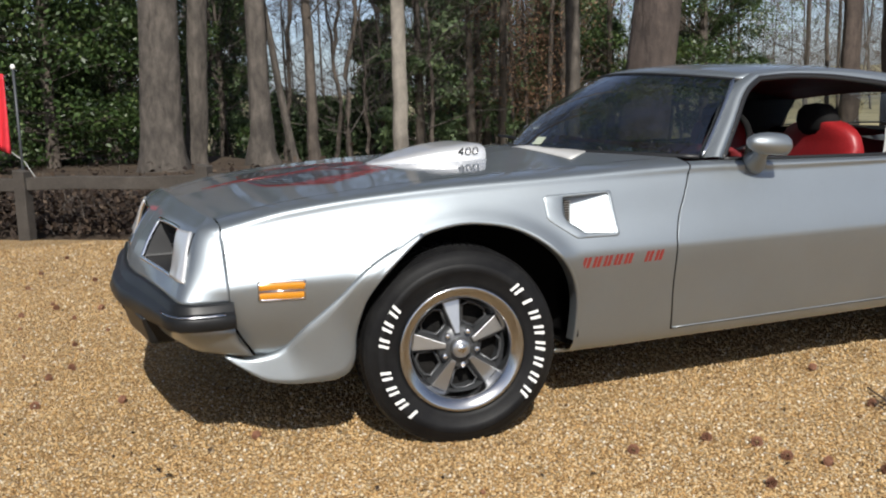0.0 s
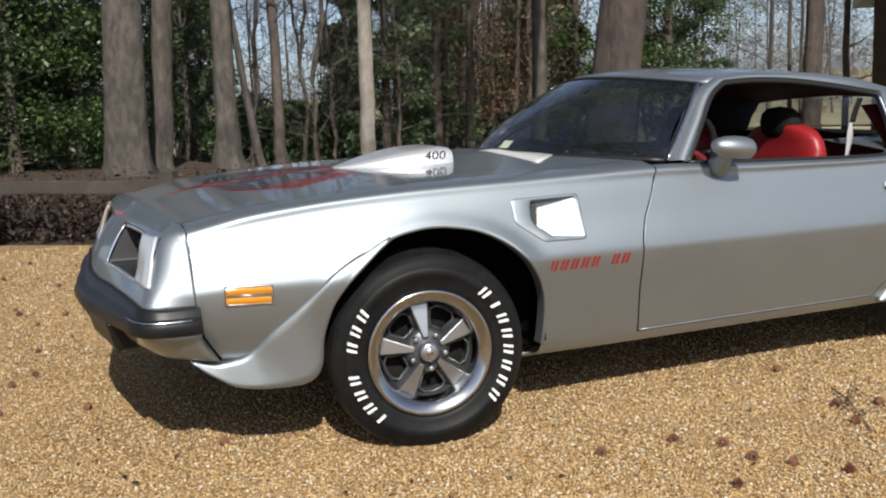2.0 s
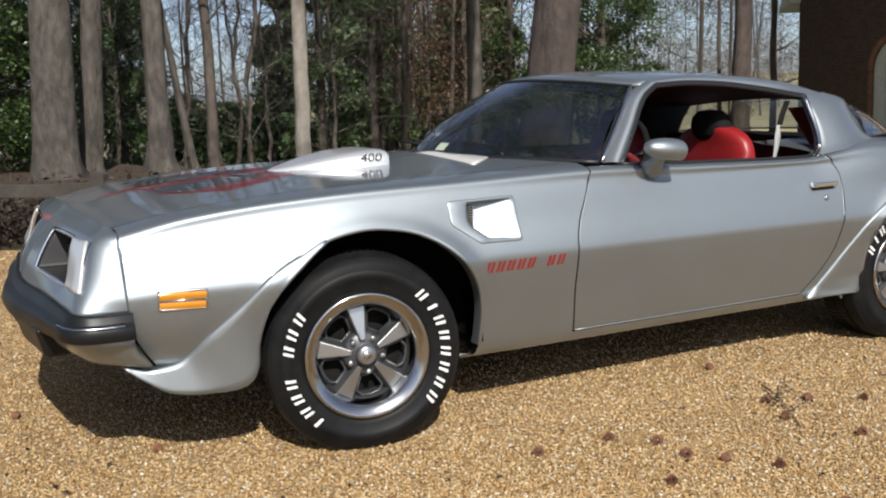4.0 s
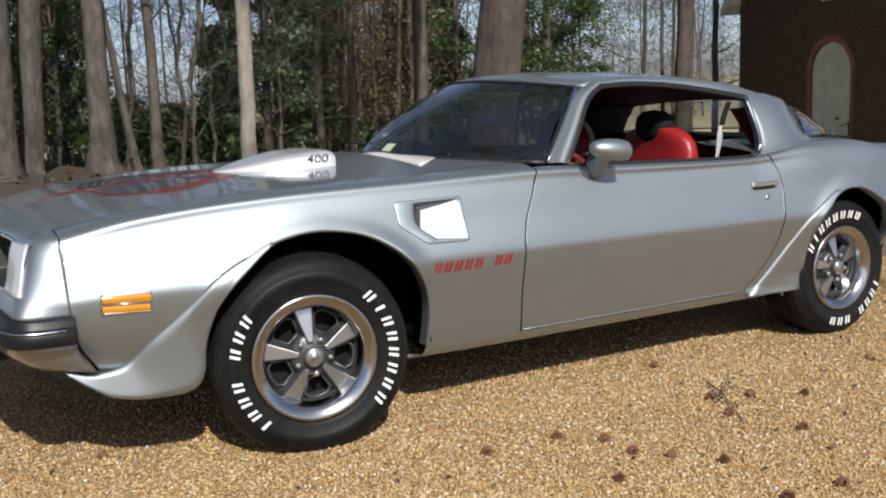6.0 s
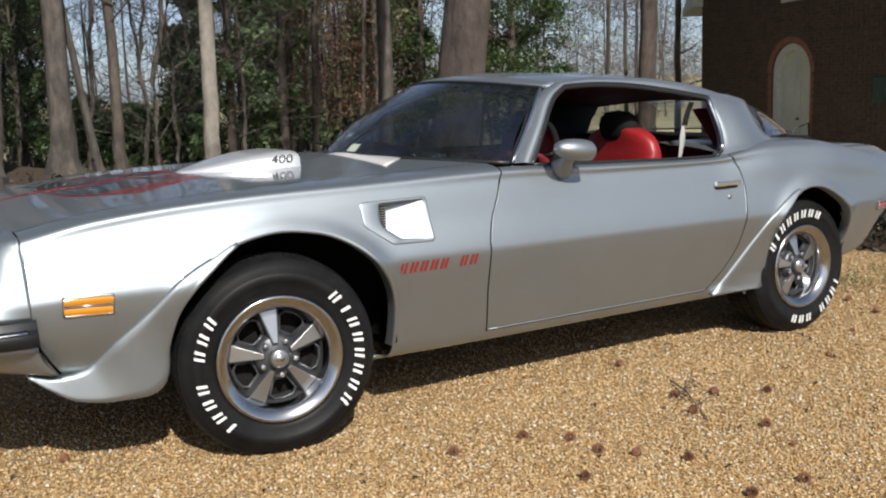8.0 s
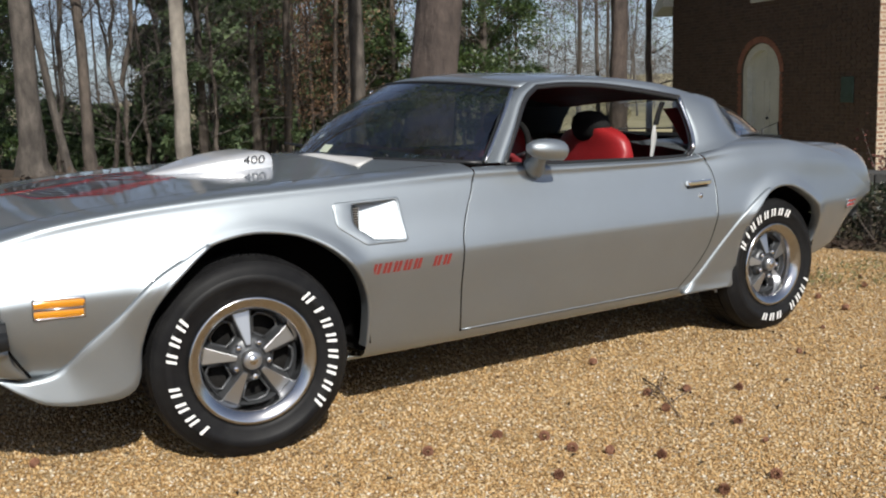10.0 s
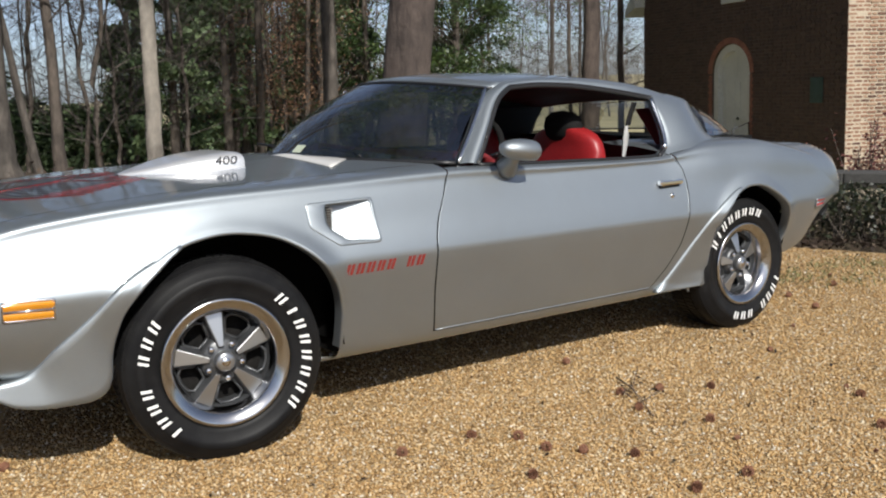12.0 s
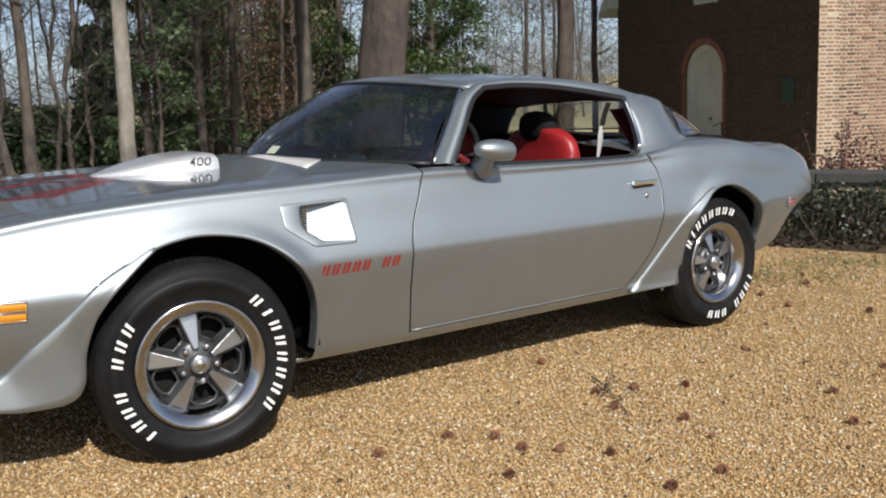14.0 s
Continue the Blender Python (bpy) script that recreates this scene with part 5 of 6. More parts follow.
# ---- nose: levels from the hood's edge down, each a half contour from the flank to the centre ----
LEVELS = [
    [(-.822, .715, .822), (-.838, .60, .836), (-.862, .30, .852), (-.875, 0, .862)],
    [(-.822, .785, .790), (-.855, .762, .800), (-.885, .72, .803), (-.898, .66, .797), (-.913, .585, .792), (-.925, .40, .800), (-.945, .20, .787), (-.950, 0, .780)],
    [(-.818, .835, .660), (-.880, .822, .662), (-.925, .79, .675), (-.945, .74, .680), (-.955, .66, .665), (-.965, .56, .655), (-.995, .40, .660), (-1.02, .22, .655), (-1.03, 0, .655)],
    [(-.812, .845, .582), (-.90, .843, .583), (-.955, .835, .585), (-.978, .805, .588), (-.985, .76, .592), (-1.005, .58, .600), (-1.025, .35, .602), (-1.045, .15, .598), (-1.05, 0, .598)],
    [(-.812, .845, .503), (-.90, .843, .503), (-.96, .835, .505), (-.985, .80, .507), (-.995, .74, .507), (-1.025, .55, .500), (-1.055, .35, .494), (-1.085, .15, .500), (-1.09, 0, .502)],
    [(-.805, .835, .492), (-.90, .83, .488), (-.96, .80, .485), (-.985, .74, .480), (-1.01, .55, .470), (-1.035, .30, .465), (-1.045, 0, .465)],
    [(-.750, .80, .388), (-.85, .772, .405), (-.915, .72, .410), (-.95, .52, .400), (-.975, .25, .395), (-.98, 0, .390)],
]


def contour(level, n=33):
    half = path3([(x, -w, z) for x, w, z in LEVELS[level]], n)
    return half


def whole(half):
    return np.concatenate([half, mirror_y(half)[::-1][1:]])


def band(name, rows, mat, label="", thick=0.006):
    return thicken(sheet(name, [whole(r) for r in rows], mat, car, label, flip=True), thick)


def between(a, b, fr, swell=0.0):
    """Rows between two levels, swelled outwards a little."""
    A, B = contour(a), contour(b)
    out = []
    for t in fr:
        R = A * (1 - t) + B * t
        R[:, 0] -= swell * math.sin(math.pi * t)
        if R[0, 2] > 0.50:
            d = -side_width(-0.82, min(R[0, 2], 0.815)) - R[0, 1]
            R[:10, 1] += d * (1 - np.arange(10) / 10) ** 2
            R[0, 0] = -0.822
        out.append(R)
    return out


band("front_valance", between(4, 6, np.linspace(0, 1, 10), 0.016), PAINT)
# one skin from the hood's edge down to the bumper, with the two openings left out
NC = 65
lv = [contour(k, NC) for k in range(4)]
grid = np.stack([path3([c[k] for c in lv], 31) for k in range(NC)], 1)
d = np.array([-side_width(-0.82, min(z, 0.815)) for z in grid[:, 0, 2]]) - grid[:, 0, 1]
d[:3] = 0
fade = (1 - np.clip(np.arange(NC) / 22, 0, 1)) ** 2
grid[:, :, 1] += d[:, None] * fade
grid[:, 0, 0] = np.minimum(grid[:, 0, 0], -0.8225)
z_top, z_low = lv[1][:, 2], lv[2][:, 2]
mid_w = -(lv[1][:, 1] + lv[2][:, 1]) / 2
cutb, cut0, cut1 = (int(np.argmax(mid_w < w)) for w in (0.735, 0.575, 0.19))
r1 = int(np.argmin(np.abs(grid[:, (cut0 + cut1) // 2, 2] - z_top[(cut0 + cut1) // 2])))
r2 = int(np.argmin(np.abs(grid[:, (cut0 + cut1) // 2, 2] - z_low[(cut0 + cut1) // 2])))
for m in (1, -1):
    faces = []
    for i in range(30):
        for j in range(NC - 1):
            if r1 <= i < r2 and cut0 <= j < cut1 - 1:
                continue
            q = (i * NC + j, i * NC + j + 1, (i + 1) * NC + j + 1, (i + 1) * NC + j)
            faces.append(q if m < 0 else q[::-1])
    G = grid * np.array([1, m, 1])
    thicken(child("nose_skin", mesh_from("nose_skin", G.reshape(-1, 3), faces, PAINT), car), 0.008)
    P = G[r1:r2 + 1, cutb:cut0 + 1] + np.array([-0.006, -0.003 * m, 0.0])
    thicken(sheet("headlight_bezel", P, SUNLIT_SILVER, car, "lamp bezel in silver paled for its sun glint", flip=m > 0), 0.010)
rows = [grid[i] for i in range(r1, r2 + 1)]
for m in (1, -1):
    P = np.array([r[cut0:cut1] for r in rows])
    back = P + np.array([0.16, 0, 0.0])
    ring = []
    for A in (P, back):
        ring.append(np.concatenate([A[0], A[1:, -1], A[-1, ::-1][1:], A[::-1, 0][1:]]))
    back[..., 1] *= m
    sheet("grille_recess", back, DARK, car)
    walls = np.array(ring)
    walls[..., 1] *= m
    sheet("grille_wall", np.transpose(walls, (1, 0, 2)), BLACK_TRIM, car)
    frame_line = ring[0] * np.array([1, m, 1]) + np.array([-0.004, 0, 0])
    tube("grille_chrome_frame", frame_line, 0.008, CHROME, car, "chrome grille surround")
    for z in (0.70, 0.735, 0.77):
        bar = np.array([(x + 0.05, y * m, zz) for x, y, zz in path3([(-.915, -.55, z), (-.940, -.36, z), (-.965, -.20, z)], 8)])
        tube("grille_bar", bar, 0.0035, DULL_CHROME, car)
    # bright upright edge of the lamp bezel and the slot beside it
    up = np.array([(-.905, -.765, .78), (-.915, -.775, .70), (-.935, -.778, .62), (-.965, -.762, .59)]) * np.array([1, m, 1])
    slot = np.array([(-.897, -.712, .796), (-.918, -.726, .750), (-.948, -.742, .690)]) * np.array([1, m, 1])
    tube("marker_slot", path3(slot, 10), 0.007, BLACK_TRIM, car)

# black bumper: a padded bar that follows the nose
bar_rows = []
A, B = contour(3), contour(4)
for out, t in ((0.0, -0.02), (0.014, -0.02), (0.021, 0.04), (0.023, 0.30), (0.026, 0.34), (0.043, 0.47), (0.046, 0.52), (0.044, 0.92), (0.036, 1.02), (0.0, 1.02)):
    R = A * (1 - t) + B * t
    d = np.gradient(R[:, :2], axis=0)
    nrm = np.stack([d[:, 1], -d[:, 0]], 1)
    nrm /= np.linalg.norm(nrm, axis=1)[:, None]
    nrm *= np.sign(-(nrm[:, 0] * 0.7 + nrm[:, 1] * 0.7))[:, None]
    k = np.arange(len(R))
    o = out * np.clip((k + 1.6) / 2.0, 0.25, 1)
    R = R.copy()
    R[:, :2] += nrm * o[:, None]
    R[0, 0] += 0.0
    bar_rows.append(R)
bumper = sheet("front_bumper", [whole(r) for r in bar_rows], BLACK_RUBBER, car, "black rubber-covered front bumper", flip=True)
end = [bar_rows[i][0] for i in range(len(bar_rows))]
for m in (1, -1):
    me = mesh_from("bumper_end", [(x, y * m, z) for x, y, z in end], [tuple(range(len(end)))], BLACK_RUBBER)
    child("bumper_end", me, car)
# metal strip added at each end of the bumper for its ledge's highlight
for m in (1, -1):
    low, high = bar_rows[5][:9] * np.array([1, m, 1]), bar_rows[4][:9] * np.array([1, m, 1])
    P = []
    for k in range(1, 9):
        f = (k / 8) ** 1.5
        a, b = low[k] * 0.92 + high[k] * 0.08, high[k] * (0.95 - 0.75 * f) + low[k] * (0.05 + 0.75 * f)
        out = np.array([0, m * 0.002, 0.002])
        P.append([tuple(a + out), tuple((a + b) / 2 + out), tuple(b + out)])
    thicken(sheet("bumper_glint", P, DULL_CHROME, bumper, "metal strip added for the highlight at the bumper's end"), 0.002, 1)
# rubber guards below the bumper
for m in (1, -1):
    bm = bmesh.new()
    box_bm(bm, -1.112, -0.96, 0.16, 0.56, 0.398, 0.505)
    for v in bm.verts:
        v.co.y *= m
        if abs(v.co.y) > 0.5:
            v.co.x += 0.035
        if v.co.z < 0.42:
            v.co.x += 0.03
            v.co.y *= 0.93
    soften(part("bumper_guard", bm, BLACK_RUBBER, bumper), 0.012, 3)
# shut line between nose and fender, and the dark lower gap
for m in (1, -1):
    P = [[(x, m * (side_width(-0.82, z) - 0.0025), z) for x in (-0.838, -0.82, -0.802)] for z in np.linspace(.51, .80, 16)]
    sheet("nose_seam_backing", P, PAINT, car)
    tube("nose_seam", [(-.822, m * (.792), .775), (-.823, m * .826, .69), (-.822, m * .8385, .60), (-.818, m * .838, .50)], 0.0012, BLACK_TRIM, car)
    tube("valance_seam", [(-.815, m * .836, .50), (-.78, m * .822, .44), (-.748, m * .806, .392)], 0.0045, DARK, car)

# underside
box("chassis_tunnel", -0.55, 3.20, -0.50, 0.50, 0.27, 0.42, UNDER, car)
box("floor_pan", 0.46, 2.30, -0.73, 0.73, 0.252, 0.33, UNDER, car)
box("rear_pan", 3.05, 3.30, -0.70, 0.70, 0.42, 0.50, UNDER, car)
box("front_pan", -0.85, -0.5, -0.62, 0.62, 0.47, 0.52, UNDER, car)
bm = bmesh.new()
box_bm(bm, -0.3, 0.55, -0.5, 0.5, 0.4, 0.8)
part("engine_bay", bm, UNDER, car)

# ---- wheels ----
def glyph_bars(kind):
    """Plain slanted strokes that stand for one raised letter, in a cell 1 wide and 1 high."""
    strokes = {"w": [(0.06, 0.28, 0, 1), (0.56, 0.80, 0, 1)], "n": [(0.34, 0.60, 0, 1)]}
    return strokes[kind]


def tyre_letters(parent, text, a0, a1, r0, r1, y, mat):
    """Plain white raised shapes along an arc of the sidewall, one for each letter; not readable."""
    step = (a1 - a0) / len(text)
    for k, ch in enumerate(text):
        if ch == " ":
            continue
        verts, faces = [], []
        for u0, u1, v0, v1 in glyph_bars(ch):
            q = []
            for u, v in ((u0, v0), (u1, v0), (u1, v1), (u0, v1)):
                a = a0 + step * (k + 0.08 + 0.84 * (u * 0.86 + v * 0.14))
                r = r0 + (r1 - r0) * v
                q.append((r * math.cos(math.radians(a)), r * math.sin(math.radians(a))))
            base_i = len(verts)
            verts += [(x, y, z) for x, z in q] + [(x, y - 0.003, z) for x, z in q]
            faces += [tuple(base_i + i for i in f) for f in ((4, 5, 6, 7), (0, 1, 5, 4), (1, 2, 6, 5), (2, 3, 7, 6), (3, 0, 4, 7))]
        child("raised_mark", mesh_from("raised_mark", verts, faces, mat, smooth=False), parent)


def build_wheel(R, rim, width, spin, left, letter_turn):
    """A wheel at the origin, its outer face towards -y (or +y on the other side)."""
    hub = thing("wheel", "", "")
    s = 1 if left else -1
    o = -width / 2 * s  # outer face plane

    def d(v):
        return o + v * s
    prof = [(rim - 0.012, d(0.03)), (rim + 0.004, d(0.010)), (rim + 0.02, d(0.004)), (rim + 0.05, d(-0.001)), (rim + 0.052, d(-0.003)), (R - 0.052, d(-0.003)), (R - 0.05, d(0.0)), (R - 0.03, d(0.010)), (R - 0.012, d(0.026)),
            (R - 0.003, d(0.042)), (R, d(0.06)), (R, d(width / 2)), (R, d(width - 0.06)), (R - 0.012, d(width - 0.02)), (R - 0.06, d(width)), (rim, d(width - 0.03))]
    tyre = lathe("tyre", prof, TYRE, hub, "black tyre with white raised marks on the sidewall", 96)
    # tread blocks at the shoulder
    n = 84
    verts, faces = [], []
    for k in range(n):
        a = 2 * math.pi * k / n
        for row, (y0, y1) in enumerate(((0.028, 0.075), (0.085, 0.13), (0.14, width - 0.03))):
            w = math.pi / n * 0.78
            off = row * math.pi / n
            b = len(verts)
            for aa in (a + off - w, a + off + w):
                for yy in (y0, y1):
                    for rr in (R - 0.010, R + 0.004):
                        drop = 0.012 if yy < 0.04 else 0
                        verts.append(((rr - drop) * math.cos(aa), d(yy), (rr - drop) * math.sin(aa)))
            faces += [tuple(b + i for i in f) for f in ((1, 3, 7, 5), (0, 1, 5, 4), (2, 6, 7, 3), (0, 2, 3, 1), (4, 5, 7, 6))]
    child("tread", mesh_from("tread", verts, faces, TYRE, smooth=False), tyre)
    mid = (rim + R) / 2
    tyre_letters(tyre, "wnwwwwww", 50 + letter_turn, -44 + letter_turn, mid - 0.024, mid + 0.012, d(-0.002), WHITE_RUBBER)
    tyre_letters(tyre, "nwww www", 234 + letter_turn, 140 + letter_turn, mid - 0.024, mid + 0.012, d(-0.002), WHITE_RUBBER)
    ring = [(rim, d(0.012)), (rim + 0.002, d(0.004)), (rim - 0.006, d(0.0)), (rim - 0.014, d(0.003)), (rim - 0.038, d(0.014)), (rim - 0.048, d(0.03)), (rim - 0.052, d(0.055)), (rim - 0.056, d(0.062))]
    lathe("trim_ring", ring, ALLOY_RING, hub, "polished trim ring", 96)
    barrel = [(rim - 0.050, d(0.06)), (rim - 0.060, d(0.075)), (rim - 0.066, d(0.16))]
    lathe("rim_barrel", barrel, WHEEL_GREY, hub, "", 64)
    # dark disc behind the openings
    lathe("brake_disc", [(0.0, d(0.13)), (0.12, d(0.125)), (rim - 0.065, d(0.135))], UNDER, hub, "", 48)
    # centre dish
    lathe("wheel_centre", [(0.0, d(0.050)), (0.066, d(0.052)), (0.078, d(0.064)), (0.080, d(0.085))], WHEEL_GREY, hub, "", 48)
    # five spokes, wedge faces with dark flanks
    for k in range(5):
        a = math.radians(spin + 72 * k)

        def at(r, t, dep):
            return (r * math.cos(a) - t * math.sin(a), d(dep), r * math.sin(a) + t * math.cos(a))
        r1 = rim - 0.053
        face = [at(0.050, -0.010, .040), at(0.050, 0.010, .040), at(r1, 0.034, .062), at(r1, -0.034, .062)]
        back = [at(0.050, -0.020, .085), at(0.050, 0.020, .085), at(r1, 0.050, .095), at(r1, -0.050, .095)]
        me = mesh_from("spoke", face + back, [(0, 1, 2, 3), (1, 0, 4, 5), (2, 1, 5, 6), (3, 2, 6, 7), (0, 3, 7, 4)], WHEEL_GREY, smooth=False)
        spoke = child("spoke", me, hub)
        top = [at(0.052, -0.008, .037), at(0.052, 0.008, .037), at(r1 - 0.004, 0.030, .059), at(r1 - 0.004, -0.030, .059)]
        low = [(x, y + 0.006 * s, z) for x, y, z in top]
        me = mesh_from("spoke_face", top + low, [(0, 1, 2, 3), (1, 0, 4, 5), (2, 1, 5, 6), (3, 2, 6, 7), (0, 3, 7, 4)], WHEEL_SILVER, smooth=False)
        soften(child("spoke_face", me, spoke, "bright silver spoke face"), 0.002)
        # opening frame between the spokes
        b = a + math.radians(36)
        loop = []
        for rr, da in ((0.088, -17), (r1 - 0.028, -20), (r1 - 0.012, -12), (r1 - 0.010, 0), (r1 - 0.012, 12), (r1 - 0.028, 20), (0.088, 17), (0.082, 0), (0.088, -17)):
            t = b + math.radians(da)
            loop.append((rr * math.cos(t), d(0.082), rr * math.sin(t)))
        tube("opening_rim", loop, 0.006, WHEEL_GREY, hub, sides=6)
        # lug nut
        t = a + math.radians(36)
        c = (0.062 * math.cos(t), 0.062 * math.sin(t))
        tube("lug_nut", [(c[0], d(0.052), c[1]), (c[0], d(0.036), c[1]), (c[0], d(0.032), c[1])], [0.011, 0.011, 0.006], CHROME, hub, sides=6)
    lathe("hub_cap", [(0.0, d(0.014)), (0.022, d(0.015)), (0.032, d(0.019)), (0.034, d(0.026)), (0.034, d(0.052))], WHEEL_SILVER, hub, "silver centre cap", 40)
    lathe("cap_badge", [(0.0, d(0.0125)), (0.014, d(0.0135)), (0.016, d(0.0155))], DULL_CHROME, hub, "", 24)
    return hub


for x, z, R, rim, width, out, spin in ((FRONT_AXLE - 0.028, .338, .352, .223, .24, .912, 98), (REAR_AXLE - 0.032, .325, .328, .203, .24, .862, 97)):
    for s in (-1, 1):
        w = build_wheel(R, rim, width, spin, s < 0, 0 if x < 1 else 108)
        w.parent = car
        w.location = (x, s * (out - width / 2), z)
        if x < 1:
            w.rotation_euler.z = radians(-8)  # steered a little

# ---- trim on the flanks ----
def flank(x, z, out=0.0, side=-1):
    return (x, side * (side_width(x, z) + out), z)


for side in (-1, 1):
    # fender vent: rim plate, sloping floor, front wall with slats
    def outline(poly, n):
        pts = np.array(poly + poly[:1], float)
        s = np.r_[0, np.cumsum(np.linalg.norm(np.diff(pts, axis=0), axis=1))]
        t = np.linspace(0, s[-1], n + 1)[:-1]
        return np.stack([np.interp(t, s, pts[:, 0]), np.interp(t, s, pts[:, 1])], 1)
    cx, cz = 0.46, 0.765
    def ang_sort(poly, n=72):
        """The outline met at even bearings from the middle."""
        fine = outline(poly, 2000)
        a = np.arctan2(fine[:, 1] - cz, fine[:, 0] - cx)
        want = np.linspace(-math.pi, math.pi, n, endpoint=False)
        return np.array([fine[np.argmin(np.abs(np.angle(np.exp(1j * (a - w)))))] for w in want])
    R, M = ang_sort(VENT_RIM), ang_sort(VENT_MOUTH)
    rows = []
    for r, m_ in zip(R, M):
        edge = r + (r - np.array([cx, cz])) * 0.015
        rows.append([flank(*edge, 0.0, side), flank(*r, 0.003, side), flank(*(r * 0.9 + m_ * 0.1), 0.0045, side), flank(*(r * .15 + m_ * .85), 0.0045, side), flank(*m_, 0.002, side)] + [flank(*m_, -0.02, side)])
    vent = sheet("fender_vent", rows, PAINT, car, "silver air extractor vent with dark slats", closed=True)
    def depth(x):
        return -0.062 * np.clip((0.575 - x) / 0.19, 0, 1) ** 0.9 + 0.004
    rows = []
    for t in np.linspace(0, 1, 8):
        rows.append([flank(*(np.array([0.50, 0.765]) * (1 - t) + m_ * t), float(depth((np.array([0.50, 0.765]) * (1 - t) + m_ * t)[0])), side) for m_ in M])
    rows = np.array(rows)
    sheet("vent_floor", np.concatenate([rows, rows[:, :1]], 1), PAINT, vent)
    wallrow = [[flank(*m_, 0.005, side), flank(m_[0], m_[1], float(depth(m_[0])), side)] for m_ in M]
    sheet("vent_wall", wallrow, PAINT, vent, closed=True)
    box("vent_backing", 0.385, 0.405, *sorted((side * 0.842, side * 0.868)), 0.742, 0.822, DARK, vent)
    for k in range(9):
        z = 0.745 + k * 0.009
        box("vent_slat", 0.384, 0.409, *sorted((side * 0.845, side * 0.872)), z, z + 0.004, WHEEL_SILVER, vent)

    # name on the fender as plain red shapes, one for each letter
    cell, x0 = 0.0535, 0.427
    for k, kind in enumerate("wwwww ww"):
        if kind == " ":
            continue
        for u0, u1, v0, v1 in glyph_bars(kind):
            verts = []
            for out in (0.0006, 0.0022):
                for u, v in ((u0, v0), (u1, v0), (u1, v1), (u0, v1)):
                    x = x0 + cell * 0.82 * (k + 0.80 * (u + (0.07 if u in (0.28, 0.80) else -0.03))) + 0.010 * v - 0.004
                    z = 0.577 + 0.040 * v
                    verts.append(flank(x, z, out, side))
            child("name_stroke", mesh_from("name_stroke", verts, [(4, 5, 6, 7), (0, 1, 5, 4), (1, 2, 6, 5), (2, 3, 7, 6), (3, 0, 4, 7)], DECAL_RED, False), car)

    # amber side marker ahead, red one behind
    def lens(name, x0, x1, z0, z1, mat, bezel, tilt=0.0, split=0.008):
        frame_ob = None
        pts = [(x0, z0 + tilt), (x1, z0), (x1, z1), (x0, z1 + tilt)]
        loop = [flank(x, z, 0.004, side) for x, z in pts]
        frame_ob = tube(name, path3(loop + loop[:1], 40), 0.0045, bezel, car)
        mid = (z0 + z1) / 2
        for a, b in ((z0, mid - split / 2), (mid + split / 2, z1)):
            P = [[flank(x, zz + tilt * (x1 - x) / (x1 - x0), 0.004 + 0.004 * math.sin(math.pi * t), side) for t, zz in zip(np.linspace(0, 1, 5), np.linspace(a, b, 5))] for x in np.linspace(x0, x1, 8)]
            child_lens = sheet("lens", P, mat, frame_ob)
        tube("divider", [flank(x0, mid + tilt, 0.006, side), flank(x1, mid, 0.006, side)], 0.0035, bezel, frame_ob)
    lens("side_marker", -0.728, -0.582, 0.574, 0.634, AMBER, DULL_CHROME, 0.004)
    lens("rear_side_marker", 3.262, 3.352, 0.556, 0.596, RED_LENS, PAINT)

    # door handle and lock
    hx, hz = 2.073, 0.774
    handle = box("door_handle", hx, hx + 0.145, *sorted((side * (side_width(2.1, .77) + 0.004), side * (side_width(2.1, .77) + 0.030))), hz - 0.011, hz + 0.013, CHROME, car, "chrome pull handle", 0.007)
    # black block in place of the shade under the handle
    box("handle_shadow_gap", hx + 0.01, hx + 0.135, *sorted((side * (side_width(2.1, .75) - 0.004), side * (side_width(2.1, .75) + 0.006))), hz - 0.022, hz - 0.010, BLACK_TRIM, handle)
    p = flank(2.152, 0.714, 0.0, side)
    tube("door_lock", [p, (p[0], p[1] + side * 0.005, p[2]), (p[0], p[1] + side * 0.008, p[2])], [0.013, 0.013, 0.008], DULL_CHROME, car, sides=14)

    # bullet mirror on its foot
    prof = [(r * 0.86, d * 0.84) for r, d in ((0.0, -0.102), (0.014, -0.100), (0.026, -0.090), (0.037, -0.068), (0.046, -0.035), (0.050, 0.0), (0.051, 0.035), (0.049, 0.070), (0.046, 0.092), (0.043, 0.098), (0.040, 0.094))]
    n = 28
    P = [[(1.215 + d, side * 0.945 + r * 1.25 * math.cos(2 * math.pi * k / n), 0.983 - 0.10 * d + r * math.sin(2 * math.pi * k / n)) for r, d in prof] for k in range(n)]
    mirror = sheet("door_mirror", P, PAINT, car, "bullet-shaped silver door mirror", closed=True)
    tube("mirror_foot", [(1.240, side * 0.832, 0.900), (1.240, side * 0.848, 0.910), (1.236, side * 0.868, 0.925), (1.230, side * 0.892, 0.942), (1.222, side * 0.925, 0.966)], [0.047, 0.046, 0.034, 0.027, 0.027], PAINT, mirror, sides=16)
    P = [[(1.295, side * 0.945 + r * 1.05 * math.cos(2 * math.pi * k / n), 0.973 + r * math.sin(2 * math.pi * k / n)) for r in (0.0, 0.041)] for k in range(n)]
    sheet("mirror_glass", P, CHROME, mirror, closed=True)

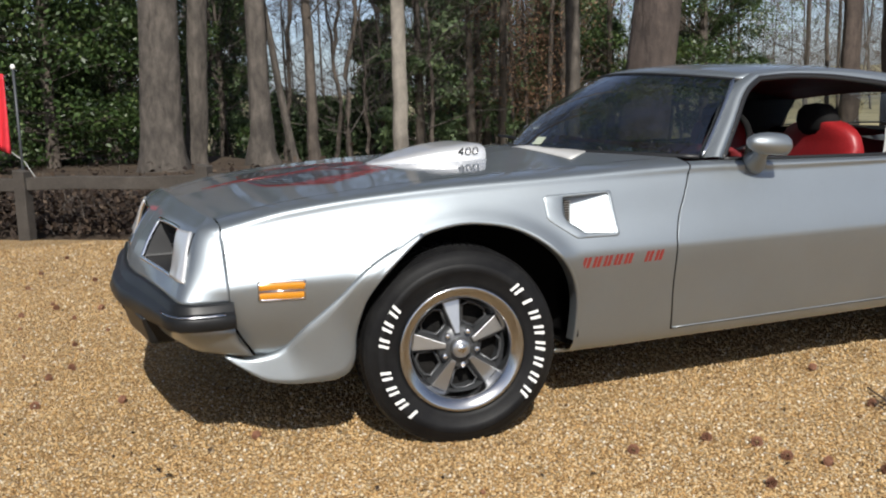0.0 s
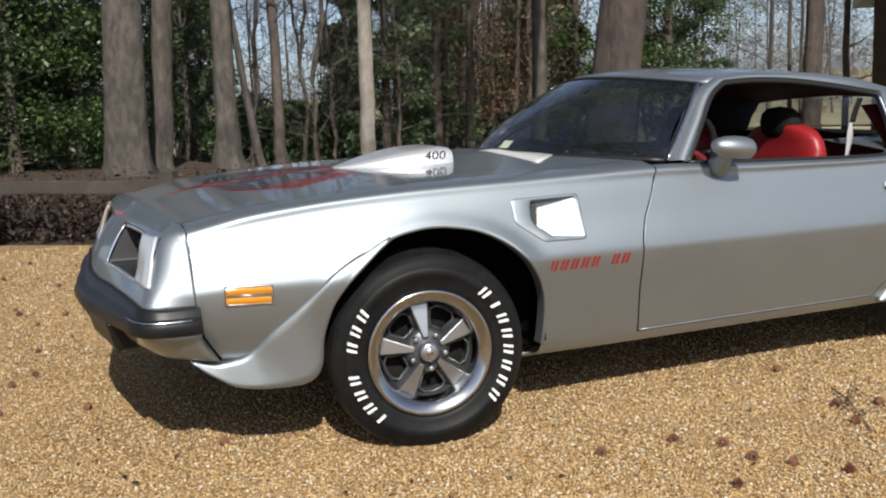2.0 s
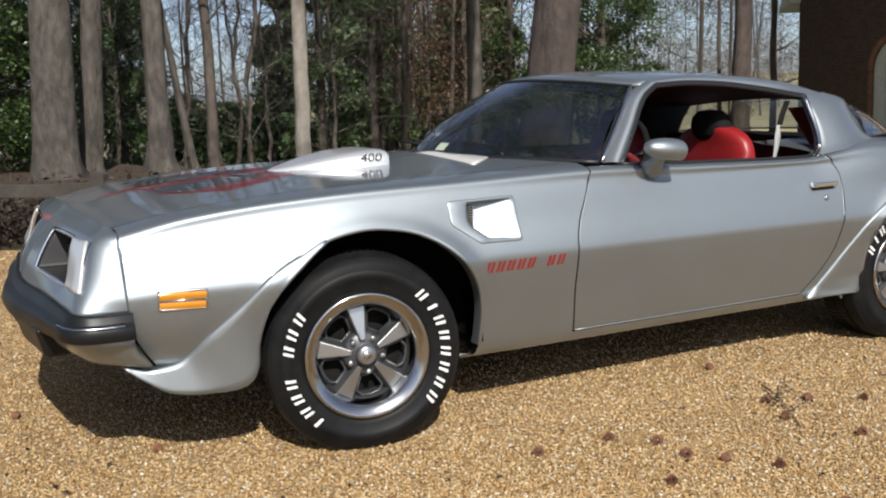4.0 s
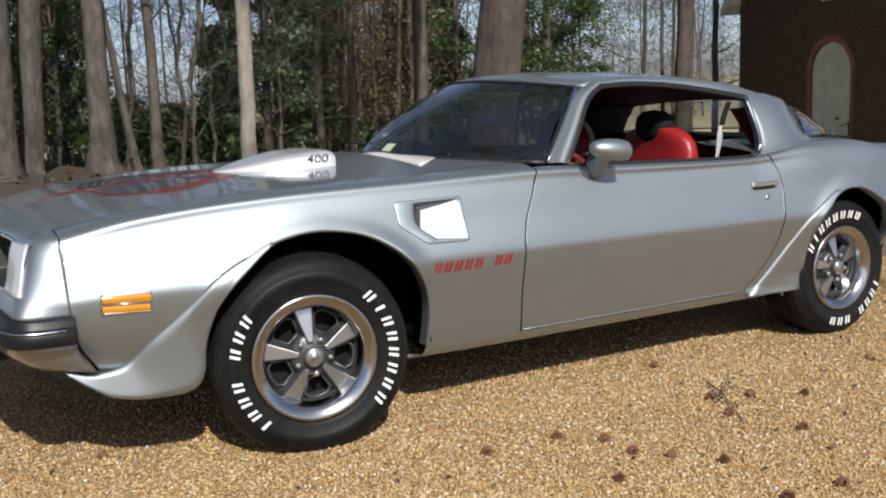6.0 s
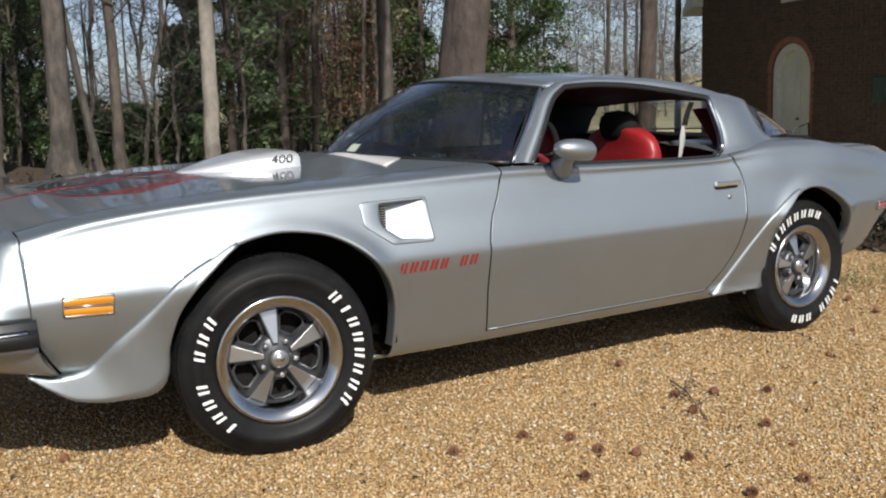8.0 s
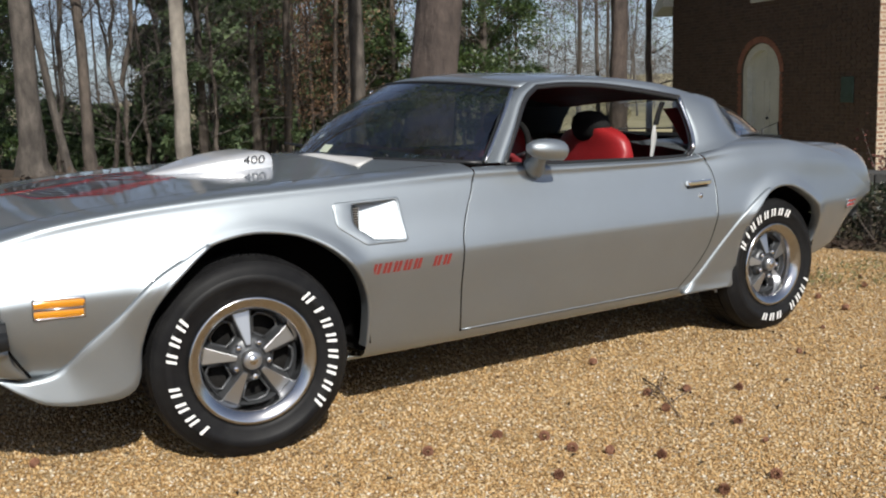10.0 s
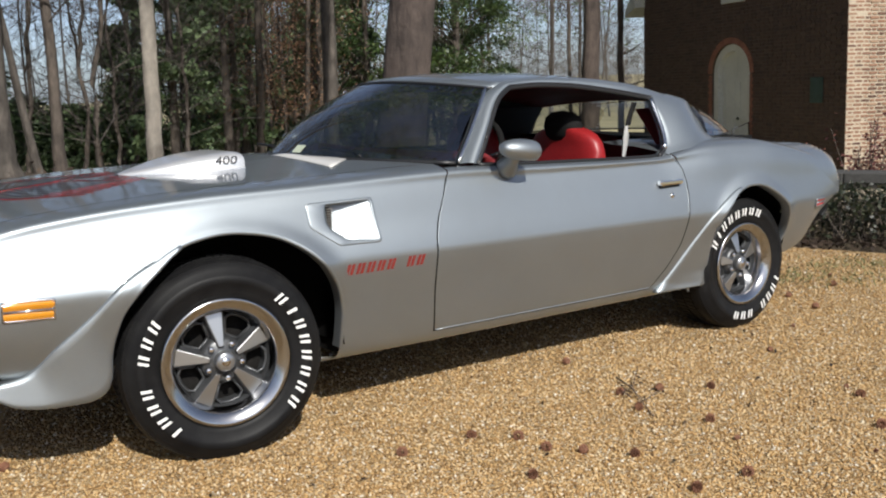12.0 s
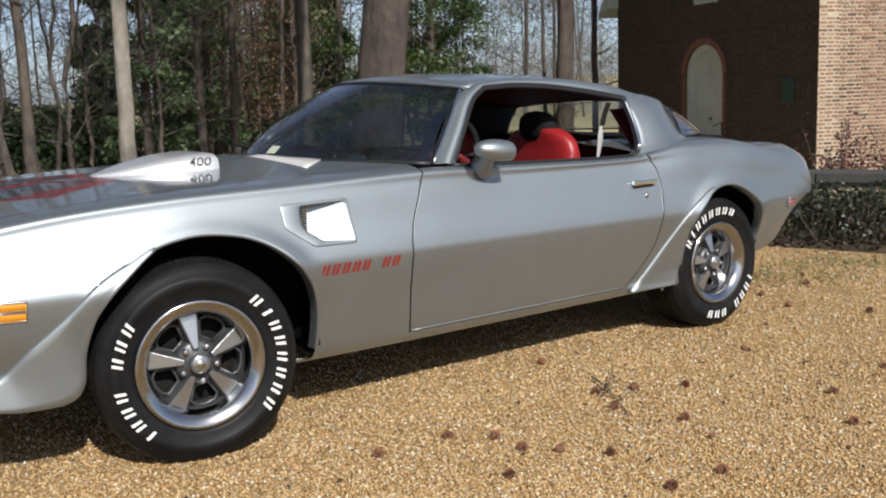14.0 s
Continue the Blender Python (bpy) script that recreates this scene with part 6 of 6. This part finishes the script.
# ---- hood scoop with numerals, decal, cowl ----
hood_z = lambda x, y: section(x, float(np.interp(-abs(y), [-section(x, v)[0] for v in np.linspace(6.2, 8, 19)], np.linspace(6.2, 8, 19))))[1]
SC = [(-.08, .02, .936), (-.03, .075, .946), (.04, .125, .962), (.11, .165, .978), (.19, .192, .992), (.27, .207, 1.001), (.34, .212, 1.005), (.372, .211, 1.003), (.380, .207, .998)]
P = []
for x, w, top in SC:
    zb = hood_z(x, w) - 0.012
    row = []
    for t in np.linspace(-1, 1, 25):
        a = t * math.pi / 2
        c, s = math.sin(a), math.cos(a)
        row.append((x, w * np.sign(c) * abs(c) ** 0.34, zb + (top - zb) * abs(s) ** 0.42))
    P.append(row)
scoop = sheet("hood_scoop", P, SUNLIT_SILVER, car, "silver shaker hood scoop, paled for the sun on it", flip=True)
back = np.array(P[-1])
sheet("scoop_opening", [back + np.array([-0.03, 0, 0]), np.array([[0.355, 0, 0.95]] * 25)], DARK, scoop)
for side in (-1, 1):
    cv = bpy.data.curves.new("scoop_numerals", "FONT")
    cv.body, cv.size, cv.extrude, cv.align_x, cv.align_y = "400", 0.046, 0.0008, "CENTER", "CENTER"
    cv.shear = 0.1
    tmp = bpy.data.objects.new("tmp_numerals", cv)
    scene.collection.objects.link(tmp)
    bpy.context.view_layer.update()
    me = bpy.data.meshes.new_from_object(tmp.evaluated_get(bpy.context.evaluated_depsgraph_get()))
    bpy.data.objects.remove(tmp)
    me.materials.clear()
    me.materials.append(DECAL_BLACK)
    num = child("scoop_numerals", me, scoop, "dark numerals 400")
    num.matrix_local = Matrix.Translation((0.296, side * 0.2125, 0.973)) @ Matrix.Rotation(math.radians(-5.5) if side < 0 else math.pi + math.radians(5.5), 4, "Z") @ Matrix.Rotation(math.radians(88), 4, "X") @ Matrix.Diagonal((1.35, 1, 1, 1))


def stroke(pts, widths, mat, lift, name):
    """A tapered ribbon laid on the hood."""
    pts = path3(pts, 18)
    ws = np.interp(np.linspace(0, 1, 18), np.linspace(0, 1, len(widths)), widths)
    d = np.gradient(pts, axis=0)
    nr = unit(np.stack([-d[:, 1], d[:, 0]], 1))
    P = []
    for p, n_, w in zip(pts, nr, ws):
        P.append([(q[0], q[1], hood_z(q[0], q[1]) + lift + 0.001) for q in (p - n_ * w, p, p + n_ * w)])
    ob = sheet(name, P, mat, car)
    return thicken(ob, 0.0004, 1)


for m in (1, -1):
    for k in range(9):
        f = k / 8
        a = [(-0.58 + 0.24 * f, 0.04 * m), (-0.55 + 0.32 * f, (0.24 - 0.06 * f) * m), (-0.34 + 0.30 * f, (0.46 - 0.22 * f) * m)]
        stroke(a, [0.020, 0.0275, 0.007], DECAL_MAROON, 0.0012, "decal_feather")
        stroke(a, [0.018, 0.021, 0.002], DECAL_BLACK, 0.0020, "decal_feather_fill")
    for k in range(4):
        b = [(-0.30 + 0.02 * k, 0.02 * m), (-0.18, (0.05 + 0.03 * k) * m), (-0.07 + 0.01 * k, (0.05 + 0.05 * k) * m)]
        stroke(b, [0.014, 0.018, 0.006], DECAL_MAROON, 0.0014, "decal_tail")
        stroke(b, [0.013, 0.015, 0.003], DECAL_BLACK, 0.0022, "decal_tail_fill")
stroke([(-0.76, 0.0), (-0.66, 0.01), (-0.5, 0.0), (-0.3, 0.0)], [0.004, 0.035, 0.05, 0.02], DECAL_MAROON, 0.0024, "decal_body")
stroke([(-0.70, 0.0), (-0.62, 0.01), (-0.5, 0.0), (-0.33, 0.0)], [0.002, 0.030, 0.045, 0.016], DECAL_BLACK, 0.0030, "decal_body_fill")
# pale strip across the rear of the hood, a painted reflection of the sky
P = []
for t in np.linspace(0, 1, 14):
    a, b = np.array([.645, .10]) * (1 - t) + np.array([.585, -.56]) * t, np.array([.725, .12]) * (1 - t) + np.array([.745, -.40]) * t
    P.append([(p[0], p[1], hood_z(p[0], p[1]) + 0.004) for p in (a, a * .5 + b * .5, b)])
thicken(sheet("sky_reflection_strip", P, PALE_REFLECTION, car), 0.002, 1)
for y in (-0.42, 0.25):
    tube("wiper_arm", [(0.80, y, hood_z(0.8, y) + 0.01), (0.86, y + 0.18, .975), (0.84, y + 0.40, .985)], 0.006, BLACK_TRIM, car)

# ---- rear spoiler and tail ----
SPOIL = [(3.20, .868), (3.32, .872), (3.43, .874), (3.52, .868), (3.60, .838), (3.655, .765), (3.69, .675), (3.708, .585)]
SPOIL_LOW = [(3.22, .800), (3.30, .765), (3.38, .725), (3.46, .675), (3.53, .632), (3.59, .605), (3.64, .590), (3.68, .578)]


def spoil_top(w):
    f = abs(w) / 0.80
    return np.array([(x - 0.02 * f ** 4, w, z - 0.02 * f ** 5) for x, z in SPOIL])


thicken(sheet("rear_spoiler", [spoil_top(w) for w in np.linspace(-.60, .60, 21)], PAINT, car, flip=True), 0.012, 1)
for m in (1, -1):
    T = spoil_top(0.606)
    B = np.array([(x, side_width(x, z) + 0.0005, z) for x, z in SPOIL_LOW])
    K = np.array([(0.35 * t[0] + 0.65 * b_[0] + 0.012, min(0.80, b_[1] + 0.005), t[2] - 0.015) for t, b_ in zip(T, B)])
    rows = [(1 - t) ** 2 * T + 2 * t * (1 - t) * K + t * t * B for t in np.linspace(0, 1, 14)]
    rows = np.array(rows)
    rows[..., 1] *= m
    sheet("spoiler_end", rows, PAINT, car, flip=m < 0)
box("tail_panel", 3.60, 3.66, -0.66, 0.66, 0.55, 0.76, BLACK_TRIM, car)
P = [[(3.64 + 0.05 * math.cos(a) - 0.10 * (abs(w) / .7) ** 4, w, 0.52 + 0.05 * math.sin(a)) for a in np.linspace(-1.5, 1.5, 7)] for w in np.linspace(-.70, .70, 17)]
thicken(sheet("rear_bumper", P, BLACK_RUBBER, car), 0.01)

# ---- cabin ----
box("cabin_floor", 0.95, 2.6, -0.74, 0.74, 0.33, 0.36, BLACK_VINYL, car)
box("firewall", 0.80, 0.90, -0.74, 0.74, 0.35, 0.90, BLACK_VINYL, car)
P = [[(0.90 + 0.33 * t + 0.17 * (abs(w) / .74) ** 2, w, 0.935 + 0.035 * math.sin(math.pi * t) - 0.10 * max(0, t - .75) * 4 * 0.25 - (0.16 if t > .99 else 0)) for w in np.linspace(-.64, .64, 25)] for t in (0, .2, .4, .6, .8, .93, 1.0)]
thicken(sheet("dashboard", P, DARK_RED, car, "dark red padded dashboard"), 0.02, 1)
for side in (-1, 1):
    P = [[(x, side * (side_width(x, z) - 0.055), z) for z in np.linspace(.36, .89, 8)] for x in np.linspace(0.95, 2.2, 20)]
    thicken(sheet("door_lining", P, BLACK_VINYL, car), 0.01)
    # near lining in its red; black on the far one stands for shade
    P = [[(x, side * min(0.70, 0.68 - 0.85 * (z - .93)), z) for z in np.linspace(.40, 1.10, 8)] for x in np.linspace(2.28, 2.62, 8)]
    sheet("quarter_lining", P, DARK_RED if side < 0 else BLACK_VINYL, car)
    sill = [[(x, side * (section(x, 6.0)[0] - d), section(x, 6.0)[1] - 0.002) for d in (0.0, 0.03, 0.065)] for x in np.linspace(1.12, 2.2, 24)]
    sheet("window_sill", sill, BLACK_TRIM, car)
wheel_hub = (1.42, -0.38, 0.90)
ring = [(1.42 + 0.065 * math.sin(t), -0.38 + 0.185 * math.cos(t), 0.90 + 0.175 * math.sin(t)) for t in np.linspace(0, 2 * math.pi, 40)]
steer = tube("steering_wheel", ring, 0.014, BLACK_MATT, car, "black steering wheel")
tube("steering_column", [(1.10, -0.38, .82), (1.40, -0.38, .895)], 0.03, BLACK_VINYL, car)
for t in (0.2, 2.9, 4.7):
    tube("steering_spoke", [wheel_hub, (1.42 + 0.06 * math.sin(t), -0.38 + 0.18 * math.cos(t), 0.90 + 0.17 * math.sin(t))], 0.012, DULL_CHROME, steer)


def bucket_seat(yc):
    """High-backed bucket seat facing forward."""
    P = []
    prof = [(0.0, .21), (.15, .23), (.30, .242), (.42, .246), (.50, .246), (.545, .232), (.58, .20), (.605, .15), (.62, .08)]
    for side_t in np.linspace(0, 2 * math.pi, 33)[:-1]:
        row = []
        for h, w in prof:
            c, s = math.cos(side_t), math.sin(side_t)
            thick = 0.075 if h < .5 else 0.055
            bolster = 0.035 * (abs(c) ** 4) if h < .5 else 0.0
            y = w * np.sign(c) * abs(c) ** 0.6
            x = thick * np.sign(s) * abs(s) ** 0.7 - bolster * (1 if s < 0 else 0)
            row.append((2.02 - 0.06 * h + x, yc + y, .44 + h * 0.945))
        row.append((1.983, yc, .44 + .625 * .945))
        P.append(row)
    seat = sheet("bucket_seat", P, RED_VINYL, car, "red vinyl high-backed bucket seat", closed=True, flip=True)
    Q = []
    for t in np.linspace(0, 2 * math.pi, 25)[:-1]:
        Q.append([(1.70 + rx * 0.27 * np.sign(math.cos(t)) * abs(math.cos(t)) ** .5, yc + rx * 0.245 * np.sign(math.sin(t)) * abs(math.sin(t)) ** .5, z) for rx, z in ((0, .36), (.9, .36), (1, .42), (1, .50), (.92, .54), (.6, .535), (0, .53))])
    sheet("seat_cushion", Q, RED_VINYL, seat, closed=True)
    H = []
    for t in np.linspace(0, 2 * math.pi, 25)[:-1]:
        H.append([(1.985 + r * 0.060 * math.cos(t) - 0.10 * (z - 1.0), yc + 0.012 + r * 0.102 * np.sign(math.sin(t)) * abs(math.sin(t)) ** .7, z) for r, z in ((0.0, .955), (.95, .96), (1.10, 0.99), (1.12, 1.03), (1.0, 1.07), (.66, 1.096), (0.0, 1.105))])
    sheet("headrest", H, BLACK_MATT, seat, "black padded headrest", closed=True)
    tube("recline_button", [(2.02, yc - 0.25, .86), (2.02, yc - 0.262, .86)], 0.013, CHROME, seat, sides=10)
    return seat


bucket_seat(-0.365)
bucket_seat(0.365)
P = [[(2.36 + 0.22 * t, w, .55 + .35 * t + 0.02 * math.cos(w * 8)) for t in np.linspace(0, 1, 6)] for w in np.linspace(-.62, .62, 25)]
thicken(sheet("rear_seat_back", P, DARK_RED, car), 0.08, 1)
thicken(sheet("parcel_shelf", [[(x, w, .937) for w in np.linspace(-.66, .66, 9)] for x in (2.56, 2.75, 3.00)], BLACK_MATT, car), 0.02, 1)
strap = path3([(2.165, -.645, 1.135), (2.13, -.652, 1.08), (2.105, -.66, 1.03)], 10)
P = [[(x - 0.016, y, z), (x + 0.016, y - 0.002, z)] for x, y, z in strap]
thicken(sheet("belt_strap", P, BLACK_MATT, car), 0.002)
strap = path3([(2.095, -.66, 1.03), (2.09, -.662, .97), (2.062, -.67, .87)], 10)
P = [[(x - w, y, z), (x + w, y - 0.004, z)] for (x, y, z), w in zip(strap, np.interp(np.linspace(0, 1, 10), [0, .3, 1], [.006, .016, .006]))]
thicken(sheet("belt_webbing", P, BELT_GREY, car, "pale grey seat belt"), 0.002)

# paper sticker inside the windscreen, and the mirror stuck to the glass
def on_screen(q, t, off=0.0):
    c = 1 - q * q
    b = np.array([1.03 - 0.34 * c, q * 0.775, 0.935 + 0.02 * c])
    a = np.array([roof_grid[0][15][0] + 0.20 * (1 - c) - 0.004, q * roof_grid[0][-1][1], roof_grid[0][0][2] + 0.042 * c - 0.012])
    return b * (1 - t) + a * t + np.array([-0.035, 0, 0.02]) * math.sin(math.pi * t) + np.array([0.012 + off, 0, -0.012])


P = [[tuple(on_screen(q, t, -0.030)) for t in np.linspace(.085, .17, 4)] for q in np.linspace(-.085, .015, 5)]
sheet("inspection_sticker", P, PAPER, car, "pale yellow paper sticker")
c = on_screen(0.0, .80, 0.05)
box("rear_view_mirror", c[0], c[0] + 0.03, -0.11, 0.11, c[2] - 0.06, c[2] - 0.01, BLACK_TRIM, car, "", 0.01)

# ---- loose stones, cones and twigs on the gravel ----
PEBBLE = material("loose_pebbles", (0.45, 0.3, 0.15), 0.75, Specular_IOR_Level=0.25)
g = node(PEBBLE, "NewGeometry")
rp = node(PEBBLE, "ValToRGB")
for _ in range(4):
    rp.color_ramp.elements.new(0.5)
for e, (at, c) in zip(rp.color_ramp.elements, [(0.0, (0.0936, 0.0538, 0.0278)), (0.10, (0.3047, 0.1751, 0.0666)), (0.40, (0.4326, 0.2775, 0.1199)), (0.72, (0.5210, 0.3640, 0.1832)), (0.92, (0.5491, 0.4473, 0.2964)), (1.0, (0.6209, 0.5771, 0.4940))]):
    e.position, e.color = at, (*c, 1)
link(PEBBLE, g.outputs["Random Per Island"], rp.inputs[0])
base(PEBBLE, rp.outputs[0])
N = 150000
az = np.radians(rng.uniform(-6, 64, N))
d = 2.7 + 6.8 * rng.uniform(0, 1, N) ** 1.75
C = np.column_stack([STAND[0] + d * np.sin(az), STAND[1] + d * np.cos(az)])
keep = ((C - np.array([0, 4.75])) @ np.array([0.59, 0.81]) < 0) & (C[:, 0] + 0.27 * C[:, 1] < 5.0)
C, d = C[keep], d[keep]
N = len(C)
size = 0.84 * (0.0034 + 0.0042 * rng.uniform(0, 1, N) ** 2.2) * (0.85 + 0.08 * d)
ax = rng.uniform(0.75, 1.45, (N, 3)) * np.array([1, 1, 0.72])
unit_oct = np.array([(1, 0, 0), (0, 1, 0), (-1, 0, 0), (0, -1, 0), (0, 0, 1), (0, 0, -1)], float)
V = unit_oct[None] * ax[:, None] * size[:, None, None] * rng.uniform(0.75, 1.2, (N, 6, 1))
a = rng.uniform(0, 2 * math.pi, N)
tilt = rng.normal(size=N) * 0.5
ca, sa, ct, st = np.cos(a), np.sin(a), np.cos(tilt), np.sin(tilt)
x = V[..., 0] * ct[:, None] - V[..., 2] * st[:, None]
z = V[..., 0] * st[:, None] + V[..., 2] * ct[:, None]
y = V[..., 1]
V = np.stack([x * ca[:, None] - y * sa[:, None] + C[:, :1], x * sa[:, None] + y * ca[:, None] + C[:, 1:], z + (size * rng.uniform(0.0, 0.8, N))[:, None]], -1)
T = np.array([(0, 1, 4), (1, 2, 4), (2, 3, 4), (3, 0, 4), (1, 0, 5), (2, 1, 5), (3, 2, 5), (0, 3, 5)])
F = (np.arange(N)[:, None, None] * 6 + T[None]).reshape(-1, 3)
tagged(new("loose_gravel", fast_mesh("loose_gravel", V.reshape(-1, 3), F, PEBBLE, True)), "loose tan, ochre and whitish pea gravel", "gravel", kind="stuff")

CONE = grained("cone_brown", [(0.3, (0.12, 0.050, 0.026)), (0.7, (0.23, 0.105, 0.058))], 40, 0.8, 300, 0.4, 0.001)
verts, faces = [], []
rows = 6
for i in range(rows):
    f = (i + 0.5) / rows
    r = 0.0155 * math.sin(math.pi * (0.12 + 0.80 * f)) + 0.002
    z = -0.014 + 0.030 * f
    n = 9
    for k in range(n):
        a = 2 * math.pi * (k + 0.5 * (i % 2)) / n
        w = 0.30
        b = len(verts)
        for rr, aa, zz in ((r * 0.55, a - w, z - 0.003), (r * 0.55, a + w, z - 0.003), (r * 1.12, a + w * 0.75, z + 0.0035), (r * 1.22, a, z + 0.0055), (r * 1.12, a - w * 0.75, z + 0.0035), (r * 0.6, a, z + 0.006)):
            verts.append((rr * math.cos(aa), rr * math.sin(aa), zz))
        faces += [(b + 0, b + 1, b + 2), (b + 0, b + 2, b + 3), (b + 0, b + 3, b + 4), (b + 5, b + 2, b + 1), (b + 5, b + 3, b + 2), (b + 5, b + 4, b + 3), (b + 5, b + 0, b + 4)]
cone_mesh = mesh_from("pine_cone", verts, faces, CONE, False)
first = tagged(new("pine_cone", cone_mesh), "small brown pine cone lying on the gravel", "pine cone", "pine cones on the gravel")
CONES = [(0.416, -1.264), (0.63, -1.707), (0.824, -1.541), (0.705, -1.274), (0.82, -1.395), (1.006, -1.777), (1.157, -2.121), (2.134, -1.877), (-0.703, -0.514), (1.6, -0.78), (1.46, -1.25), (1.61, -1.32), (1.37, -1.44), (1.47, -1.7), (1.79, -1.43), (1.87, -2.13), (0.94, -2.11), (0.9, -1.65), (3.47, -0.56), (3.32, -0.84), (3.91, -0.54), (3.49, -1.21), (-1.17, 4.44), (-1.37, 3.76), (-1.06, 2.24), (-1.39, 0.72), (-1.28, 0.87), (-1.11, 0.2), (-1.45, 0.29), (-1.31, 2.4), (-1.5, 2.25), (-1.03, 3.28)]
more = [(float(u), float(v)) for u, v in np.column_stack([rng.uniform(-1.6, 4.4, 150), rng.uniform(-2.7, 4.5, 150)]) if not (-1.25 < u < 3.8 and -1.0 < v < 1.2) and (u * 0.59 + (v - 4.6) * 0.81) < 0 and u + 0.27 * v < 4.7]
made_first = False
for i, (u, v) in enumerate(CONES + more[:70]):
    s = 1.0 if i < len(CONES) else random.uniform(0.45, 0.85)
    mt = Matrix.Translation((u, v, 0.0135 * s)) @ Euler((random.uniform(1.0, 1.9), random.uniform(-0.5, 0.5), random.uniform(0, 6.3))).to_matrix().to_4x4()
    if not made_first:
        first.matrix_basis = mt
        made_first = True
    else:
        ob = copy_thing(first, mt)
        ob.scale = (s, s, s)

DRY_TWIG = bark("dry_twig", (0.10, 0.065, 0.045), (0.24, 0.17, 0.12), 12)
twig = thing("twig", "thin forked brown twig on the gravel", "twig")
TW = [(1.59, -1.1), (1.51, -1.27), (1.44, -1.4), (1.34, -1.55), (1.74, -1.08), (1.6, -1.35)]
tube("main_stem", [(x, y, 0.012 + 0.012 * math.sin(i * 2)) for i, (x, y) in enumerate(TW[:4])], [.0038, .0034, .0028, .0018], DRY_TWIG, twig, sides=6)
tube("side_stem", [(TW[1][0], TW[1][1], .02), (TW[4][0], TW[4][1], .03)], [.0028, .0015], DRY_TWIG, twig, sides=6)
tube("side_stem", [(TW[2][0], TW[2][1], .015), (TW[5][0], TW[5][1], .02)], [.0025, .0015], DRY_TWIG, twig, sides=6)
n = 420
C = np.column_stack([rng.uniform(-1.8, 4.6, n), rng.uniform(-2.8, 4.4, n), np.full(n, 0.010)])
C = np.concatenate([C[(C[:, 0] * 0.59 + (C[:, 1] - 4.6) * 0.81) < 0], np.column_stack([rng.normal(size=(22, 2)) * np.array([.07, .06]) + np.array(TW[1]), np.full(22, 0.014)])])
V, F = leaves(C, 0.028, 0.85, 0.5)
tagged(new("fallen_leaves", fast_mesh("fallen_leaves", V, F, DEAD)), "scattered small dry brown leaves on the gravel", "leaves", kind="stuff")
# weeds by the hedge
GREEN = leaf_mat("weed_blade", [(0.0, (0.09, 0.10, 0.035)), (1.0, (0.24, 0.23, 0.10))], 0.6)
n = 600
cl = np.array([(4.1, -0.55), (4.5, -0.2), (3.9, -0.25), (4.75, -0.45)])[rng.integers(0, 4, n)] + rng.normal(size=(n, 2)) * np.array([.16, .10])
V, F = leaves(np.column_stack([cl, rng.uniform(0.01, 0.03, n)]), 0.045, 0.0, 0.15)
tagged(new("weeds", fast_mesh("weeds", V, F, GREEN)), "thin green weeds in the gravel near the hedge", "weeds", kind="stuff")

# ---- bricks of the sunny church wall, each by itself nearest the corner ----
V, F, singles = courses(4.2, LOW, TOP, "s", lambda u, z: True, lambda u, z: u < 1.08 and -0.75 < z < 2.75, 0.027, 0.047)
tagged(child("brickwork", mesh_from("brickwork", V, F, BRICK, False), side_wall), kind="stuff")
CORNERS = [(-.44, -.5), (.44, -.5), (.5, -.28), (.5, .28), (.44, .5), (-.44, .5), (-.5, .28), (-.5, -.28)]
unit_brick = mesh_from("brick", [(x, y * (1 if x > 0 else 0.97), z * (1 if x > 0 else 0.9)) for x in (0.5, -0.5) for y, z in CORNERS], [tuple(range(8, 16))] + [(k, (k + 1) % 8, 8 + (k + 1) % 8, 8 + k) for k in range(8)], BRICK_OWN, False)
for (a, b, z0, z1), proud in singles:
    ob = child("brick", unit_brick, side_wall)
    ob.location = (0.5 * (0.02 - proud), -(a + b) / 2, (z0 + z1) / 2)
    ob.scale = (0.02 + proud, b - a, z1 - z0)
